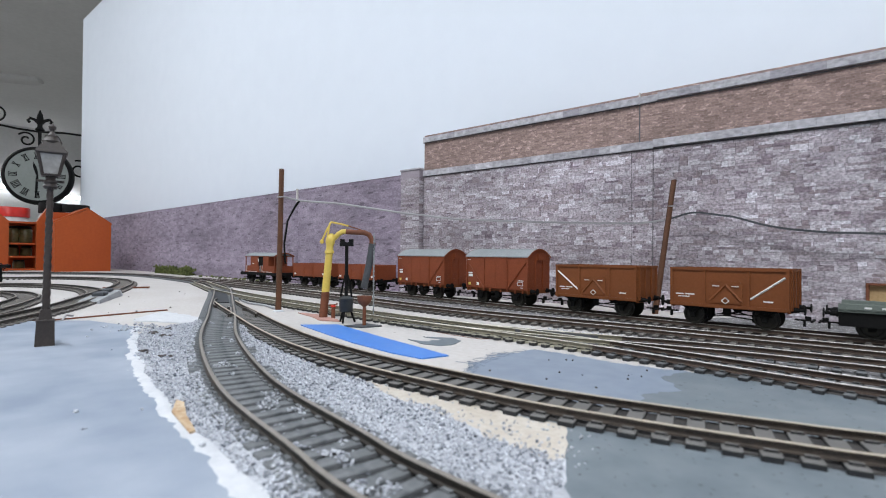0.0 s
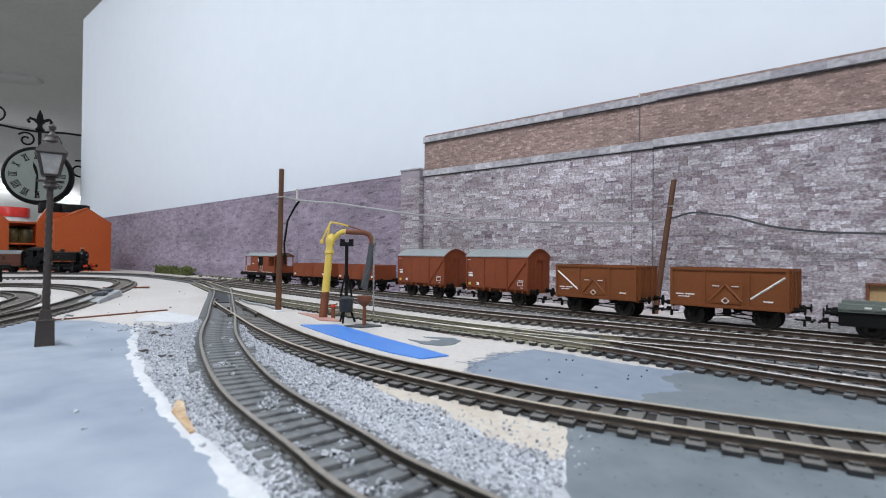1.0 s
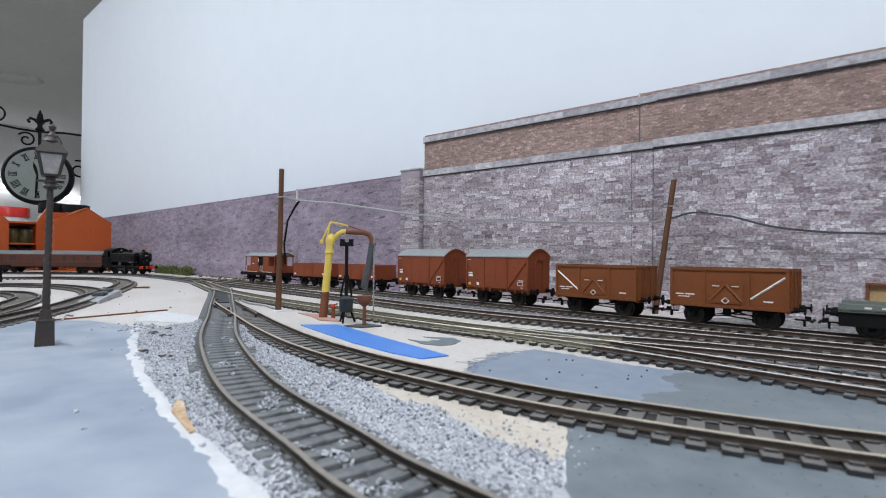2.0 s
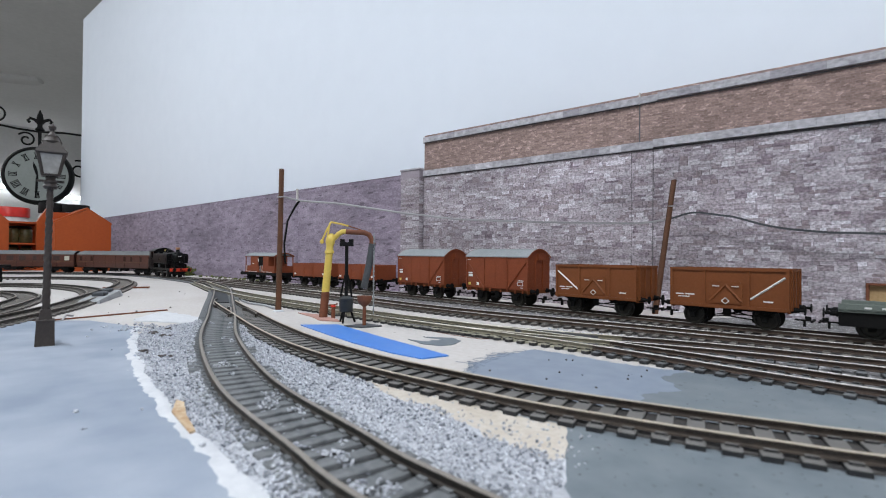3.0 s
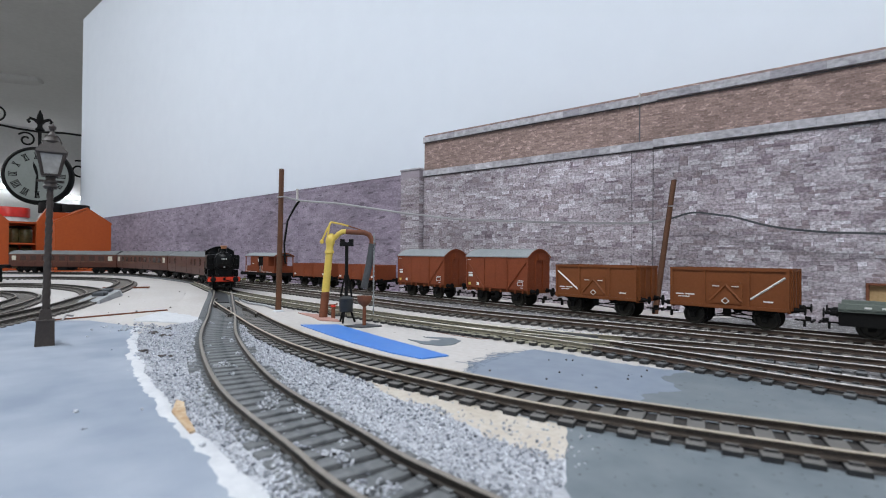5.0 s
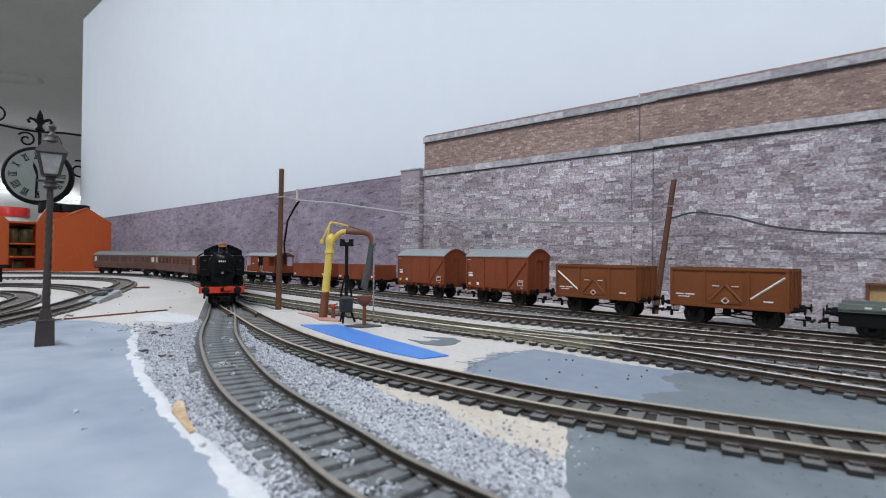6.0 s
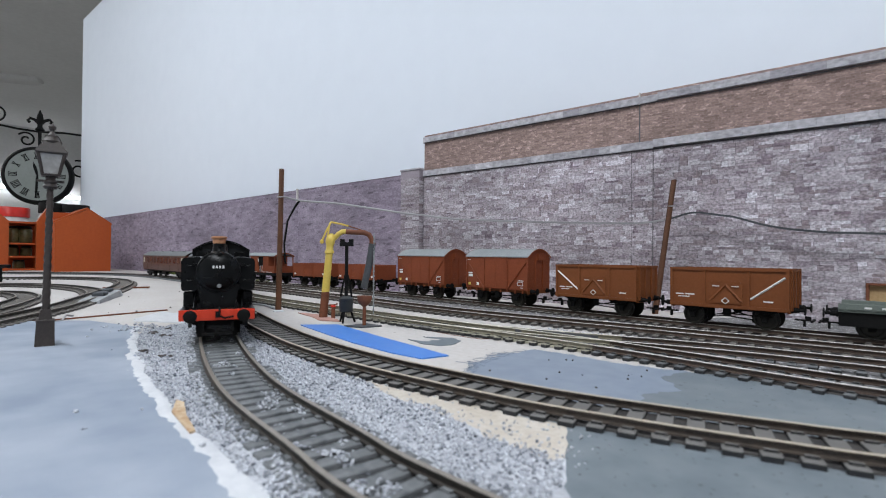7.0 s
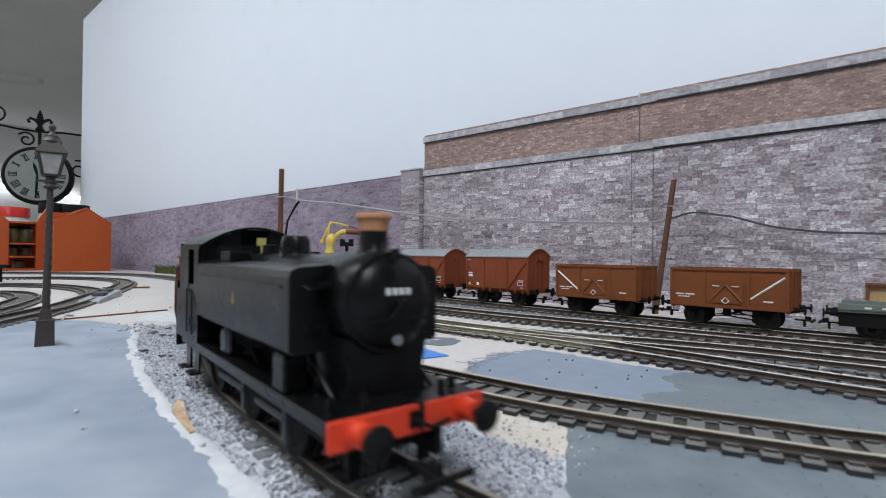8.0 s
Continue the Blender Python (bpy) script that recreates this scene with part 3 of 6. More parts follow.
    tagged(part("batten", b, M_RUST), "thin red-brown wooden batten lying across the board", "batten")
    b = B()
    tube(b, [(-402, 88, 0.8), (-412, 100, 1.2), (-428, 106, 3.0), (-436, 112, 1.2)], 0.7)
    tagged(part("loose_wire", b, M_WIRE, smooth=True), "bent grey wire lying on the board", "wire")
    b = B()
    tube(b, [(-463.9, 256.9, 1.2), (-433.1, 247.2, 1.2), (-403.8, 246.8, 1.2), (-373.5, 237.2, 1.2)], 1.1)
    tagged(part("loose_wire", b, M_DUSTY, smooth=True), "thick dusty grey wire lying by a telegraph pole", "wire")


def wall_right():
    """Stone retaining wall with a brick parapet."""
    X0, X1, Y, T = -404, 420, 460, 22
    H1, H2, H3, H4 = 143.8, 150.8, 185.3, 194.3
    w = thing("retaining_wall", "tall stone retaining wall with brick parapet and stone coping", "wall", at(0, Y), kind="structure")
    b = B()
    box(b, X0, X1, 0.6, T, 0, H1)
    part("wall_core", b, M_WALLBED, w)
    b = B()
    box(b, X0, -145.4, 1.2, T, H2, H3)
    part("parapet", b, M_BRICK, w, "brown printed brick parapet")
    b = B()
    box(b, -144.2, X1, 0.2, T, H2, H3 + 0.5)
    part("parapet", b, M_BRICK, w, "brown printed brick parapet")
    b = B()
    box(b, X0, -145.4, 1.2, T + 4, H3 + 0.02, H4)
    box(b, -144.2, X1, 0.6, T + 4, H3 + 0.52, H4 + 0.8)
    part("parapet_backing", b, M_BRICK, w)
    rnd = random.Random(21)
    for z0, z1, out, nm in ((H1, H2, -2.0, "string_course_stone"), (H3, H4 - 2.6, -1.8, "coping_stone")):
        x = X0
        while x < X1:
            l = rnd.uniform(9, 19)
            if x < -145.4 < x + l + 6:
                l = -145.4 - x
            if l < 2:
                x = -144.2
                continue
            dz = 0.8 if x > -145 else 0.0
            b = B()
            box(b, x + 0.03, min(x + l, X1) - 0.03, out + rnd.uniform(-0.15, 0.15) - (0.8 if dz else 0), 6, z0 + dz, z1 + dz - rnd.uniform(0, 0.2), 0.12)
            part(nm, b, M_COPING, w)
            x += l
    # dark strips painting in the shade below string course and coping
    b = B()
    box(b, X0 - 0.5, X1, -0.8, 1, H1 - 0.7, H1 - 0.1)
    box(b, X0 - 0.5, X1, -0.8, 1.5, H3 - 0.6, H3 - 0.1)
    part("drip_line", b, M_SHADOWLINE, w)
    b = B()
    box(b, -152.0, -151.7, -0.35, 0.5, 0.5, H1 - 1)
    box(b, -133.2, -132.6, -0.5, 0.5, 0.5, H1 - 1)
    part("pilaster_seam", b, M_SHADOWLINE, w, "dark upright seams beside a flat stone pilaster")
    # the white gap of the joint
    b = B()
    box(b, -145.3, -144.3, -1.6, 8, H3 - 0.5, H4 + 1.4)
    part("joint_strip", b, M_BOARD, w, "pale gap where two wall sections meet")
    # dark strip standing in for the shade down in the joint
    b = B()
    box(b, -145.3, -144.3, 0.0, 8, H1 + 1, H3 - 0.6)
    part("joint_shadow", b, M_SHADOWLINE, w)
    # stones in broken courses, whose heights change from stretch to stretch
    rest = B()
    count = 0
    rows = []
    px = X0
    while px < 70:
        pw = rnd.uniform(22, 44)
        z, rows = 0.0, []
        while z < H1 - 1.2:
            h = rnd.choice((1.5, 1.9, 2.3, 2.7, 3.2, 3.8, 4.4))
            if z + h > H1 - 2.4:
                h = H1 - 1.0 - z
            rows.append((z, h))
            z += h
        for z, h in rows:
            x = px + rnd.uniform(-0.5, 3)
            end = px + pw + rnd.uniform(-2, 3)
            x = max(x - 3, X0)
            while x < end:
                l = rnd.choice((3.5, 5, 6.5, 8.5, 11)) * rnd.uniform(0.85, 1.15)
                l = max(1.5, min(l, end - x)) if end - x > 1.5 else end - x
                split = h > 3 and rnd.random() < 0.3
                for za, zb in (((z, z + h * 0.5), (z + h * 0.5, z + h)) if split else ((z, z + h),)):
                    a0, a1 = x + 0.04, x + l - 0.04
                    if a1 - a0 < 0.7:
                        continue
                    y = -rnd.uniform(0.0, 0.22)
                    j = [rnd.uniform(-0.2, 0.2) for _ in range(8)]
                    front = [(a0 + 0.06 + j[0], y, za + 0.1 + j[1] * 0.7), (a1 - 0.06 + j[2], y, za + 0.1 + j[3] * 0.7), (a1 - 0.06 + j[4], y, zb - 0.02 + j[5] * 0.5), (a0 + 0.06 + j[6], y, zb - 0.02 + j[7] * 0.5)]
                    back = [(a0 + j[0], 0.7, za + 0.02), (a1 + j[2], 0.7, za + 0.02), (a1 + j[4], 0.7, zb), (a0 + j[6], 0.7, zb)]
                    near = -30 < x < 22 and count < 300
                    b = B() if near else rest
                    vs = [b.verts.new(p) for p in front + back]
                    for f in ((0, 1, 2, 3), (4, 5, 1, 0), (5, 6, 2, 1), (6, 7, 3, 2), (7, 4, 0, 3)):
                        b.faces.new([vs[k] for k in f])
                    if near:
                        count += 1
                        part("stone", b, M_STONE_P, w)
                x += l
        px += pw
    tagged(part("stonework", rest, M_STONE, w), kind="stuff")
    # buttress at the end of the tall wall
    p = thing("wall_pier", "square stone pier between the tall and the low wall", "pier", at(0, Y), kind="structure")
    b = B()
    box(b, -437, -406, -6, 16, 0, 152)
    part("pier_core", b, M_WALLBED, p)
    b = B()
    box(b, -438, -405.2, -7.2, 17, 152, 154.2, 0.4)
    part("cap", b, M_COPING, p)
    rest = B()
    for z, h in rows:
        for xa, xb in ((-437, -428 + rnd.uniform(-3, 3)), (None, -415 + rnd.uniform(-3, 3)), (None, -406)):
            x0 = xa if xa is not None else last
            last = xb
            if z + h < 152:
                box(rest, x0 + 0.15, xb - 0.15, -6 - rnd.uniform(0.1, 0.4), -5.5, z + 0.15, z + h - 0.15)
        box(rest, -406.2, -405.8 + rnd.uniform(0, 0.2), -6, 2, z + 0.15, min(z + h - 0.15, 151.5))
    tagged(part("stonework", rest, M_STONE, p), kind="stuff")
    # recessed door opening seen low in the wall
    d = thing("wall_recess", "small bare wooden recess low in the stone wall", "recess", at(0, Y), kind="structure")
    b = B()
    box(b, 12, 60, -1.0, -0.6, 15, 29)
    part("back_panel", b, M_WOOD, d)
    b = B()
    box(b, 11, 13, -2.4, -0.5, 13, 30.5, 0.2)
    box(b, 13, 60, -4.4, -0.5, 29, 30.5, 0.2)
    box(b, 27, 28.2, -2.0, -0.5, 15, 29, 0.1)
    part("frame", b, M_RUST, d)


def wall_left():
    """Low purple-grey wall of printed card."""
    for (x0, y0, x1, y1) in ((-438, 459, -676, 468.5), (-679, 470, -1760, 515)):
        L, a = math.hypot(x1 - x0, y1 - y0), math.atan2(y1 - y0, x1 - x0)
        w = thing("low_wall", "low wall of purple-grey printed stone card", "wall", at(x0, y0, 0, math.degrees(a)), kind="structure")
        b = B()
        box(b, 0, L, -16, 0, 0, 147.8)
        part("card_face", b, M_PURPLE, w)
        b = B()
        box(b, 0, L, -17, 0.5, 147.85, 149.0, 0.2)
        part("top_edge", b, M_PURPLE, w)
    b = B()
    box(b, -678.8, -676.2, 466.0, 469, 130, 150.5)
    tagged(part("wall_joint", b, M_BOARD), "white strip where two wall cards meet", "joint", kind="structure")
    w = thing("sky_backdrop", "plain white sky board behind the walls", "backdrop", at(1100, 492, 0, math.degrees(math.atan2(62, -3050)) - 180 + 180), kind="structure")
    b = B()
    box(b, 0, 3203, -14, 0, -60, 872)
    part("board", b, M_BACK, w)


def sleeper_mesh(width, length, height=1.85):
    b = B()
    box(b, -width / 2, width / 2, -length / 2, length / 2, 0.1, height, 0.25)
    for y in (-8.75, 8.75):
        for s in (-1, 1):
            box(b, -width * 0.32, width * 0.32, y + s * 1.45 - 0.55, y + s * 1.45 + 0.55, height, height + 0.6)
    bmesh.ops.scale(b, vec=(MM, MM, MM), verts=b.verts)
    me = bpy.data.meshes.new("sleeper")
    b.to_mesh(me)
    b.free()
    return me


def track(line, label, rail_mat, sleeper_mat, s0=0.0, s1=None, pitch=7.9, lift=0.0, width=3.4, length=30.0, gauge=16.5, seed=0, web=False, bed=None, bed_top=0.9):
    rnd = random.Random(seed)
    s1 = line.length if s1 is None else s1
    t = thing("railway_track", label, "track", at(0, 0, lift), kind="structure")
    me = sleeper_mesh(width, length)
    me.materials.append(sleeper_mat)
    s = s0 + pitch / 2
    while s < s1:
        p, a = line.place(s), line.turn(s)
        m = at(p.x, p.y, rnd.uniform(-0.06, 0.06), math.degrees(a) + rnd.uniform(-1.2, 1.2))
        ob = new("sleeper", me)
        ob.parent = t
        ob.matrix_basis = m
        s += pitch
    # the dark beds carry the shade between sleepers in their colour
    if web:
        rings = []
        for i in range(61):
            q = s0 + (s1 - s0) * i / 60
            p, a = line.place(q), line.turn(q)
            rings.append([(p.x - math.sin(a) * o, p.y + math.cos(a) * o, z) for o, z in ((-10.6, 0.3), (-10.2, bed_top), (10.2, bed_top), (10.6, 0.3))])
        b = B()
        loft(b, rings)
        part("track_bed", b, bed or M_WEB, t, "track bed between the sleepers")
    h0, h1 = 1.9, RAIL
    prof = [(-0.95, h0), (0.95, h0), (0.95, h0 + 0.3), (0.25, h0 + 0.55), (0.25, h1 - 0.75), (0.72, h1 - 0.5), (0.72, h1 - 0.1), (0.6, h1), (-0.6, h1), (-0.72, h1 - 0.1), (-0.72, h1 - 0.5), (-0.25, h1 - 0.75), (-0.25, h0 + 0.55), (-0.95, h0 + 0.3)]
    n = max(3, int((s1 - s0) / 8))
    for side in (-1, 1):
        rings = []
        for i in range(n + 1):
            q = s0 + (s1 - s0) * i / n
            p, a = line.place(q), line.turn(q)
            nx, ny = -math.sin(a), math.cos(a)
            o = side * (gauge / 2 + 0.5)
            rings.append([(p.x + nx * (o + y), p.y + ny * (o + y), z) for y, z in prof])
        b = B()
        loft(b, rings)
        part("rail", b, rail_mat, t)
    return t


def check_rail(line, x0, x1, side, offset, mat_, label):
    """A short rail beside a running rail, bent away at its ends."""
    s0, s1 = line.at_x(x0), line.at_x(x1)
    rings = []
    for i in range(13):
        k = i / 12
        s = s0 + (s1 - s0) * k
        p, a = line.place(s), line.turn(s)
        o = side * (offset - 2.0 * max(0, abs(k - 0.5) * 2 - 0.7) / 0.3)
        rings.append([(p.x - math.sin(a) * (o + y), p.y + math.cos(a) * (o + y), z) for y, z in ((-0.6, 1.95), (0.6, 1.95), (0.5, RAIL - 0.1), (-0.5, RAIL - 0.1))])
    b = B()
    loft(b, rings)
    return tagged(part("check_rail", b, mat_), label, "rail", "check rails", "structure")


# ---- rolling stock ----
def wheelset(name, parent, x, r, mat_, gauge=16.5, seg=24):
    """Two flanged wheels on an axle, turning about y at height r."""
    b = B()
    rod(b, (0, -10.5, 0), (0, 10.5, 0), 0.9, 8)
    axle = part(name, b, M_BLACK, parent)
    axle.matrix_basis = at(x, 0, r)
    for s in (-1, 1):
        y0, y1 = s * (gauge / 2 + 2.4), s * (gauge / 2 - 0.3)
        b = B()
        lathe(b, [(r * 0.12, y0 + s * 0.3), (r * 0.22, y0 + s * 0.2), (r * 0.3, y0 - s * 0.5), (r * 0.76, y0 - s * 0.6), (r * 0.82, y0), (r, y0), (r, y1 + s * 0.3), (r + 0.9, y1), (r + 0.9, y1 - s * 0.6), (r * 0.3, y1 - s * 0.7)], axis="y", seg=seg)
        part("wheel", b, mat_, axle, smooth=True)
    return axle


def buffer(parent, x, y, z, d, shank, mat_=None):
    b = B()
    lathe(b, [(2.0, 0), (2.0, d * 1.0), (1.6, d * 1.2), (1.5, d * shank * 0.55)], (x, y, z), "x", 12)
    ob = part("buffer", b, mat_ or M_BLACK, parent, smooth=True)
    b = B()
    lathe(b, [(0.8, d * shank * 0.5), (0.9, d * (shank - 0.9)), (2.6, d * (shank - 0.7)), (2.75, d * (shank - 0.25)), (2.2, d * shank), (0.3, d * (shank + 0.12))], (x, y, z), "x", 18)
    part("buffer_head", b, M_BLACK, ob, "round black buffer head", True)


def coupling(parent, x, d, z=6.5):
    b = B()
    box(b, min(x, x + d * 9), max(x, x + d * 9), -1.1, 1.1, z - 0.4, z + 0.5)
    box(b, min(x + d * 8.4, x + d * 9.4), max(x + d * 8.4, x + d * 9.4), -6.5, 6.5, z - 0.5, z + 0.6)
    box(b, min(x + d * 5, x + d * 8), max(x + d * 5, x + d * 8), -0.6, 0.6, z + 0.5, z + 2.4)
    box(b, min(x + d * 4.2, x + d * 5.4), max(x + d * 4.2, x + d * 5.4), -1.2, 1.2, z - 3.6, z)
    part("coupling", b, M_BLACK, parent, "black tension-lock coupling")


def underframe(t, half, wb, width=31, sole=M_BAUX, r=6.3):
    b = B()
    for s in (-1, 1):
        box(b, -half, half, s * (width / 2 - 3.4) - 0.9, s * (width / 2 - 3.4) + 0.9, 11.2, 14.2, 0.15)
    for e in (-half + 0.6, half - 0.6):
        box(b, e - 0.7, e + 0.7, -width / 2 + 0.4, width / 2 - 0.4, 10.8, 14.2)
    box(b, -half + 1, half - 1, -8, 8, 12.6, 14.2)
    part("underframe", b, sole, t)
    for x in (-wb / 2, wb / 2):
        wheelset("wheelset", t, x, r, M_WHEEL)
        for s in (-1, 1):
            y = s * (width / 2 - 3.2)
            b = B()
            loft(b, [[(x - 3.4, y - 0.3, 12.0), (x + 3.4, y - 0.3, 12.0), (x + 1.5, y - 0.3, 4.2), (x - 1.5, y - 0.3, 4.2)], [(x - 3.4, y + 0.3, 12.0), (x + 3.4, y + 0.3, 12.0), (x + 1.5, y + 0.3, 4.2), (x - 1.5, y + 0.3, 4.2)]])
            box(b, x - 1.6, x + 1.6, y - 1.2, y + 1.2, 4.6, 8.0, 0.3)
            for k in range(4):
                box(b, x - 6.5 + k * 1.1, x + 6.5 - k * 1.1, y - 0.9, y + 0.9, 10.9 - k * 0.62, 11.4 - k * 0.62)
            part("axle_guard", b, M_BLACK, t)
    b = B()
    for s in (-1, 1):
        y = s * (width / 2 - 2.6)
        rod(b, (-3, y, 8.5), (wb / 2 + 4, y, 8.0), 0.45, 5)
        for x in (-wb / 2 + 6.5, wb / 2 - 6.5):
            box(b, x - 0.8, x + 0.8, s * 8 - 1.0, s * 8 + 1.0, 3.5, 10)
        box(b, -2.2, 2.2, y - 0.5, y + 0.5, 6.5, 11.5)
        rod(b, (0, y, 7), (-wb / 2 + 7, s * 8, 5), 0.4, 5)
        rod(b, (0, y, 7), (wb / 2 - 7, s * 8, 5), 0.4, 5)
    part("brake_gear", b, M_BLACK, t)
    for e, d in ((-half, -1), (half, 1)):
        for s in (-1, 1):
            buffer(t, e, s * 11.5, 13.0, d, 7.0)
        coupling(t, e, d)


def bars(t, spots, mat_, y, name="lettering", label="small white painted lettering"):
    """Plain bars for writing: (x0, x1, z0, z1)."""
    for x0, x1, z0, z1 in spots:
        b = B()
        box(b, x0, x1, y - 0.06, y + 0.06, z0, z1)
        part(name, b, mat_, t, label)


def open_wagon(m, stripe, label, group="goods wagons"):
    """Steel high-sided open; the near side is -y."""
    t = thing("open_wagon", label, "wagon", m, group)
    H, HW, HT, Z0 = 33, 15.9, 36.4, 14.2
    L = H
    b = B()
    box(b, -L, L, -HW, HW, Z0 - 0.6, Z0 + 1)
    part("wagon_floor", b, M_BLACK, t)
    for s in (-1, 1):
        b = B()
        box(b, -L, L, s * HW - 0.6, s * HW + 0.6, Z0 - 1.6, HT, 0.12)
        y = s * (HW + 0.7)
        for x in (-L + 0.9, -12.2, 12.2, L - 0.9):
            box(b, x - 0.75, x + 0.75, y - 0.6, y + 0.5, Z0 - 1.6, HT)
        box(b, -L, L, y - 0.7, y + 0.35, HT - 1.3, HT + 0.25)
        box(b, -L, L, y - 0.7, y + 0.3, Z0 - 2.2, Z0 - 0.4)
        part("side", b, M_BAUX, t)
        d = B()
        yd = s * (HW + 0.75)
        box(d, -9.4, 9.4, yd - 0.35, yd + 0.35, Z0 + 0.4, Z0 + 13.2, 0.1)
        for k in (-1, 1):
            box(d, k * 5.6 - 2.6, k * 5.6 + 2.6, yd - 0.5, yd + 0.65, Z0 + 13.2, Z0 + 14.2)
            rod(d, (k * 8.6, yd + s * 0.4, Z0 + 2.2), (0.0, yd + s * 0.4, Z0 + 12.0), 0.8, 4)
            box(d, k * 6.5 - 2.5, k * 6.5 + 2.5, yd - 0.3, yd + 0.7 * s if s > 0 else yd + 0.3, Z0 + 1.6, Z0 + 2.4)
        door = part("side_door", d, M_BAUX, t, "drop-down side door with diagonal strapping")
        p = B()
        yp = s * (HW + 1.6)
        for (x0, z0), (x1, z1) in (((-2.1, 2.2), (0, 0.4)), ((0, 0.4), (2.1, 2.2)), ((-2.1, 2.2), (0, 4.2)), ((0, 4.2), (2.1, 2.2))):
            rod(p, (x0, yp, Z0 + z0), (x1, yp, Z0 + z1), 0.26, 4)
        box(p, -7.5, -3.4, yp - 0.2, yp, Z0 + 11.0, Z0 + 11.6)
        box(p, 3.4, 7.5, yp - 0.2, yp, Z0 + 11.0, Z0 + 11.6)
        part("door_marking", p, M_WHITE, door, "white painted diamond marking")
        k = -stripe * s
        bars(t, [(-29.5, -24.5, 4.9 + Z0, 5.7 + Z0), (-23.5, -18, 4.9 + Z0, 5.7 + Z0), (-28, -21, 3.4 + Z0, 4.0 + Z0), (20, 25, 2.6 + Z0, 3.4 + Z0)], M_WHITE, s * (HW + 0.66))
        w = B()
        x0, x1 = (13.5, 31.0) if k > 0 else (-13.5, -31.0)
        rod(w, (x0, s * (HW + 0.62), Z0 + 4.0), (x1, s * (HW + 0.62), Z0 + 15.5 + 2), 0.62, 4)
        part("end_stripe", w, M_WHITE, t, "white diagonal end-door stripe")
    for e in (-1, 1):
        b = B()
        box(b, e * L - 0.6, e * L + 0.6, -HW + 0.6, HW - 0.6, Z0 - 1.6, HT, 0.1)
        for y in (-13.5, -5, 5, 13.5):
            box(b, e * L - 0.2, e * L + 1.4, y - 0.7, y + 0.7, Z0 - 1.6, HT - 0.4)
        box(b, e * L - 0.3, e * L + 1.1, -HW, HW, HT - 1.3, HT + 0.25)
        part("end", b, M_BAUX, t)
    underframe(t, H, 40)
    return t


def roof_arc(half, rise, z, n=12, over=0.8):
    w = half + over
    return [(-w + 2 * w * i / n, z + rise * (1 - ((-1 + 2 * i / n) ** 2))) for i in range(n + 1)]


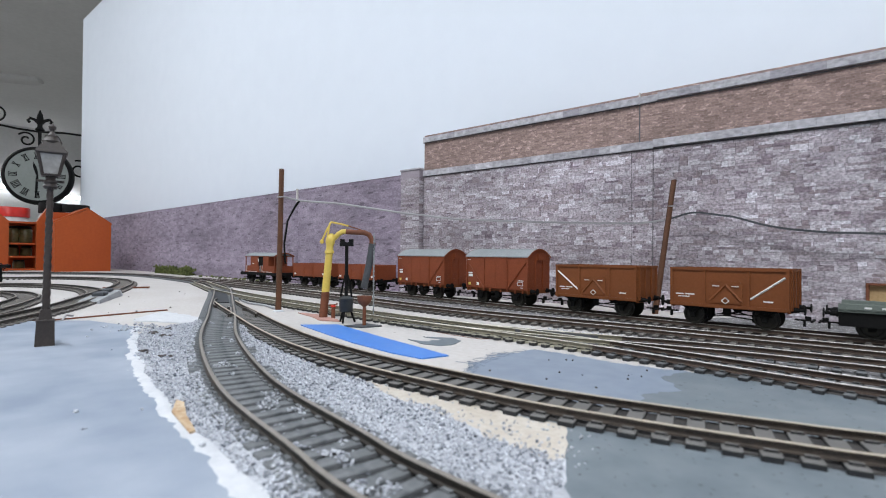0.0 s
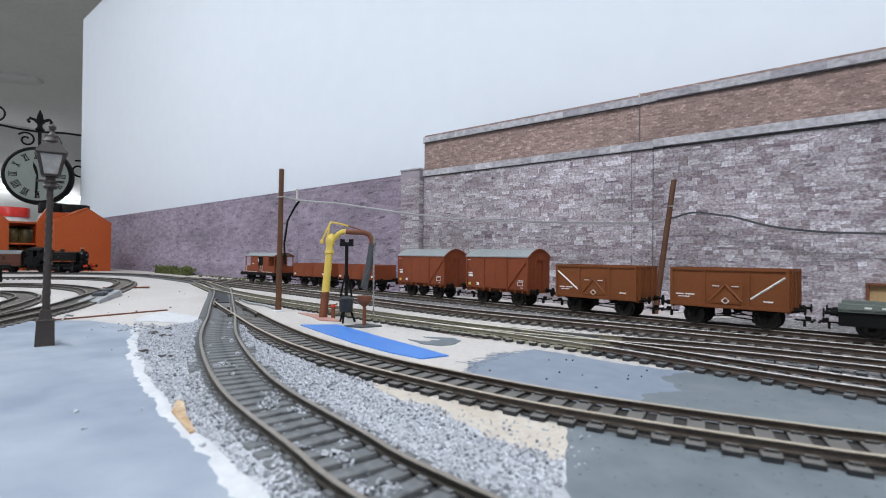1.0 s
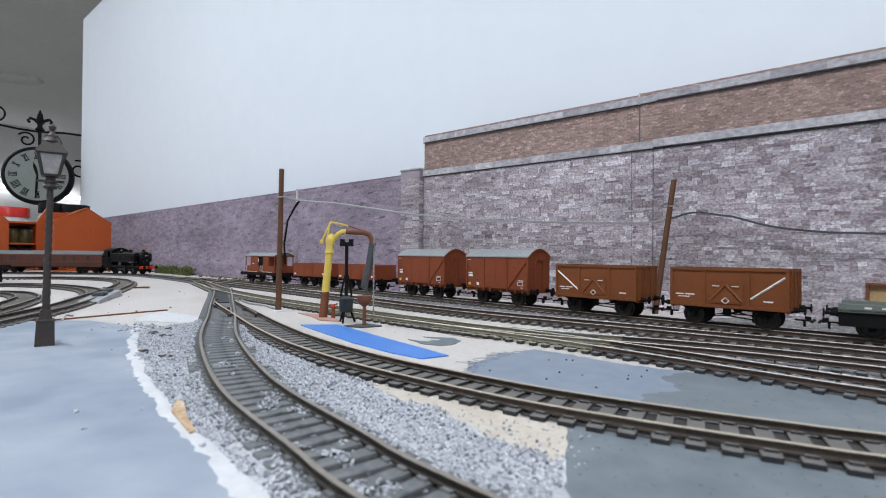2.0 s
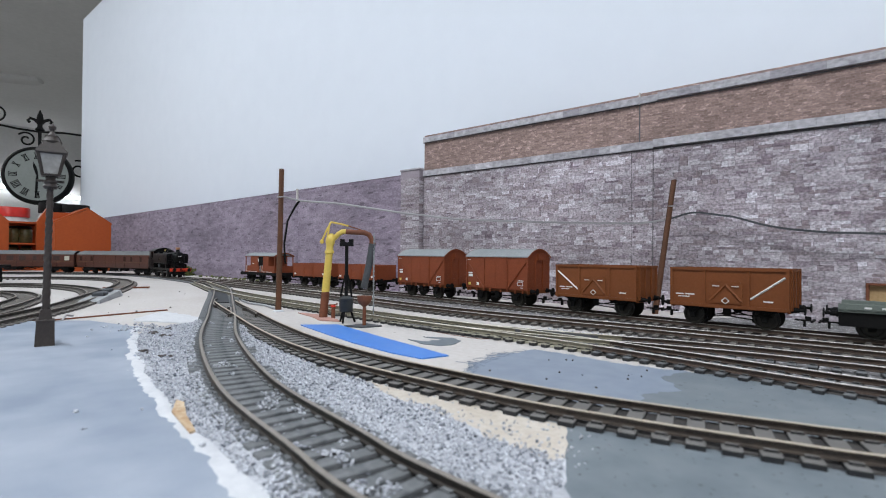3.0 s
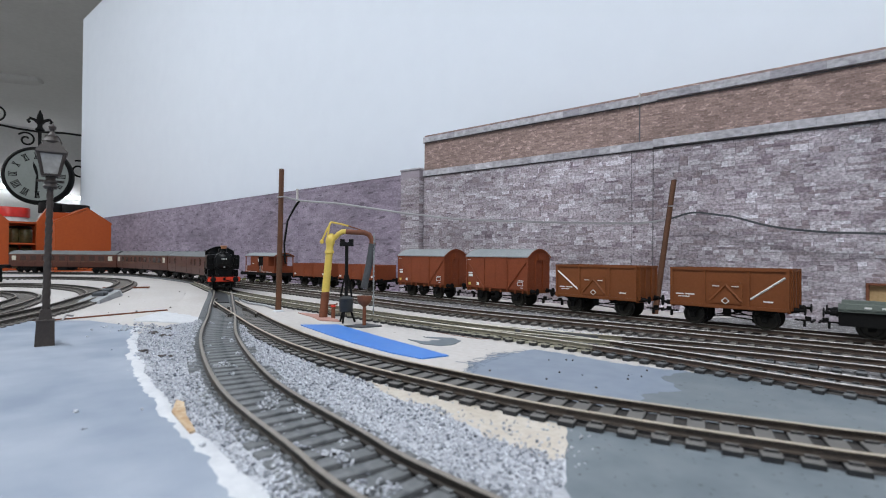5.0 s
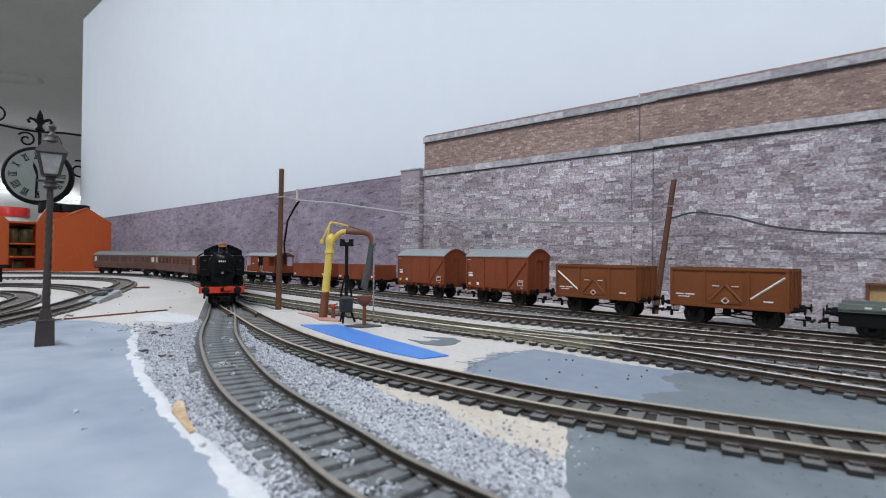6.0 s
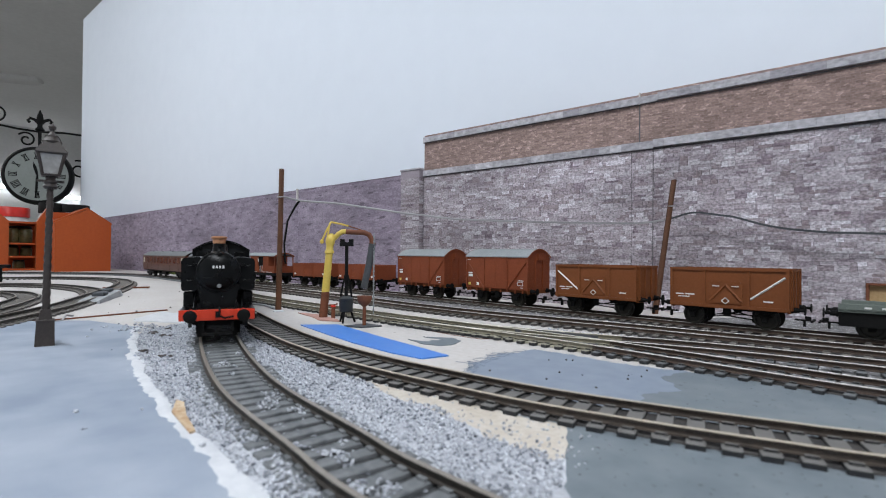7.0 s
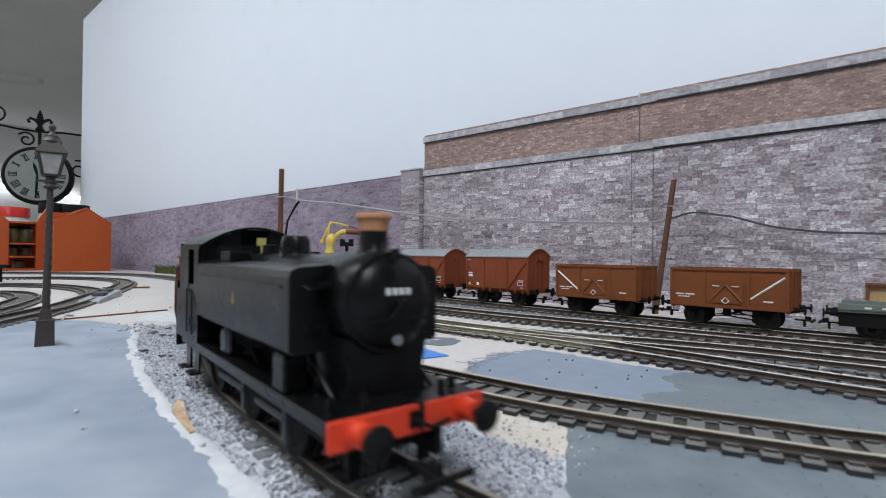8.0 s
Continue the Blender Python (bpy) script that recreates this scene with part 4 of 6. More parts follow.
def box_van(m, label, group="goods wagons"):
    t = thing("box_van", label, "wagon", m, group)
    L, HW, Z0, HT, RISE = 35, 15.6, 13.6, 42.6, 6.6
    b = B()
    box(b, -L, L, -HW, HW, Z0, HT - 0.2, 0.2)
    for e in (-1, 1):
        arc = [(y, z) for y, z in roof_arc(HW, RISE - 0.3, HT, over=0)]
        x0, x1 = sorted((e * (L - 1.2), e * L))
        extrude_x(b, [(-HW, HT - 0.4)] + arc[1:-1] + [(HW, HT - 0.4)], x0, x1)
    part("body", b, M_BAUX2, t)
    # planked ends
    for e in (-1, 1):
        z = Z0
        while z < HT + RISE - 2.5:
            half = HW if z + 1.9 < HT else HW * math.sqrt(max(0.02, 1 - (z + 1.9 - HT) / RISE)) * 0.97
            b = B()
            x0, x1 = sorted((e * L, e * (L + 0.35)))
            box(b, x0, x1, -half + 0.1, half - 0.1, z + 0.1, z + 1.95)
            part("end_plank", b, M_BAUX2, t)
            z += 2.1
        b = B()
        for y in (-5.4, 5.4):
            x0, x1 = sorted((e * L, e * (L + 1.1)))
            box(b, x0, x1, y - 0.8, y + 0.8, Z0, HT - 1)
        part("end_stanchion", b, M_BAUX2, t)
        b = B()
        extrude_x(b, [(-3.2, HT - 3.2), (3.2, HT - 3.2), (3.2, HT + 2.2), (-3.2, HT + 2.2)], *sorted((e * (L + 0.2), e * (L + 2.3))))
        part("end_vent", b, M_BAUX2, t)
    # roof
    top = roof_arc(HW, RISE, HT)
    b = B()
    extrude_x(b, top + [(y, z - 0.9) for y, z in reversed(top)], -L - 0.9, L + 0.9)
    part("roof", b, M_ROOFGREY, t, "grey curved van roof", True)
    b = B()
    for e in (-1, 1):
        arc = roof_arc(HW, RISE + 0.35, HT - 0.3, over=1.0)
        extrude_x(b, arc + [(y, z - 1.3) for y, z in reversed(arc)], *sorted((e * (L + 0.7), e * (L + 1.3))))
    part("roof_rim", b, M_BAUX2, t)
    for s in (-1, 1):
        y = s * (HW + 0.35)
        b = B()
        for k in (-1, 1):
            box(b, k * 6.2 - 6.0, k * 6.2 + 6.0, y - 0.3, y + 0.3, Z0 + 0.8, HT - 2.0, 0.12)
        box(b, -13, 13, y - 0.55, y + 0.55, HT - 2.2, HT - 1.3)
        box(b, -0.4, 0.4, y - 0.5, y + 0.5, Z0 + 0.8, HT - 2)
        part("side_door", b, M_BAUX2, t, "pair of plywood side doors")
        b = B()
        for k in (-1, 1):
            rod(b, (k * 14, y, Z0 + 1.5), (k * (L - 0.8), y, HT - 4), 0.55, 4)
            box(b, k * (L - 0.6) - 0.6, k * (L - 0.6) + 0.6, y - 0.4, y + 0.3, Z0, HT - 1)
            box(b, k * 13.2 - 0.5, k * 13.2 + 0.5, y - 0.4, y + 0.4, Z0 - 2.2, HT - 1.5)
        for x in (-30, -22, -6, 6, 22, 30):
            box(b, x - 0.5, x + 0.5, y - 0.6, y + 0.4, Z0 - 2.6, Z0 + 0.4)
        part("strapping", b, M_BAUX2, t)
        yy = s * (HW + 0.75)
        bars(t, [(-32, -27, Z0 + 13.0, Z0 + 14.2), (-31.8, -26.8, Z0 + 10.2, Z0 + 12.4), (-33, -29, HT - 3.4, HT - 3.0), (25, 31, Z0 + 7.9, Z0 + 8.6), (27.5, 30, Z0 + 2.0, Z0 + 2.5)], M_WHITE, yy)
        fr = B()
        for x0, x1, z0, z1 in ((24.6, 30.4, 4.0, 4.4), (24.6, 30.4, 6.9, 7.3), (24.6, 25.0, 4, 7.3), (30.0, 30.4, 4, 7.3), (-21.8, -19.0, 2.6, 5.2)):
            box(fr, x0, x1, yy - 0.06, yy + 0.06, Z0 + z0, Z0 + z1)
        part("data_panel", fr, M_WHITE, t, "white outlined data panel")
        bars(t, [(-32, -29, Z0 + 2.4, Z0 + 4.8)], M_YELLOW, yy, "yellow_patch", "small yellow square patch")
    underframe(t, L, 40)
    return t


def low_open(m, label, group="goods wagons"):
    t = thing("low_open_wagon", label, "wagon", m, group)
    L, HW, Z0, HT = 35, 15.6, 13.6, 30.5
    for s in (-1, 1):
        b = B()
        box(b, -L, L, s * HW - 0.7, s * HW + 0.7, Z0, HT, 0.15)
        box(b, -L, L, s * (HW + 0.5) - 0.5, s * (HW + 0.5) + 0.5, HT - 1.0, HT + 0.2)
        for x in (-L + 1, -11, 11, L - 1):
            box(b, x - 0.6, x + 0.6, s * (HW + 0.6) - 0.6, s * (HW + 0.6) + 0.6, Z0 - 1, HT)
        part("side", b, M_BAUX2, t)
        b = B()
        y = s * (HW + 0.8)
        for x0, x1, z0, z1 in ((-9, 9, HT - 5, HT - 4.2), (-9, 9, Z0 + 2, Z0 + 2.8), (-9, -8.2, Z0 + 2, HT - 4.2), (8.2, 9, Z0 + 2, HT - 4.2)):
            box(b, x0, x1, y - 0.4, y + 0.4, z0, z1)
        part("side_door", b, M_BAUX2, t)
        bars(t, [(-32.5, -28, Z0 + 2, Z0 + 4.2), (29, 31.5, Z0 + 2.5, Z0 + 5)], M_WHITE, s * (HW + 0.78))
    for e in (-1, 1):
        b = B()
        box(b, e * L - 0.7, e * L + 0.7, -HW + 0.7, HW - 0.7, Z0, HT, 0.1)
        part("end", b, M_BAUX2, t)
    b = B()
    box(b, -L + 0.7, L - 0.7, -HW + 0.7, HW - 0.7, Z0, Z0 + 1.5)
    part("wagon_floor", b, M_BLACK, t)
    underframe(t, L, 40, sole=M_BLACK)
    return t


def brake_van(m, label):
    t = thing("brake_van", label, "wagon", m, "goods wagons")
    L, HW, Z0, HT = 48, 15.6, 15.4, 40.0
    b = B()
    box(b, -L, L, -HW - 0.5, HW + 0.5, 11.5, Z0, 0.2)
    part("deck", b, M_BLACK, t)
    b = B()
    box(b, -23, 23, -HW + 1.5, HW - 1.5, Z0, HT)
    part("cabin", b, M_BAUX2, t)
    for s in (-1, 1):
        b = B()
        y = s * (HW - 0.5)
        box(b, -38, -2, y - 0.6, y + 0.6, Z0, Z0 + 9.5)
        box(b, 4, 38, y - 0.6, y + 0.6, Z0, Z0 + 9.5)
        box(b, -24, -5, y - 0.6, y + 0.6, Z0 + 9.5, HT - 0.5)
        box(b, 9, 23, y - 0.6, y + 0.6, Z0 + 9.5, HT - 0.5)
        box(b, -38, 38, y - 0.6, y + 0.6, HT - 1.6, HT - 0.4)
        for x in (-37.4, 37.4):
            box(b, x - 0.6, x + 0.6, y - 0.6, y + 0.6, Z0 + 9.5, HT)
        part("side_panel", b, M_BAUX2, t)
        b = B()
        box(b, -5, 9, min(s * (HW - 1.6), s * (HW - 1.3)), max(s * (HW - 1.6), s * (HW - 1.3)), Z0 + 1, HT - 1.8)
        part("doorway", b, M_BLACK, t, "dark open doorway")
        b = B()
        for x in (-33, 8, 3):
            rod(b, (x, s * (HW + 0.9), Z0 + 1), (x, s * (HW + 0.9), Z0 + 10), 0.35, 5)
        rod(b, (-33, s * (HW + 0.9), Z0 + 1), (-5, s * (HW + 0.9), Z0 + 1), 0.3, 5)
        rod(b, (8, s * (HW + 0.9), Z0 + 1), (33, s * (HW + 0.9), Z0 + 1), 0.3, 5)
        part("handrail", b, M_WHITE, t, "thin white handrails")
        bars(t, [(-18, -14, Z0 + 12, Z0 + 13.5), (-4, -2, HT - 9, HT - 5)], M_WHITE, s * (HW + 0.35))
        b = B()
        box(b, -36, 36, s * (HW + 0.2) - 1.4, s * (HW + 0.2) + 1.4, 5.2, 5.9)
        for x in (-33, -12, 12, 33):
            box(b, x - 0.6, x + 0.6, s * (HW - 1) - 0.6, s * (HW - 1) + 0.6, 5.6, 12)
        part("footboard", b, M_BLACK, t)
    for e in (-1, 1):
        b = B()
        box(b, e * 37.4 - 0.6, e * 37.4 + 0.6, -HW + 0.8, HW - 0.8, Z0, Z0 + 9.5)
        for y in (-5, 5):
            box(b, e * 37.4 - 0.5, e * 37.4 + 0.5, y - 0.5, y + 0.5, Z0 + 9.5, HT)
        part("veranda_end", b, M_BAUX2, t)
    top = roof_arc(HW, 4.4, HT, over=0.6)
    b = B()
    extrude_x(b, top + [(y, z - 0.8) for y, z in reversed(top)], -39, 39)
    part("roof", b, M_ROOFGREY, t, "pale grey curved roof", True)
    b = B()
    arc = roof_arc(HW, 4.5, HT - 0.3, over=0.7)
    for e in (-1, 1):
        extrude_x(b, arc + [(y, z - 1.6) for y, z in reversed(arc)], *sorted((e * 38.6, e * 39.4)))
    part("roof_rim", b, M_BAUX2, t)
    underframe(t, L, 64, sole=M_BLACK)
    return t


def flat_wagon(m):
    t = thing("low_sided_wagon", "grey-green low-sided wagon on a black underframe", "wagon", m, "goods wagons")
    L, HW = 38, 16
    b = B()
    box(b, -L, L, -HW, HW, 14.2, 16.0, 0.2)
    part("deck", b, M_FLATGREY, t)
    for s in (-1, 1):
        b = B()
        box(b, -L, L, s * HW - 0.7, s * HW + 0.7, 15.6, 18.9, 0.2)
        for k in range(7):
            x = -L + 3 + k * 11.6
            box(b, x - 0.6, x + 0.6, s * (HW + 0.5) - 0.6, s * (HW + 0.5) + 0.6, 14.8, 19.1)
        part("drop_side", b, M_FLATGREY, t)
        bars(t, [(-27, -23, 16.6, 17.6), (-20, -9, 16.6, 17.6)], M_WHITE, s * (HW + 0.76))
    b = B()
    box(b, -L, L, -HW + 1, HW - 1, 6.5, 14.2)
    part("solebar", b, M_BLACK, t)
    underframe(t, L, 48, sole=M_BLACK)
    return t


def on_line(line, x, turn=0):
    s = line.at_x(x)
    p, a = line.place(s), line.turn(s)
    return at(p.x, p.y, RAIL, math.degrees(a) + turn)


# ---- the moving train ----
def pannier_engine():
    """Origin at the front buffer beam on the rail; it faces +x."""
    t = thing("tank_engine", "black pannier tank engine with red buffer beam and copper-capped chimney", "locomotive")
    b = B()
    box(b, -123, -0.9, -16.9, 16.9, 14.9, 16.0, 0.2)
    box(b, -117, -3, -16.2, -15.2, 12.9, 14.9)
    box(b, -117, -3, 15.2, 16.2, 12.9, 14.9)
    part("running_plate", b, M_LOCO, t)
    b = B()
    for s in (-1, 1):
        box(b, -121, -1, s * 6.6 - 0.7, s * 6.6 + 0.7, 5.4, 15)
    box(b, -117, -3, -6, 6, 8, 15)
    box(b, -89, -22, -7.5, 7.5, 15, 22)
    part("frames", b, M_BLACK, t)
    for x0, x1, nm in ((-0.9, 0.0, "front"), (-123.6, -122.6, "rear")):
        b = B()
        box(b, x0, x1, -16.9, 16.9, 10.9, 16.1, 0.12)
        beam = part("buffer_beam", b, M_RED if nm == "front" else M_BLACK, t, "red painted buffer beam" if nm == "front" else "black buffer beam")
        b = B()
        xs = x1 if nm == "front" else x0
        d = 1 if nm == "front" else -1
        box(b, min(xs, xs + d * 0.5), max(xs, xs + d * 0.5), -1.0, 1.0, 12.2, 15.2)
        rod(b, (xs, 0, 13.6), (xs + d * 2.4, 0, 13.8), 0.5, 6)
        rod(b, (xs + d * 2.4, 0, 13.8), (xs + d * 2.6, 0, 12.4), 0.45, 6)
        part("coupling_hook", b, M_BLACK, beam)
        b = B()
        tube(b, [(xs + d * 0.5, 0.5, 17.2), (xs + d * 1.3, 0.9, 16.6), (xs + d * 1.5, 0.8, 13.2), (xs + d * 1.6, 3.0, 12.0), (xs + d * 1.6, 7.2, 12.8)], 0.5)
        part("vacuum_hose", b, M_BLACK, beam, "black rubber brake hose", True)
    for x, d in ((0, 1), (-123.6, -1)):
        for s in (-1, 1):
            b = B()
            lathe(b, [(2.7, 0), (2.7, d * 0.5), (2.3, d * 0.6), (2.0, d * 3.2), (2.1, d * 3.4), (2.1, d * 3.9), (1.0, d * 4.0)], (x, s * 11.6, 13.7), "x", 16)
            sh = part("buffer", b, M_RED if d > 0 else M_BLACK, t, "red buffer housing" if d > 0 else "black buffer housing", True)
            b = B()
            lathe(b, [(0.9, d * 3.5), (0.9, d * 6.1), (2.7, d * 6.3), (3.0, d * 6.7), (2.9, d * 7.2), (1.8, d * 7.5), (0.2, d * 7.6)], (x, s * 11.6, 13.7), "x", 20)
            part("buffer_head", b, M_BLACK, sh, "round black buffer head", True)
    coupling(t, 0, 1, 5.6)
    coupling(t, -123.6, -1, 5.6)
    # boiler, smokebox, door
    zc = 34.1
    b = B()
    lathe(b, [(9.3, -93), (9.5, -23)], (0, 0, zc), "x", 32)
    part("boiler", b, M_LOCO, t, smooth=True)
    b = B()
    lathe(b, [(9.6, -24), (10.3, -23), (10.3, -9.0), (10.0, -8.4)], (0, 0, zc), "x", 36)
    loft(b, [[(x, s * w, z) for s, w, z in ((-1, 9.5, 27.5), (-1, 8.2, 20), (-1, 9.2, 16), (1, 9.2, 16), (1, 8.2, 20), (1, 9.5, 27.5))] for x in (-23, -9.2)])
    smoke = part("smokebox", b, M_LOCO, t, smooth=True)
    b = B()
    lathe(b, [(9.2, -8.5), (9.2, -8.0), (8.6, -7.2), (6.0, -6.2), (3.0, -5.6), (0.1, -5.4)], (0, 0, zc), "x", 36)
    door = part("smokebox_door", b, M_LOCO, smoke, smooth=True)
    b = B()
    lathe(b, [(9.4, -8.7), (9.95, -8.4), (9.95, -7.9), (9.4, -7.7)], (0, 0, zc), "x", 36)
    part("door_ring", b, M_LOCO, smoke, smooth=True)
    b = B()
    rod(b, (-5.6, 0, zc), (-4.2, 0, zc), 0.7, 10)
    rod(b, (-4.4, 0, zc), (-4.3, -2.1, zc - 2.4), 0.3, 6)
    rod(b, (-4.7, 0, zc), (-4.6, -1.0, zc - 3.0), 0.3, 6)
    rod(b, (-6.2, 6.8, zc - 3), (-5.4, -7, zc - 3), 0.32, 6)
    box(b, -7.6, -6.2, -0.5, 0.5, zc + 8.4, zc + 10.6)
    part("door_handle", b, M_BLACK, smoke)
    b = B()
    box(b, -6.6, -5.6, -3.7, 3.7, zc + 1.4, zc + 3.5, 0.2)
    plate = part("number_plate", b, M_BLACK, smoke)
    b = B()
    for k in range(4):
        y = -2.25 + k * 1.5
        box(b, -5.62, -5.45, y - 0.45, y + 0.45, zc + 1.8, zc + 3.1)
    part("number_bars", b, M_WHITE, plate, "plain pale bars on the plate")
    b = B()
    rod(b, (-6.6, 0.4, zc - 7.0), (-6.0, 0.4, zc - 7.0), 1.05, 16)
    part("shed_plate", b, M_PLATE, smoke, "small grey oval plate")
    # chimney
    b = B()
    lathe(b, [(5.2, 42.3), (4.0, 43.3), (3.1, 44.7), (2.9, 48.2), (2.95, 48.8)], (-15.2, 0, 0), "z", 28)
    chim = part("chimney", b, M_LOCO, t, smooth=True)
    b = B()
    lathe(b, [(2.97, 48.4), (3.05, 49.6), (3.3, 50.6), (3.8, 51.0), (3.75, 51.7), (3.3, 52.0), (2.5, 51.9), (2.4, 50.2)], (-15.2, 0, 0), "z", 28)
    part("chimney_cap", b, M_COPPER, chim, "polished copper chimney cap", True)
    # pannier tanks
    for s in (-1, 1):
        prof = [(s * 9.2, 24.6), (s * 16.4, 24.2), (s * 17.3, 25.2), (s * 17.4, 39.0), (s * 16.9, 40.4), (s * 15.6, 41.0), (s * 9.0, 41.5), (s * 7.6, 40.8), (s * 7.2, 39.0), (s * 8.5, 27)]
        b = B()
        extrude_x(b, prof, -91, -16.3)
        tank = part("pannier_tank", b, M_LOCO, t, "satin black side tank", False)
        b = B()
        for x in (-16.0,):
            tube(b, [(x + 0.2, s * 10.2, 38.2), (x + 1.4, s * 11, 36.8), (x + 1.4, s * 14, 36.8), (x + 0.2, s * 14.8, 37.4)], 0.42)
            tube(b, [(x + 0.2, s * 11.8, 30.0), (x + 1.3, s * 12, 29.4), (x + 1.3, s * 14.4, 29.4), (x + 0.2, s * 14.6, 30.0)], 0.42)
        box(b, -16.4, -13.4, min(s * 9.5, s * 12.5), max(s * 9.5, s * 12.5), 37.0, 37.9)
        tube(b, [(-89, s * 17.5, 37.2), (-50, s * 17.5, 37.2), (-20, s * 17.5, 37.2)], 0.25)
        part("handrail", b, M_LOCO, tank)
        b = B()
        box(b, -80, -70, min(s * 7.5, s * 13.5), max(s * 7.5, s * 13.5), 41.2, 44.2, 0.4)
        part("filler_cap", b, M_LOCO, tank)
        b = B()
        y = s * 17.45
        box(b, -53.1, -51.9, y - 0.06, y + 0.06, 31.3, 33.2)
        box(b, -52.8, -52.2, y - 0.06, y + 0.06, 33.2, 34.0)
        box(b, -53.9, -51.1, y - 0.05, y + 0.05, 31.7, 32.2)
        part("crest", b, M_GOLD, tank, "small gold crest transfer")
    b = B()
    lathe(b, [(5.4, 41.6), (4.4, 42.8), (4.0, 44.5), (3.9, 47.0), (3.2, 48.4), (0.1, 48.8)], (-57, 0, 0), "z", 24)
    part("dome", b, M_LOCO, t, smooth=True)
    b = B()
    lathe(b, [(3.8, 39), (3.0, 42), (2.4, 45.0), (2.6, 46.0), (0.6, 46.2)], (-76, 0, 0), "z", 20)
    part("safety_valve_cover", b, M_LOCO, t, smooth=True)
    # cab
    b = B()
    box(b, -123.2, -122.4, -17, 17, 16, 34)
    cab = part("bunker_back", b, M_LOCO, t)
    b = B()
    box(b, -117.6, -116.8, -17, 17, 30, 46.6)
    part("cab_back", b, M_LOCO, cab)
    for s in (-1, 1):
        y0, y1 = s * 16.4, s * 17.0
        y0, y1 = min(y0, y1), max(y0, y1)
        b = B()
        box(b, -97, -91, y0, y1, 16, 46.2)
        box(b, -123, -103, y0, y1, 16, 31)
        box(b, -117, -104.5, y0, y1, 31, 46.2)
        box(b, -103.2, -96.8, y0, y1, 16, 33.5)
        box(b, -105, -96, y0, y1, 44.6, 46.2)
        part("cab_side", b, M_LOCO, cab)
    b = B()
    arc = roof_arc(16.6, 6.4, 45.6, 16, 0.5)
    lo = [(y, z) for y, z in arc]
    f = [(-91.9, -91)]
    for x0, x1 in f:
        extrude_x(b, [(-17, 16), (17, 16), (17, 38.6), (-17, 38.6)], x0, x1)
        for s in (-1, 1):
            extrude_x(b, [(s * 11.6, 38.6), (s * 17, 38.6), (s * 16.8, 45.6), (s * 11.6, 48.6)], x0, x1)
        extrude_x(b, [(-4.4, 38.6), (4.4, 38.6), (4.4, 51.0), (-4.4, 51.0)], x0, x1)
        extrude_x(b, [(-11.8, 46.2), (11.8, 46.2), (11.8, 48.2), (4.4, 51.0), (-4.4, 51.0), (-11.8, 48.2)], x0, x1)
    part("cab_front", b, M_LOCO, cab)
    b = B()
    for s in (-1, 1):
        box(b, -91.6, -91.3, min(s * 4.4, s * 11.6), max(s * 4.4, s * 11.6), 38.6, 46.3)
    part("spectacle_glass", b, M_CABGLASS, cab, "dark spectacle windows")
    b = B()
    extrude_x(b, arc + [(y, z - 0.8) for y, z in reversed(arc)], -118.5, -89.6)
    part("cab_roof", b, M_LOCO, cab, smooth=True)
    b = B()
    box(b, -90.9, -90.3, 0.4, 3.4, 46.0, 48.6, 0.1)
    rod(b, (-90.5, 2.0, 43.0), (-90.5, 2.0, 46.2), 0.4, 8)
    part("whistle", b, M_WHISTLE, cab, "small pale brass whistle")
    for s in (-1, 1):
        for x in (-97.3, -104.4):
            b = B()
            rod(b, (x, s * 17.4, 18), (x, s * 17.4, 32), 0.25, 6)
            part("cab_handrail", b, M_LOCO, cab)
    # below and in front
    for s in (-1, 1):
        for x in (-103, -115):
            b = B()
            box(b, x - 3.4, x + 3.4, s * 15.5 - 1.8, s * 15.5 + 1.8, 4.4, 5.0)
            box(b, x - 3.0, x + 3.0, s * 14.2 - 0.3, s * 14.2 + 0.3, 5, 15)
            part("step", b, M_LOCO, t)
        b = B()
        box(b, -3.2 - 24, -24 + 3.2, s * 14 - 2.5, s * 14 + 2.5, 16, 23.5, 0.5)
        part("sandbox", b, M_LOCO, t)
        b = B()
        rod(b, (-9.5, s * 11, 16), (-22, s * 11, 24), 0.5, 6)
        part("stay", b, M_LOCO, t)
        for x, y, h in ((-6, 13.6, 18.4), (-3, 8.6, 19.0)):
            b = B()
            box(b, x - 0.3, x + 0.3, s * y - 0.7, s * y + 0.7, 15.9, h)
            part("lamp_iron", b, M_LOCO, t)
    for s in (-1, 1):
        b = B()
        box(b, -71, -65, min(s * 13, s * 15.6), max(s * 13, s * 15.6), 16.2, 23.4, 1.0)
        part("toolbox", b, M_HOSE, t, "grey toolbox below the tank")
    b = B()
    for s in (-1, 1):
        box(b, -22, -10, s * 9.4 - 2.4, s * 9.4 + 2.4, 7.5, 13.5, 0.6)
        box(b, -8.5, -7.5, s * 8.0 - 1.2, s * 8.0 + 1.2, 2.0, 11)
    part("cylinder", b, M_BLACK, t)
    for s in (-1, 1):
        b = B()
        for x0, x1 in ((-26, -44), (-54, -76)):
            rod(b, (x0, s * 13.6, 9.6), (x1, s * 13.6, 9.2), 1.1, 8)
            box(b, x0 - 1, x0 + 1, s * 13.6 - 0.8, s * 13.6 + 0.8, 4.5, 13)
        part("brake_rod", b, M_IRON, t, "dull grey brake rods below the running plate")
    wheels = [wheelset("driving_wheelset", t, x, 9.2, M_BLACK, seg=32) for x in (-31, -60, -92.5)]
    return t, wheels


COACH_L = 231.0


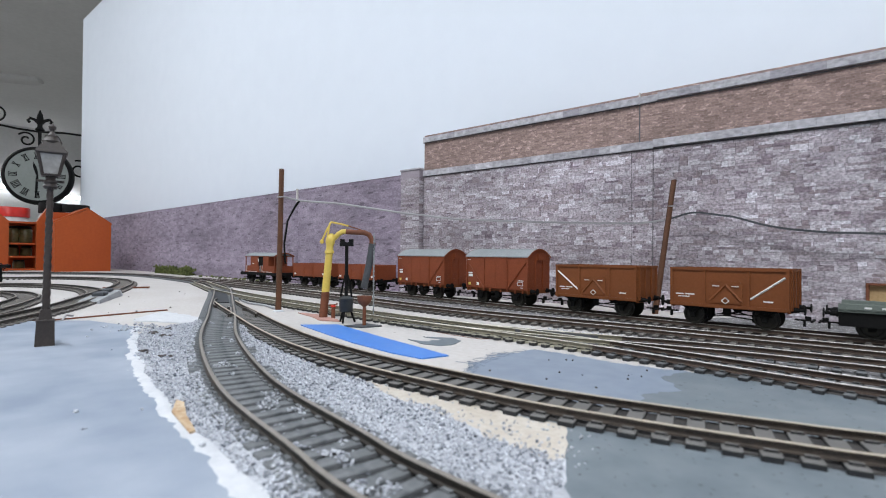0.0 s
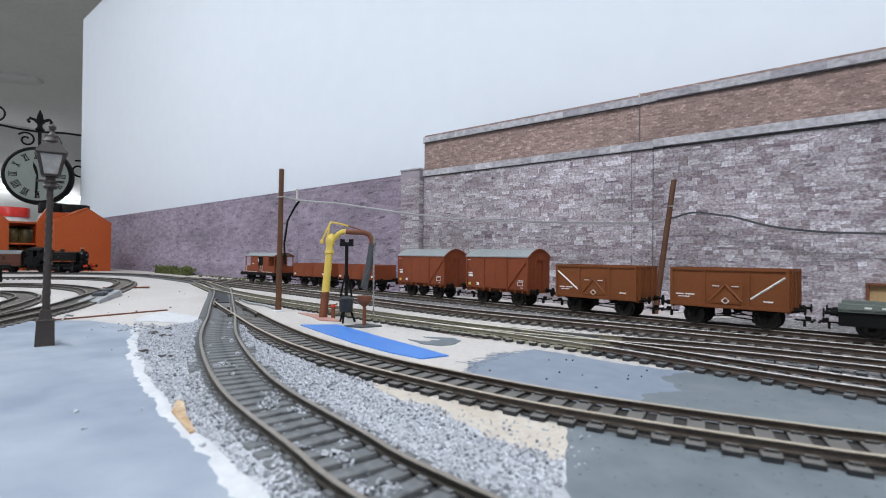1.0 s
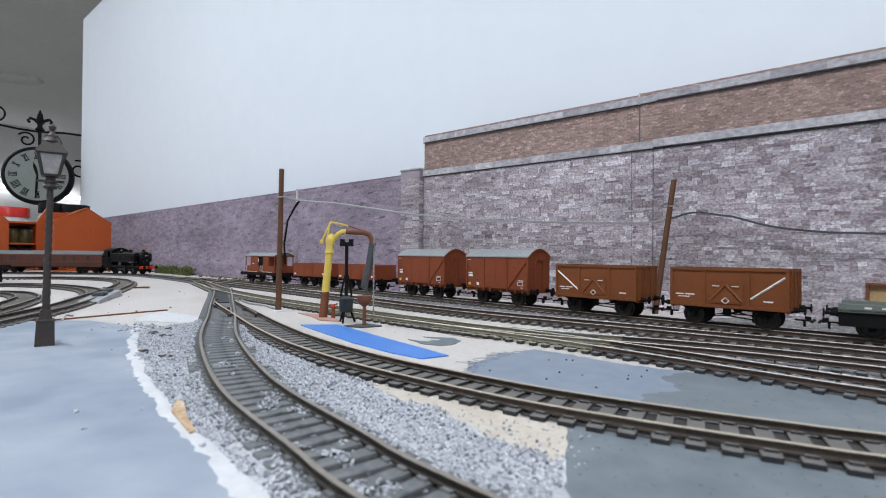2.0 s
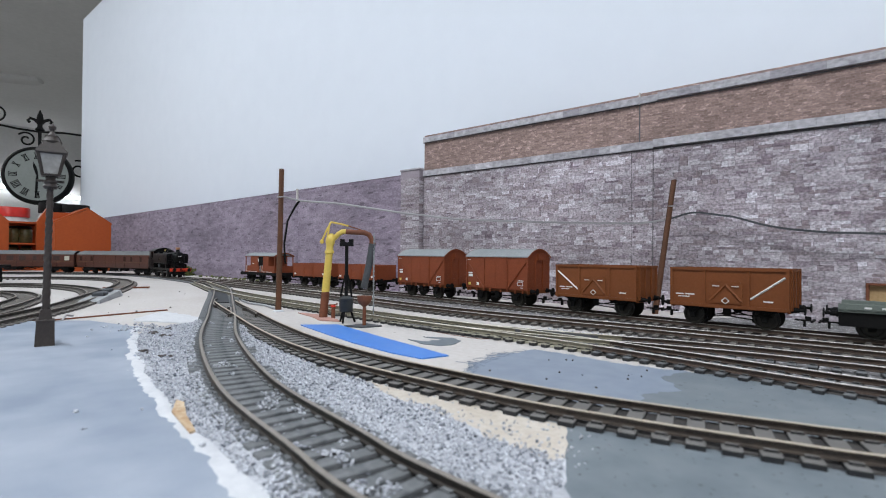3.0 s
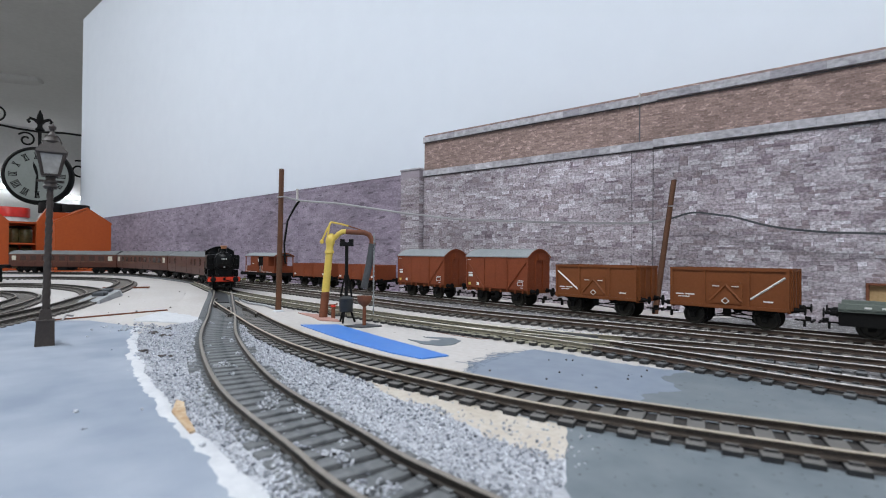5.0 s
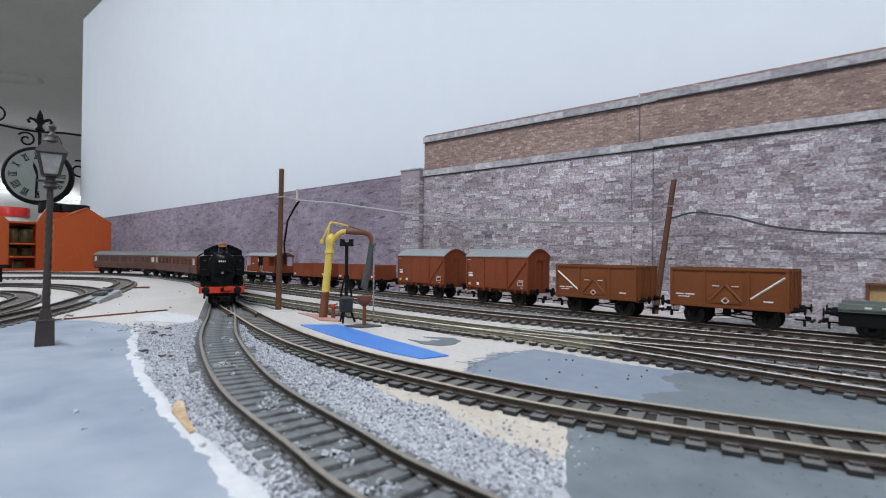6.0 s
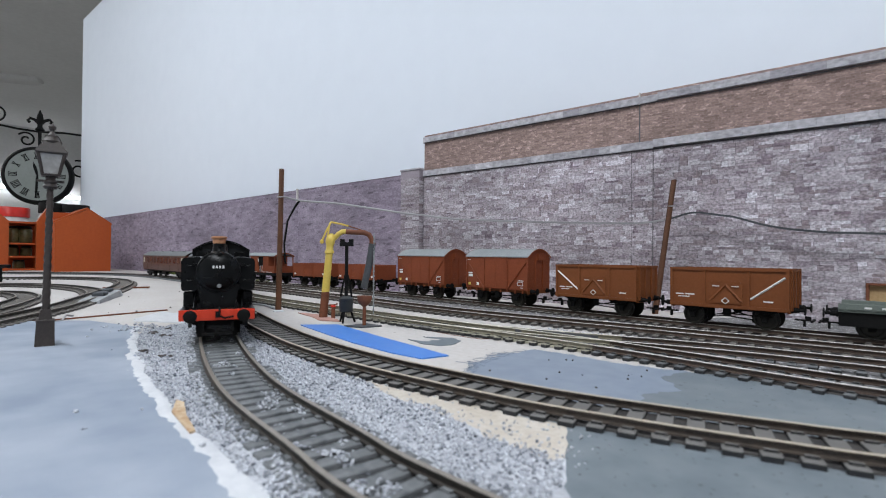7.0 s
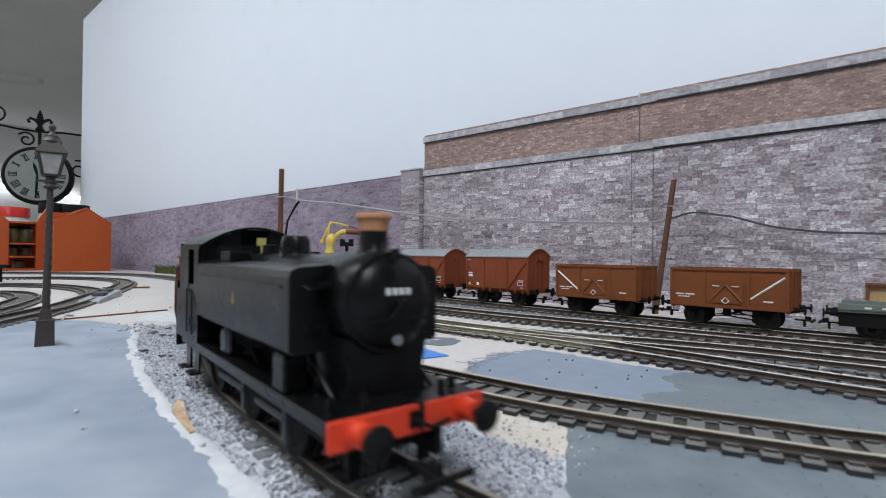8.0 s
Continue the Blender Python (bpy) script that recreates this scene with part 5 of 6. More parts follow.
def coach(label, windows, far_plain=False):
    """Origin at the middle; it faces +x."""
    t = thing("passenger_coach", label, "coach", None, "train coaches")
    L, Z0, HT = COACH_L / 2, 12.4, 38.4
    prof = [(-16.2, Z0), (16.2, Z0), (17.6, Z0 + 9), (17.6, HT - 8), (17.0, HT), (-17.0, HT), (-17.6, HT - 8), (-17.6, Z0 + 9)]
    b = B()
    extrude_x(b, prof, -L, L)
    part("body", b, M_MAROON, t)
    top = roof_arc(17.0, 7.2, HT - 0.2, 14, 0.5)
    b = B()
    extrude_x(b, top + [(y, z - 0.9) for y, z in reversed(top)], -L - 0.3, L + 0.3)
    roof = part("roof", b, M_COACHROOF, t, "grey curved coach roof", True)
    for k in range(8):
        b = B()
        lathe(b, [(2.0, 0), (2.0, 1.2), (0.2, 1.5)], (-L + 22 + k * 27.5, (5 if k % 2 else -5), HT + 6.0), "z", 10)
        part("roof_vent", b, M_COACHROOF, roof)
    for e in (-1, 1):
        b = B()
        extrude_x(b, [(-17, HT - 0.5)] + [(y, z - 0.6) for y, z in top[1:-1]] + [(17, HT - 0.5)], *sorted((e * (L - 1), e * (L - 0.1))))
        box(b, min(e * L, e * (L + 4.5)), max(e * L, e * (L + 4.5)), -6.5, 6.5, 14, 39, 0.4)
        part("gangway", b, M_BLACK, t, "black corridor connection")
    for s in (-1, 1):
        for x, w, blind in windows:
            b = B()
            box(b, x - w / 2 - 0.7, x + w / 2 + 0.7, s * 17.62 - 0.2, s * 17.62 + 0.2, HT - 13.8, HT - 3.6, 0.1)
            fr = part("window", b, M_MAROON, t)
            b = B()
            box(b, x - w / 2, x + w / 2, s * 17.75 - 0.15, s * 17.75 + 0.15, HT - 13.2, HT - 4.2)
            part("pane", b, M_BLIND if blind else M_GLASS, fr, "pale blinded window" if blind else "")
        b = B()
        box(b, -L, L, s * 17.7 - 0.12, s * 17.7 + 0.12, HT - 15.4, HT - 15.0)
        box(b, -L, L, s * 17.3 - 0.15, s * 17.3 + 0.15, HT - 1.6, HT - 1.2)
        part("waist_line", b, M_LINING, t, "thin lining along the waist")
        for x in (-84, -58, -20, 12, 40, 84):
            b = B()
            box(b, x - 0.15, x + 0.15, s * 17.6 - 0.12, s * 17.6 + 0.12, Z0 + 1, HT - 2)
            part("door_line", b, M_BLACK, t)
    b = B()
    box(b, -L + 2, L - 2, -15, 15, 10.6, Z0)
    for s in (-1, 1):
        tube(b, [(-40, s * 13, 10.6), (-22, s * 13, 5.5), (22, s * 13, 5.5), (40, s * 13, 10.6)], 0.6)
        rod(b, (-22, s * 13, 5.5), (-22, s * 13, 10.6), 0.5, 5)
        rod(b, (22, s * 13, 5.5), (22, s * 13, 10.6), 0.5, 5)
        box(b, -14, 8, s * 11 - 2.5, s * 11 + 2.5, 5.0, 10.6, 0.3)
    part("underframe", b, M_BLACK, t)
    sets = []
    for x in (-82, 82):
        b = B()
        for s in (-1, 1):
            box(b, x - 22, x + 22, s * 12.4 - 0.9, s * 12.4 + 0.9, 5.8, 9.0, 0.3)
            for k in (-16, 16):
                box(b, x + k - 2, x + k + 2, s * 12.8 - 1.2, s * 12.8 + 1.2, 4.0, 8.0, 0.3)
            box(b, x - 4, x + 4, s * 12.8 - 1.2, s * 12.8 + 1.2, 3.6, 8, 0.3)
        box(b, x - 5, x + 5, -12, 12, 6.5, 10.6)
        part("bogie", b, M_BLACK, t)
        for k in (-16, 16):
            sets.append(wheelset("wheelset", t, x + k, 6.2, M_BLACK, seg=16))
    for e in (-1, 1):
        for s in (-1, 1):
            buffer(t, e * L, s * 11.5, 13.2, e, 5.0)
    return t, sets


# ---- lineside things ----
def facing(x, y, z=0):
    """A pose whose x axis lies square to the line of sight from the platform."""
    return at(x * LOW, y * LOW, z, 39.0) @ Matrix.Diagonal((LOW, LOW, LOW, 1))


def telegraph_pole(x, y, h, lean, rr, label, foot=True):
    t = thing("telegraph_pole", label, "pole", facing(x, y), "telegraph poles")
    b = B()
    loft(b, [[(lean * k + r * math.cos(a), r * math.sin(a), h * k) for a in [2 * math.pi * i / 12 for i in range(12)]] for k, r in ((0, rr * 1.1), (0.3, rr), (0.7, rr * 0.95), (1, rr * 0.9))])
    part("post", b, M_POLE, t, smooth=True)
    b = B()
    if foot:
        lathe(b, [(4.6, 0.05), (4.2, 0.8), (2.6, 1.7), (2.0, 2.0)], (0, 0, 0), "z", 14)
        part("plaster_foot", b, M_PLASTER, t, "blob of white plaster round the foot")
    else:
        b.free()
    b = B()
    z = h * 0.8
    rod(b, (lean * 0.8 - 2.6, -rr - 0.4, z), (lean * 0.8 + 3.4, -rr - 0.4, z + 0.4), 0.5, 6)
    rod(b, (lean * 0.8, -rr - 0.6, z), (lean * 0.8, rr, z), 0.5, 6)
    part("wire_hook", b, M_WIRE, t)
    return t


def sag(points):
    e, _ = spline([(p[0], p[1]) for p in points], 6)
    d = [0]
    for p, q in zip(points[:-1], points[1:]):
        d.append(d[-1] + math.dist(p[:2], q[:2]))
    zs = [p[2] for p in points]
    out, run, last = [], 0, e[0]
    for q in e:
        run += (q - last).length
        last = q
        out.append((q.x, q.y, float(np.interp(run, d, zs))))
    return out


def wires():
    b = B()
    tube(b, sag([(-369.5, 236, 96.5), (-357.5, 248.9, 92.3), (-332.6, 270.6, 90.3), (-291.3, 306.7, 82.8), (-256.8, 336.7, 78.1), (-202.0, 384.6, 76.4), (-139.0, 439.6, 76.3), (-119, 445, 78.6)]), 0.9)
    tagged(part("telegraph_wire", b, M_WIRE, smooth=True), "slack grey wire strung between leaning telegraph poles", "wire")
    b = B()
    tube(b, sag([(-117, 446, 79), (-105, 448, 83), (-96.3, 448, 84.8), (-82, 448, 82), (-67.9, 448, 79.5), (-50, 448, 73), (-34.8, 448, 69.3), (-10, 448, 66), (21, 448, 64.5), (120, 448, 62), (300, 448, 60)]), 0.8)
    tagged(part("telegraph_wire", b, M_HOSE, smooth=True), "slack dark grey wire running along the stone wall", "wire")
    b = B()
    tube(b, [(-357.5, 248.9, 92.3), (-360.5, 246.5, 87), (-365.0, 242.5, 75), (-366.8, 240.8, 56), (-366, 241, 44), (-365.5, 241.5, 39)], 0.9)
    tagged(part("hanging_cable", b, M_BLACK, smooth=True), "black cable hanging down beside a brown pole", "cable")


def water_crane():
    t = thing("water_crane", "half-painted yellow and brown water crane with grey hose", "water crane", facing(-310, 238))
    b = B()
    lathe(b, [(3.5, 0), (3.3, 1), (3.15, 10), (3.0, 20)], (0, 0, 0), "z", 18)
    for v in b.verts:
        v.co.x += v.co.z * 0.085
    part("column_base", b, M_RUST, t, "rust-brown lower column", True)
    b = B()
    lathe(b, [(3.0, 20), (2.7, 45), (2.7, 49), (3.5, 49.6), (3.5, 51), (2.8, 52), (2.7, 55), (3.5, 57.5), (3.7, 60), (2.6, 63), (1.2, 64.5)], (0, 0, 0), "z", 18)
    for v in b.verts:
        v.co.x += v.co.z * 0.085
    part("column", b, M_YELLOW, t, "yellow painted upper column", True)
    b = B()
    tube(b, [(5, 0, 59), (8, 0, 61), (11, 0, 64), (14, 0, 66), (18, 0, 66)], 1.9, 12)
    part("arm_root", b, M_YELLOW, t, "", True)
    b = B()
    tube(b, [(17, 0, 66), (24, 0, 65.6), (31, 0, 65.4), (34.5, 0, 63.8), (36.6, 0, 60.5), (37, 0, 57)], 2.0, 12)
    lathe(b, [(2.5, 56), (2.6, 57.2), (2.3, 58)], (37, 0, 0), "z", 12)
    arm = part("arm", b, M_RUST, t, "brown swan-neck outlet", True)
    b = B()
    tube(b, [(37, 0, 57), (36.2, 0, 50), (34.6, 0, 40), (32.4, 0, 30), (31, 0, 23)], 2.7, 12)
    part("hose", b, M_HOSE, arm, "limp grey outlet hose", True)
    b = B()
    tube(b, [(3.2, -1.5, 62), (4.6, -1, 72.3), (5.6, 0, 73.2)], 0.75)
    tube(b, [(-1.4, 0, 59.0), (1.6, 0, 66), (5.2, 0, 73)], 0.75)
    tube(b, [(5.2, 0, 73.2), (12, 0, 72), (18.6, 0, 70.4)], 0.75)
    lathe(b, [(0.3, 56.5), (1.6, 57.2), (1.6, 59), (0.3, 60)], (-1.6, 0, 0), "z", 10)
    part("stay", b, M_YELLOW, t, "yellow tie rods", True)
    b = B()
    tube(b, [(18.4, 0, 70.4), (26, 0, 68.2), (32, 0, 66)], 0.5)
    part("stay_end", b, M_RUST, t, "", True)
    # chain of links
    b = B()
    for k in range(34):
        z = 64 - k * 1.86
        bmesh.ops.create_uvsphere(b, u_segments=6, v_segments=4, radius=0.85, matrix=Matrix.Translation((38.6, -1.5, z)) @ Matrix.Diagonal((0.55 + 0.5 * (k % 2), 1.1 - 0.5 * (k % 2), 1.45, 1)))
    part("chain", b, M_ROOFGREY, t, "pale metal pull chain")
    c = thing("hydrant", "short rust-brown hydrant post beside the water crane", "hydrant", facing(-301, 240.5))
    b = B()
    lathe(b, [(1.6, 0), (1.5, 7.5), (1.9, 8), (1.9, 9), (1.2, 10)], (0, 0, 0), "z", 12)
    part("post", b, M_RUST, c, smooth=True)
    b = B()
    rod(b, (-2.6, 0, 10.3), (2.6, 0, 10.7), 0.6, 6)
    ball(b, (2.6, 0, 11), 0.9, 1)
    ball(b, (-2.6, 0, 10.3), 0.8, 1)
    part("handle", b, M_RUST, c)
    b = B()
    lathe(b, [(1.5, 8.9), (1.95, 9.0), (1.95, 9.6), (1.25, 10.1)], (0, 0, 0), "z", 12)
    part("cap", b, M_REDCAP, c, "red painted valve cap", True)
    b = B()
    extrude_z(b, ragged([(-349, 243), (-326, 246), (-300, 240), (-281, 233), (-297, 226), (-318, 234)], 0.6, 14, 6), 0.05, 0.7)
    tagged(part("footing", b, mat("pinkish_card", (0.42, 0.22, 0.18), (0.5, 0.3, 0.25), rough=0.8, fine=2, coarse=12)), "thin pinkish-brown footing under the water crane", "footing")


def brazier():
    t = thing("brazier", "black fire-devil stove with tall flue pipe on splayed legs", "stove", facing(-275.5, 231.5))
    b = B()
    lathe(b, [(4.2, 8), (4.9, 9), (4.9, 17), (5.2, 17.4), (4.6, 18.2), (1.6, 19.4)], (0, 0, 0), "z", 16)
    part("firebox", b, M_IRON, t, "dark grey firebox", True)
    b = B()
    for a in (20, 140, 260):
        ca, sa = math.cos(radians(a)), math.sin(radians(a))
        tube(b, [(3.6 * ca, 3.6 * sa, 9), (4.6 * ca, 4.6 * sa, 5), (6.4 * ca, 6.4 * sa, 0.6)], 0.75)
    part("leg", b, M_BLACK, t, "", True)
    b = B()
    for s in (-1, 1):
        tube(b, [(s * 4.2, 0, 17), (s * 3.0, 0, 24), (s * 1.6, 0, 31.5), (0, 0, 33)], 0.7)
    rod(b, (0, 0, 18), (0, 0, 55), 1.25, 10)
    rod(b, (0, 0, 30), (0, 0, 34), 1.9, 10)
    part("flue", b, M_BLACK, t, "", True)
    b = B()
    box(b, -4.6, 4.6, -1.6, 1.6, 54.5, 57.5, 0.2)
    box(b, -4.6, -1.6, -1.6, 1.6, 57.5, 59.5, 0.2)
    box(b, 1.6, 4.6, -1.6, 1.6, 57.5, 59.5, 0.2)
    part("flue_head", b, M_BLACK, t, "black T-shaped flue head")


def drain():
    t = thing("drain_funnel", "rust-brown drain funnel on a grey base plate", "drain", facing(-253.6, 229))
    b = B()
    lathe(b, [(1.3, 0.8), (1.2, 13.5), (2.4, 14.4), (4.2, 16.2), (5.0, 18.6), (5.1, 20.6), (4.6, 20.6), (4.0, 17), (1.5, 15)], (0, 0, 0), "z", 18)
    part("funnel", b, M_RUST, t, "rust-brown bowl on a pipe", True)
    b = B()
    loft(b, [[(-13.0, -3, 0.06), (0, -9, 0.06), (12, -1, 0.06), (0, 9, 0.06)], [(-13, -3, 1.0), (0, -9, 1.0), (12, -1, 1.0), (0, 9, 1.0)]])
    part("base_plate", b, M_HOSE, t, "dark grey diamond base plate")


def street_lamp():
    t = thing("street_lamp", "dark brown model street lamp with twisted post and lantern", "lamp post", at(-310.5, 68.3, 1.0, 77.6))
    dx = 1.7 / 113

    def shear(b):
        for v in b.verts:
            v.co.x += v.co.z * dx
            v.co.z *= 0.977
    b = B()
    for (w0, z0), (w1, z1) in (((4.0, 0), (3.6, 12.5)), ((2.8, 12.5), (2.0, 18.5))):
        loft(b, [[(-w0, -w0, z0), (w0, -w0, z0), (w0, w0, z0), (-w0, w0, z0)], [(-w1, -w1, z1), (w1, -w1, z1), (w1, w1, z1), (-w1, w1, z1)]])
    box(b, -3.8, 3.8, -3.8, 3.8, 12.0, 13.4, 0.4)
    shear(b)
    part("base", b, M_LAMP, t, "square tapering base")
    b = B()
    n = 60
    rings = []
    for i in range(n + 1):
        z = 18.5 + 63 * i / n
        rr = 1.62 - 0.32 * i / n
        rings.append([(rr * (1 + 0.13 * math.cos(4 * (a - z * 0.35))) * math.cos(a), rr * (1 + 0.13 * math.cos(4 * (a - z * 0.35))) * math.sin(a), z) for a in [2 * math.pi * k / 20 for k in range(20)]])
    loft(b, rings)
    lathe(b, [(2.4, 80), (3.2, 81), (2.4, 82.4), (3.0, 83.6), (2.0, 85), (2.2, 86)], (0, 0, 0), "z", 14)
    rod(b, (-5.5, 0, 84), (5.5, 0, 84), 0.6, 6)
    shear(b)
    part("post", b, M_LAMP, t, "barley-twist post", True)
    b = B()
    loft(b, [[(-w, -w, z), (w, -w, z), (w, w, z), (-w, w, z)] for w, z in ((3.0, 87.0), (5.1, 97.5))])
    shear(b)
    lant = part("lantern", b, M_LGLASS, t, "pale lantern glazing")
    b = B()
    for sx in (-1, 1):
        for sy in (-1, 1):
            rod(b, (sx * 3.1, sy * 3.1, 86.6), (sx * 5.2, sy * 5.2, 98), 0.75, 5)
        rod(b, (sx * 3.4, -3.4, 87), (sx * 3.4, 3.4, 87), 0.6, 5)
        rod(b, (-3.4, sx * 3.4, 87), (3.4, sx * 3.4, 87), 0.6, 5)
    shear(b)
    part("lantern_frame", b, M_LAMP, lant)
    b = B()
    loft(b, [[(-w, -w, z), (w, -w, z), (w, w, z), (-w, w, z)] for w, z in ((5.8, 97.4), (6.5, 98.2), (6.3, 99.0), (3.6, 103.2), (3.4, 104.5))])
    lathe(b, [(4.0, 103.6), (4.3, 104.4), (3.4, 105.2), (2.6, 106.6), (2.7, 107.2), (1.4, 108.4), (0.8, 110), (1.5, 111), (1.6, 112.2), (0.7, 113.2), (0.2, 113.6)], (0, 0, 0), "z", 14)
    shear(b)
    part("lantern_cap", b, M_LAMP, t, "stepped lantern roof with finial", True)


def station_clock():
    """Double-sided clock on a scrolled bracket fixed to the end of the backdrop."""
    t = thing("station_clock", "round black-rimmed station clock hanging from a scrolled iron bracket", "clock")
    t.matrix_basis = at(-2154, 451, 306, 66)
    R = 94
    b = B()
    lathe(b, [(R - 9, -20), (R - 3, -24), (R + 3, -18), (R + 6, 0), (R + 3, 18), (R - 3, 24), (R - 9, 20)], (0, 0, 0), "y", 48)
    part("rim", b, M_BLACK, t, "black rounded rim", True)
    b = B()
    lathe(b, [(0.1, -21), (R - 8, -21), (R - 8, 21), (0.1, 21)], (0, 0, 0), "y", 48)
    dial = part("dial", b, M_DIAL, t, "pale grey-green clock face")
    names = ["XII", "I", "II", "III", "IV", "V", "VI", "VII", "VIII", "IX", "X", "XI"]
    strokes = {"I": [((0, -1), (0, 1))], "V": [((-0.6, 1), (0, -1)), ((0.6, 1), (0, -1))], "X": [((-0.6, 1), (0.6, -1)), ((0.6, 1), (-0.6, -1))]}
    for h, nm in enumerate(names):
        a = math.pi / 2 - h * math.pi / 6
        up = Vector((math.cos(a), 0, math.sin(a)))
        rt = Vector((math.sin(a), 0, -math.cos(a)))
        c = up * 66
        b = B()
        w = {"I": 5, "V": 9, "X": 10}
        tot = sum(w[ch] for ch in nm)
        x = -tot / 2
        for ch in nm:
            x += w[ch] / 2
            for p, q in strokes[ch]:
                A = c + rt * (x + p[0] * 5.5) + up * p[1] * 10
                Z = c + rt * (x + q[0] * 5.5) + up * q[1] * 10
                rod(b, A + Vector((0, -21.6, 0)), Z + Vector((0, -21.6, 0)), 1.25, 4)
            x += w[ch] / 2
        for k in (-1, 1):
            rod(b, c + rt * (-tot / 2) + up * k * 10.5 + Vector((0, -21.6, 0)), c + rt * tot / 2 + up * k * 10.5 + Vector((0, -21.6, 0)), 0.9, 4)
        part("numeral", b, M_BLACK, dial, "black Roman numeral")
    b = B()
    for ang, ln, wd in ((-178, 76, 3.0), (-14, 47, 3.8)):
        a = radians(90 - ang)
        d = Vector((math.cos(a), 0, math.sin(a)))
        n = Vector((-d.z, 0, d.x))
        y = Vector((0, -23, 0))
        y2 = Vector((0, -24.5, 0))
        quad = [d * -14, n * wd + d * 8, d * ln * 0.6 + n * wd * 1.2, d * ln, d * ln * 0.6 - n * wd * 1.2, -n * wd + d * 8]
        loft(b, [[q + y for q in quad], [q + y2 for q in quad]])
    part("clock_hand", b, M_BLACK, dial, "black pointed hands")
    b = B()
    rod(b, (0, 0, R + 2), (0, 0, R + 62), 5, 8)
    tube(b, [(-150, 0, R + 92), (-110, 0, R + 70), (-60, 0, R + 62), (0, 0, R + 58), (70, 0, R + 62), (146, 0, R + 58)], 3.6, 6)

    def curl(cx, cz, r0, turns, start, sgn):
        return [(cx + sgn * r0 * (1 - 0.75 * k / 40) * math.cos(start + turns * 2 * math.pi * k / 40), 0, cz + r0 * (1 - 0.75 * k / 40) * math.sin(start + turns * 2 * math.pi * k / 40)) for k in range(41)]
    for cx, cz, r0, st, sg in ((-36, R + 28, 26, 0.6, -1), (36, R + 28, 26, 0.6, -1), (-118, R + 110, 28, -1.5, 1), (112, 30, 34, 1.2, -1)):
        tube(b, curl(cx, cz, r0, 1.3, st, sg), 3.0, 6)
    part("bracket", b, M_BLACK, t, "scrolled black iron bracket", True)
    b = B()
    lathe(b, [(8, 60), (14, 66), (9, 72), (7, 78), (7, 84)], (0, 0, R), "z", 12)
    lathe(b, [(3, 82), (11, 98), (8, 116), (1, 134)], (0, 0, R), "z", 10)
    for s in (-1, 1):
        tube(b, [(0, 0, R + 82), (s * 14, 0, R + 98), (s * 27, 0, R + 103), (s * 33, 0, R + 94), (s * 28, 0, R + 88)], 5, 6)
    part("finial", b, M_BLACK, t, "black fleur-de-lis finial", True)


def orange_building():
    t = thing("engine_shed", "orange painted wooden shed model with pitched roof", "building", at(-1430, 330, 0, -4))
    W, Lb, E, R_ = 112, 112, 116, 149
    gable = [(0, 0), (W, 0), (W, E), (W * 0.56, R_), (0, E)]
    b = B()
    extrude_x(b, gable, -6, 0)
    part("gable_wall", b, M_ORANGE, t, "plain orange gable end")
    b = B()
    extrude_x(b, gable, -Lb, -Lb + 6)
    extrude_x(b, [(0, 0), (5, 0), (5, E), (0, E)], -Lb + 6, -6)
    extrude_x(b, [(W - 5, 0), (W, 0), (W, E), (W - 5, E)], -Lb + 6, -6)
    part("wall", b, M_ORANGE, t)
    for (y0, z0, y1, z1) in ((-2, E - 1, W * 0.56, R_ + 1.5), (W + 2, E - 1, W * 0.56, R_ + 1.5)):
        b = B()
        extrude_x(b, [(y0, z0), (y1, z1), (y1, z1 + 4), (y0, z0 + 4)], -Lb - 2, -4)
        part("roof_slope", b, M_ORANGE, t)
    for k in range(3):
        b = B()
        box(b, -40 - k * 36, -34 - k * 36, 2, W * 0.5, E + 10, R_ - 8 + k)
        part("roof_rib", b, M_ORANGE, t)
    u = thing("house_shelf", "orange house-shaped shelf unit with open compartments", "shelf unit", at(-1580, 236, 0, -4))
    for y0, y1 in ((-60, 36), (88, 128)):
        b = B()
        g = [(y0, 0), (y1, 0), (y1, 120), ((y0 + y1) / 2 + (12 if y0 < 0 else 0), 156), (y0, 120)]
        extrude_x(b, g, 0, 20)
        part("side_wall", b, M_ORANGE, u)
    for z in (3, 34, 66, 118):
        b = B()
        box(b, -60, 16, 36, 96, z - 2, z + 2)
        part("shelf", b, M_ORANGE, u)
    b = B()
    box(b, -66, -60, 36, 128, 0, 120)
    part("back_board", b, M_ORANGE, u)
    for (yy, z0, h, r) in ((50, 68.1, 42, 13), (74, 68.1, 42, 14), (50, 36.1, 26, 12), (76, 36.1, 24, 12), (62, 5.1, 20, 12)):
        j = thing("paint_jar", "small dark green jar standing on an orange shelf", "jar", at(-1580 - 22, 236 + yy, z0, 0), "jars on the shelf")
        b = B()
        lathe(b, [(r * 0.9, 0), (r, 2), (r, h * 0.75), (r * 0.8, h * 0.85)], (0, 0, 0), "z", 18)
        part("glass_body", b, M_JAR, j, smooth=True)
        b = B()
        lathe(b, [(r * 0.85, h * 0.85), (r * 0.9, h * 0.86), (r * 0.9, h), (r * 0.3, h + 0.5)], (0, 0, 0), "z", 18)
        part("lid", b, M_BLACK, j, "black screw lid", True)


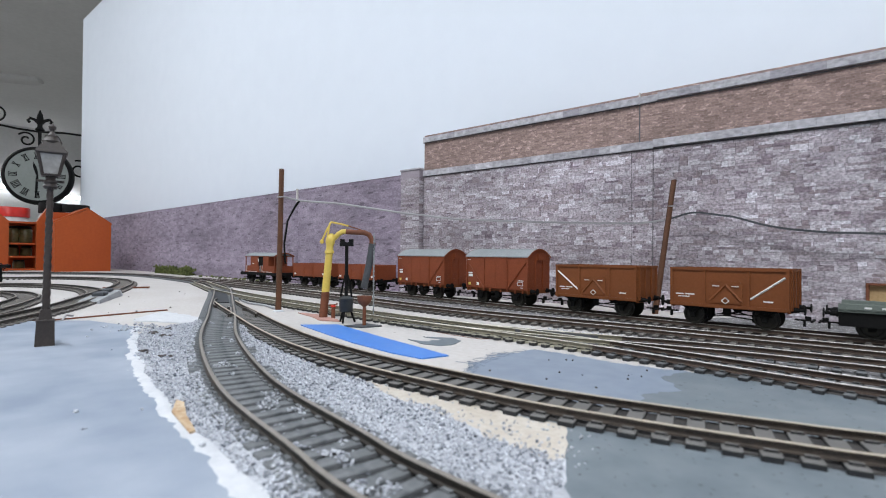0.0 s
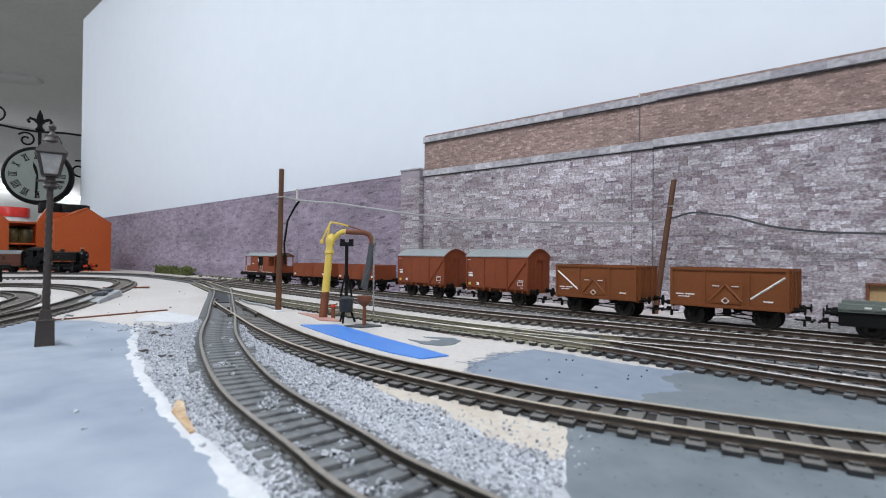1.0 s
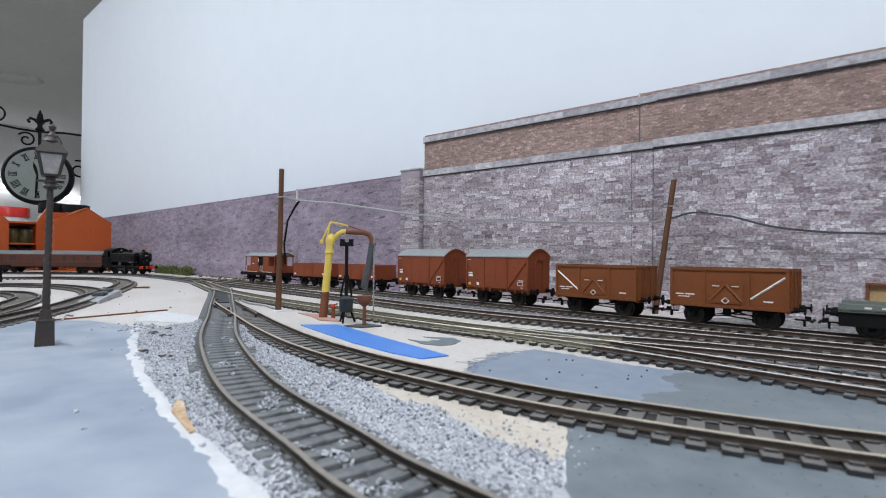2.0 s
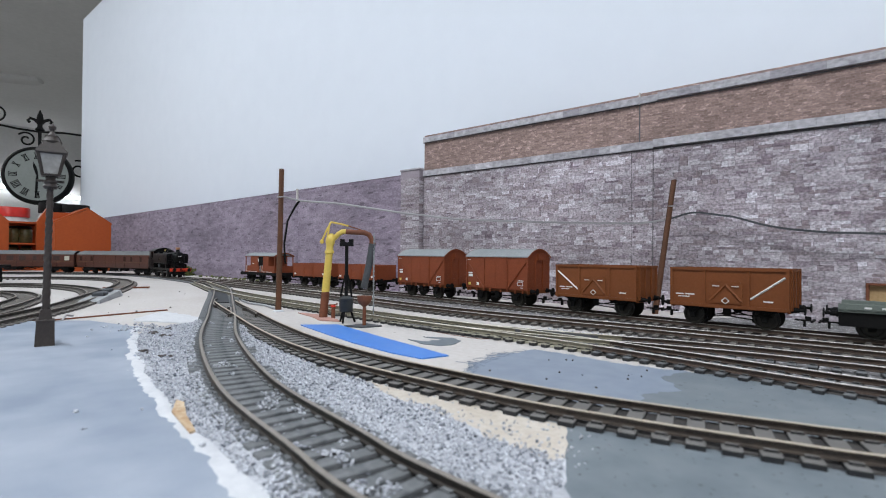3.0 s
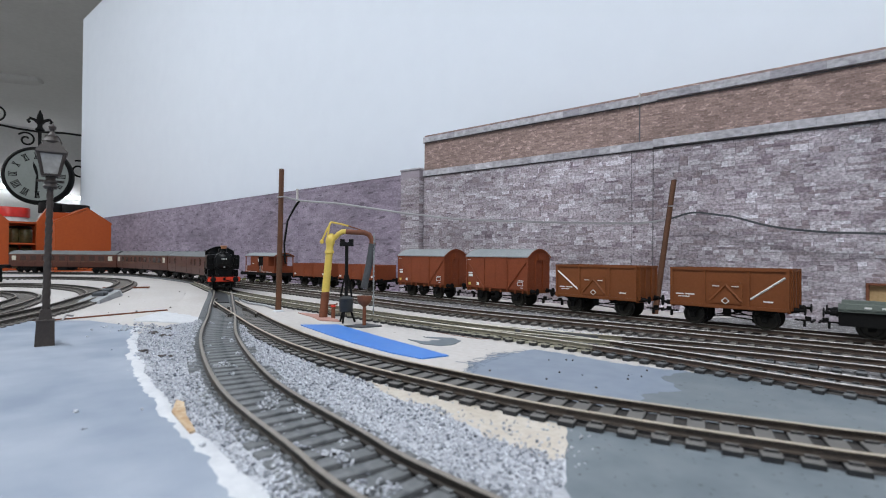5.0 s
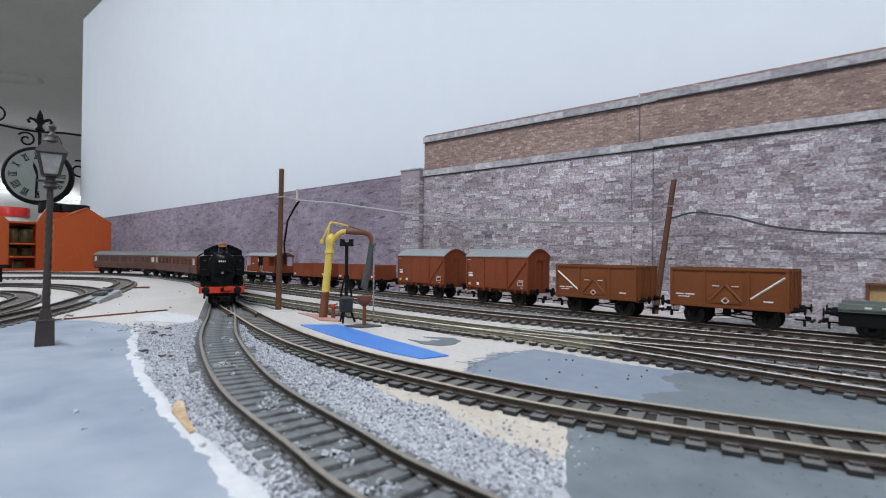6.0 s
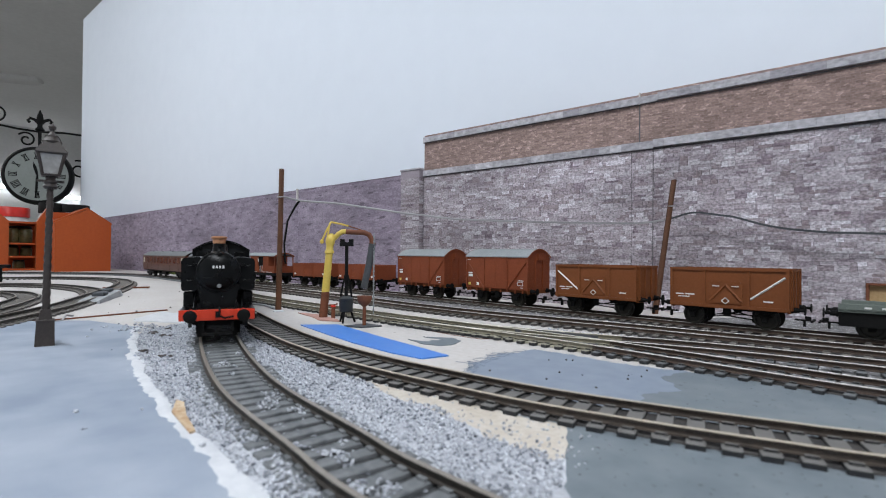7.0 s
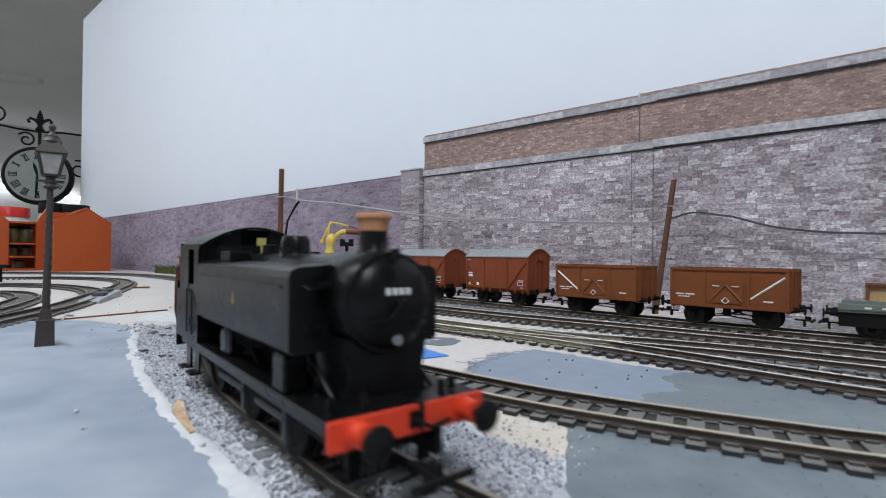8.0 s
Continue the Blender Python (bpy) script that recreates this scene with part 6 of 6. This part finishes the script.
def big_jar(x, y, z, r, h, cap, label):
    t = thing("storage_jar", label, "jar", at(x, y, 0.1), "storage jars")
    b = B()
    lathe(b, [(r * 0.92, 0), (r, 4), (r, z - 14), (r * 0.9, z - 4), (r * 0.9, z)], (0, 0, 0), "z", 28)
    part("glass_body", b, M_ROOM, t, "pale clear plastic body", True)
    b = B()
    lathe(b, [(r * 0.96, z - 1), (r, z), (r, z + h - 3), (r * 0.95, z + h), (1, z + h + 0.5)], (0, 0, 0), "z", 28)
    part("lid", b, cap, t, "screw lid", True)


def clutter():
    big_jar(-1800, 314, 142, 44, 26, M_REDCAP, "clear plastic storage jar with red screw lid")
    big_jar(-1760, 402, 156, 34, 28, M_BLACK, "clear plastic storage jar with black lid")
    big_jar(-1712, 444, 158, 32, 22, M_BLACK, "clear plastic storage jar with low black lid")
    # far lit shelf lamps
    for x, y, z, l in ((-7170, 1219, 755, 191), (-7170, 1790, 689, 131)):
        t = thing("tube_lamp", "lit white fluorescent tube across the far room", "lamp", at(x, y, z, 0), "far tube lamps")
        b = B()
        box(b, -30, 4, -l, l, -14, 14, 3)
        part("housing", b, M_ROOM, t)
        b = B()
        rod(b, (22, -l + 10, 0), (22, l - 10, 0), 18, 10)
        part("tube", b, M_TUBE, t, "glowing white tube")
    # unlit fitting on the far ceiling
    t = thing("ceiling_light", "unlit pale grey ceiling light with a rounded diffuser", "ceiling light", at(-5200, 945, CEILING * 1000, 56.6), "ceiling lights")
    b = B()
    lathe(b, [(40, -260), (84, -240), (84, 110), (60, 150), (12, 160)], (0, 0, 0), "x", 18)
    for v in b.verts:
        v.co.z = v.co.z * 0.55 if v.co.z < 0 else -0.5
    part("diffuser", b, M_ROOM, t, "pale rounded diffuser", True)
    # grey ramp beside the inner curve
    t = thing("point_motor", "dusty grey plastic point motor cover beside the track", "point motor", at(-585, 175, 0, 152))
    b = B()
    loft(b, [[(-55, -9, 0.1), (40, -11, 0.1), (44, 9, 0.1), (-55, 9, 0.1)], [(-52, -8, 3.2), (40, -9, 6.5), (42, 8, 6.5), (-52, 8, 3.2)]])
    part("case", b, M_DUSTY, t)
    b = B()
    box(b, -20, 0, -5, 5, 4.0, 8.2, 0.8)
    box(b, 14, 30, -4, 4, 6.0, 9.0, 0.6)
    part("cover", b, M_HOSE, t)
    # short trestle at the edge of the tracks
    t = thing("trestle_stand", "dark brown trestle stand beside the far tracks", "stand", at(-1010, 150, 0, 50))
    b = B()
    box(b, -80, 26, -12, 12, 22, 27, 0.5)
    part("deck", b, M_BLACK, t)
    for x in (-60, -4, 14):
        b = B()
        box(b, x - 3, x + 3, -8, 8, 0.1, 22, 0.4)
        part("leg", b, M_BLACK, t)
    # orange offcut
    b = B()
    box(b, -26, 26, -4, 4, 0.06, 2.0, 0.3)
    tagged(part("wood_offcut", b, M_RUST), "thin orange-brown wood offcut on the board", "offcut")
    bpy.context.scene.objects["wood_offcut"].matrix_basis = at(-735, 247, 0, 60)


def moss():
    t = thing("moss_bank", "low bank of green moss at the foot of the wall", "moss", kind="stuff")
    rnd = random.Random(77)
    b = B()
    for _ in range(520):
        x = rnd.uniform(-1245, -1050)
        y = 474 - (x + 1050) * 0.035 + rnd.gauss(0, 4)
        hmax = 16 + 6 * noise.noise(Vector((x * 0.03, 0, 0)))
        bmesh.ops.create_icosphere(b, subdivisions=1, radius=rnd.uniform(2, 4.6), matrix=Matrix.Translation((x, y, rnd.uniform(0, 1) ** 1.5 * hmax)) @ Euler((rnd.random() * 3, rnd.random() * 3, 0)).to_matrix().to_4x4() @ Matrix.Diagonal((1, 0.7, 0.6, 1)))
    for _ in range(50):
        x = rnd.uniform(-1000, -720)
        y = 462 - (x + 1050) * 0.02 + rnd.gauss(0, 4)
        bmesh.ops.create_icosphere(b, subdivisions=1, radius=rnd.uniform(1, 2.6), matrix=Matrix.Translation((x, y, rnd.uniform(0, 3))))
    part("clumps", b, M_MOSS, t)


def scatter(name, label, inside, spots, material, seed, size):
    """Loose stones, each a small uneven lump."""
    rnd = random.Random(seed)
    verts, faces = [], []
    base = [Vector(v).normalized() for v in ((1, 0, 0), (-1, 0, 0), (0, 1, 0), (0, -1, 0), (0, 0, 1), (0, 0, -1))]
    tri = ((0, 2, 4), (2, 1, 4), (1, 3, 4), (3, 0, 4), (2, 0, 5), (1, 2, 5), (3, 1, 5), (0, 3, 5))
    for x, y, z in spots(rnd):
        if not inside(x, y):
            continue
        r = rnd.uniform(*size)
        e = Euler((rnd.random() * 6, rnd.random() * 6, rnd.random() * 6)).to_matrix()
        k = len(verts)
        for v in base:
            p = e @ (v * r * rnd.uniform(0.6, 1.15))
            verts.append(((x + p.x) * MM, (y + p.y) * MM, (z + p.z * 0.8) * MM))
        faces += [(a + k, c + k, d + k) for a, c, d in tri]
    me = bpy.data.meshes.new(name)
    me.from_pydata(verts, [], faces)
    me.materials.append(material)
    return tagged(new(name, me), label, "ballast", kind="stuff")


def in_poly(poly, x, y):
    c = False
    for (x0, y0), (x1, y1) in zip(poly, poly[1:] + poly[:1]):
        if (y0 > y) != (y1 > y) and x < (x1 - x0) * (y - y0) / (y1 - y0) + x0:
            c = not c
    return c


GRAVEL = [(-352.0, 158.0), (-338.0, 124.0), (-310.0, 109.0), (-277.0, 98.0), (-235.0, 85.0), (-192.0, 74.0), (-155.0, 66.0), (-118.0, 60.0), (-92.0, 55.5), (-40.0, 51.0), (-42.8, 94.3), (-46.9, 101.2), (-52.0, 111.8), (-54.1, 107.5), (-66.4, 109.8), (-74.7, 110.3), (-85.0, 116.1), (-111.6, 120.8), (-130.1, 124.7), (-146, 130), (-185, 135), (-230, 147.5), (-275, 164), (-330, 185)]


def crumbs():
    """Dark crumbs and dirt lying on the white board and along the plaster edge."""
    rnd = random.Random(77)
    b = B()

    def crumb(x, y, r, z=0.0):
        vs = [(x + r * rnd.uniform(0.6, 1.2) * math.cos(a), y + r * rnd.uniform(0.6, 1.2) * math.sin(a)) for a in [math.tau * k / 6 for k in range(6)]]
        extrude_z(b, vs, z + 0.04, z + 0.3 + r * rnd.uniform(0.3, 0.8))
    for _ in range(16):
        x, y = rnd.uniform(-640, -400), rnd.uniform(60, 300)
        crumb(x, y, rnd.choice((0.4, 0.5, 0.7)))
    for _ in range(12):
        x, y = rnd.uniform(-115, -60), rnd.uniform(170, 215)
        crumb(x, y, rnd.choice((0.3, 0.4, 0.5)), 0.3)
    for x, y in ((-257, 94), (-239, 97), (-312, 120), (-298, 120), (-322, 133)):
        for _ in range(7):
            crumb(x + rnd.uniform(-3, 3), y + rnd.uniform(-2, 2), rnd.uniform(0.6, 1.3), 0.6)
    tagged(part("dark_crumbs", b, M_DIRT), "scattered dark crumbs of dirt on the board", "dirt", kind="stuff")


def ballast():
    rnd = random.Random(31)
    b = B()
    extrude_z(b, ragged(GRAVEL, 2.0, 6, 5), 0.04, 0.5)
    tagged(part("gravel_bed", b, M_FILL), "pale grey gravel bed glued round the front track", "gravel", kind="structure")

    s0, s1 = MAIN.at_x(-350), MAIN.at_x(-40)
    rings = []
    for i in range(61):
        s = s0 + (s1 - s0) * i / 60
        p, a = MAIN.place(s), MAIN.turn(s)
        rings.append([(p.x - math.sin(a) * o, p.y + math.cos(a) * o, z) for o, z in ((-19, 0.1), (-15, 1.1), (-11, 1.1), (-10, 0.4), (10, 0.4), (11, 1.1), (15, 1.1), (19, 0.1))])
    b = B()
    loft(b, rings)
    tagged(part("ballast_shoulder", b, M_FILL), "grey ballast packed up to the sleepers of the front track", "gravel", kind="structure")

    middle = np.array([MAIN.place(s0 + (s1 + 60 - s0) * i / 120)[:2] for i in range(121)])

    def spots(r):
        for _ in range(48000):
            x, y = r.uniform(-352, -45), r.uniform(50, 185)
            if np.min(np.hypot(middle[:, 0] - x, middle[:, 1] - y)) < 9.5 and r.random() < 0.92:
                continue
            yield x, y, r.uniform(0.4, 1.1)
        s0, s1 = MAIN.at_x(-345), MAIN.at_x(-48)
        for _ in range(14000):
            s = r.uniform(s0, s1)
            p, a = MAIN.place(s), MAIN.turn(s)
            o = r.uniform(-18, 18)
            patch = noise.noise(Vector((s * 0.09, o * 0.16, 3.3)))
            if abs(o) < 9 and (patch < 0.27 or r.random() < 0.35):
                continue
            heap = 1.0 if abs(o) > 11.5 and noise.noise(Vector((s * 0.03, o * 0.05, 0))) > -0.22 else (0.45 + 1.2 * patch if abs(o) < 9 else 0.15)
            yield p.x - math.sin(a) * o, p.y + math.cos(a) * o, 1.9 * min(1, (18.5 - abs(o)) / 4) - 1.0 + heap + r.uniform(-0.2, 0.35)
    poly = ragged(GRAVEL, 3.5, 12, 6)
    scatter("loose_ballast", "loose grey and white ballast stones round the track", lambda x, y: in_poly(poly, x, y), spots, M_STONES, 1, (0.35, 0.8))

    def sandy(r):
        for _ in range(1500):
            x, y = r.uniform(-142, -52), r.uniform(104, 133)
            if r.random() < 0.10 + 0.75 * max(0, (122 - y) / 18):
                yield x, y, r.uniform(0.3, 0.7)
        for _ in range(12):
            yield r.uniform(-54, -46), r.uniform(92, 128), r.uniform(0.2, 0.4)
    scatter("thin_ballast", "thin scatter of ballast over the cream filler", lambda x, y: True, sandy, M_STONES, 9, (0.3, 0.7))

    def stray(r):
        for _ in range(40):
            p, a = MAIN.place(r.uniform(s0 - 30, s1)), 0
            yield p.x + r.gauss(0, 26), p.y + r.gauss(-6, 24), r.uniform(0.9, 1.5)
        for _ in range(220):
            yield r.gauss(-335, 18), r.gauss(128, 12), r.uniform(0.5, 1.6)
    scatter("stray_ballast", "stray stones spilled over the platform and board", lambda x, y: y < 135 and x < -60, stray, M_STONES, 5, (0.4, 1.3))

    def yard(r):
        for _ in range(5000):
            ln = r.choice((WAGON, YARD_2, YARD_3))
            s = r.uniform(0, ln.length)
            p, a = ln.place(s), ln.turn(s)
            o = r.gauss(22, 5) * r.choice((-1, 1))
            yield p.x - math.sin(a) * o, p.y + math.cos(a) * o, 0.4
    scatter("yard_ballast", "sparse pale ballast between the yard tracks", lambda x, y: -150 < x < 140 and 262 < y < 452, yard, M_STONES, 2, (0.5, 1.2))


# ---- the place ----
room()
ground()
wall_right()
wall_left()
track(MAIN, "weathered grey-brown flexible track on the main curve", M_RAIL_A, M_SLEEPER_A, s0=500, seed=1, pitch=7.0, width=4.1, web=True, bed=M_MAINBED, bed_top=0.9)
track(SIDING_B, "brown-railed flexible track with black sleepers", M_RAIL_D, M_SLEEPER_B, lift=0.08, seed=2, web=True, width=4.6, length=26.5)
track(WAGON, "bright-railed yard track under the goods wagons", M_RAIL, M_SLEEPER_W, lift=0.05, seed=3, web=True)
track(YARD_2, "bright-railed yard track on grey sleepers", M_RAIL, M_SLEEPER_W, lift=0.11, seed=4, web=True)
cut = YARD_3.at_x(-92)
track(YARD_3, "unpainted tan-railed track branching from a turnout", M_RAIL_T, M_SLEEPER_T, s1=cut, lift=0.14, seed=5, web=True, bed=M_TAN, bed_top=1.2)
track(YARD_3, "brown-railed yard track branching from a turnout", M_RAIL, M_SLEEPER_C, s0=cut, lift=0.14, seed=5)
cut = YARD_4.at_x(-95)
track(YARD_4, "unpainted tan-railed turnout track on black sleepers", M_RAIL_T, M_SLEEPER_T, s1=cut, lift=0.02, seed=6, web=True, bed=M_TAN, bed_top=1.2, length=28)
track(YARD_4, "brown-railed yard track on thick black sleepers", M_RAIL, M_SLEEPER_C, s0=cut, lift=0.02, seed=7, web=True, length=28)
LOOP_1 = Line([(-380, 36), (-431, 72), (-463, 95), (-515, 128), (-606, 175), (-707, 226), (-803, 268), (-890, 292), (-960, 290), (-1025, 268), (-1067, 234), (-1087, 179), (-1085, 100)])
LOOP_2 = Line([(-545, 143), (-600, 172), (-650, 188), (-720, 197), (-805, 188), (-861, 165), (-890, 130)])
LOOP_3 = Line([(-470, 58), (-530, 88), (-580, 109), (-627, 124), (-687, 127), (-720, 110), (-735, 80)])
for k, (ln, lift) in enumerate(((LOOP_1, 0.03), (LOOP_2, 0.09), (LOOP_3, 0.15))):
    track(ln, "grey flexible track on the inner curve", M_RAIL_A, M_SLEEPER_W, lift=lift, seed=20 + k)

for ln, x0, x1, side, mt in ((MAIN, -470, -405, -1, M_RAIL_A), (SIDING_B, -375, -330, 1, M_RAIL_A), (MAIN, -395, -345, 1, M_RAIL_A)):
    check_rail(ln, x0, x1, side, 6.6, mt, "short check rail inside a turnout")

b = B()
extrude_z(b, [(-612.2, 298.1), (-599.1, 311.5), (-441.0, 232.7), (-449.7, 224.4)], 1.9, 2.5)
tagged(part("turnout_plate", b, M_IRON), "dusty grey plate between the switch rails of a turnout", "plate", kind="structure")
for ln, x0, x1, side, off in ((YARD_3, -150, -104, 1, 6.3), (YARD_4, -132, -96, -1, 6.3), (YARD_3, -122, -98, -1, 6.3)):
    check_rail(ln, x0, x1, side, off, M_SLEEPER, "short dark plastic check rail in the tan turnout")
tie = thing("turnout_tie_bar", "long black tie bar at the toe of the tan turnout", "tie bar", at(-219, 254.5, 0, -12))
b = B()
box(b, -21, 21, -15, -11.4, 0.1, 2.2, 0.3)
box(b, -20, -16.5, -14, 14, 0.1, 1.6, 0.2)
part("bar", b, M_SLEEPER_B, tie)

# ---- goods train standing in the yard ----
open_wagon(on_line(WAGON, -58.5), 1, "bauxite brown steel open wagon with white diagonal stripe")
open_wagon(on_line(WAGON, -144.5), -1, "bauxite brown steel open wagon with white diagonal stripe")
box_van(on_line(WAGON, -241), "bauxite brown planked goods van with grey roof")
box_van(on_line(WAGON, -341), "bauxite brown planked goods van with grey roof")
low_open(on_line(WAGON, -450), "bauxite brown low-sided open wagon")
low_open(on_line(WAGON, -545), "bauxite brown low-sided open wagon")
brake_van(on_line(WAGON, -667), "bauxite brown brake van with open verandas and grey roof")
flat_wagon(on_line(WAGON, 36))

# ---- lineside ----
telegraph_pole(-370, 238, 120, 1.4, 2.3, "brown wooden telegraph pole in a blob of plaster")
telegraph_pole(-127, 446, 115, 16.0, 2.4, "brown wooden telegraph pole leaning by the stone wall", False)
wires()
water_crane()
brazier()
drain()
street_lamp()
station_clock()
orange_building()
clutter()
moss()
crumbs()
ballast()


# ---- the passenger train ----
S7 = MAIN.at_x(-240.5) + 6.0


def front(t):
    """Distance of the front buffer beam along the main line."""
    return S7 + (t - 7.0) * (176.0 if t < 7.0 else 183.5)


def riding(s_front, a, c, origin):
    """Pose of a vehicle carried at distances a and c behind the buffer beam, its origin that far behind it."""
    p, q = MAIN.place(s_front - a), MAIN.place(s_front - c)
    ang = math.atan2(p.y - q.y, p.x - q.x)
    o = p + Vector((math.cos(ang), math.sin(ang), 0)) * (a - origin)
    return at(o.x, o.y, RAIL, math.degrees(ang))


def motions():
    engine, wheels = pannier_engine()
    times = [i * 0.1 for i in range(81)]
    walk(engine, [(t, riding(front(t), 31, 92.5, 0)) for t in times])
    fine = [i / 30 for i in range(241)]
    for w in wheels:
        x = w.matrix_basis.translation.x / MM
        walk(w, [(t, at(x, 0, 9.2) @ pose(0, 0, 0, 0, math.degrees((front(t) - front(0)) / 9.2) % 360, 0)) for t in fine])
    plain = [(-100, 8, False), (-64, 7, False), (40, 7, False), (60, 5, False), (88, 5, False)]
    full = [(-104, 9, True), (-84, 12, False), (-62, 12, False), (-40, 7, False), (-22, 12, False), (0, 12, False), (22, 12, False), (44, 7, False), (64, 12, False), (84, 12, False), (103, 9, True)]
    gap = 123.6 + 13
    for k, (win, label) in enumerate(((plain, "dark maroon passenger brake coach with few windows"), (full, "dark maroon passenger coach with a row of windows"), (full, "dark maroon passenger coach with a row of windows"))):
        c, sets = coach(label, win)
        mid = gap + k * (COACH_L + 13) + COACH_L / 2
        walk(c, [(t, riding(front(t), mid - 82, mid + 82, mid)) for t in times])
        for w in sets:
            x = w.matrix_basis.translation.x / MM
            walk(w, [(t, at(x, 0, 6.2) @ pose(0, 0, 0, 0, math.degrees((front(t) - front(0)) / 6.2) % 360, 0)) for t in fine])


motions()
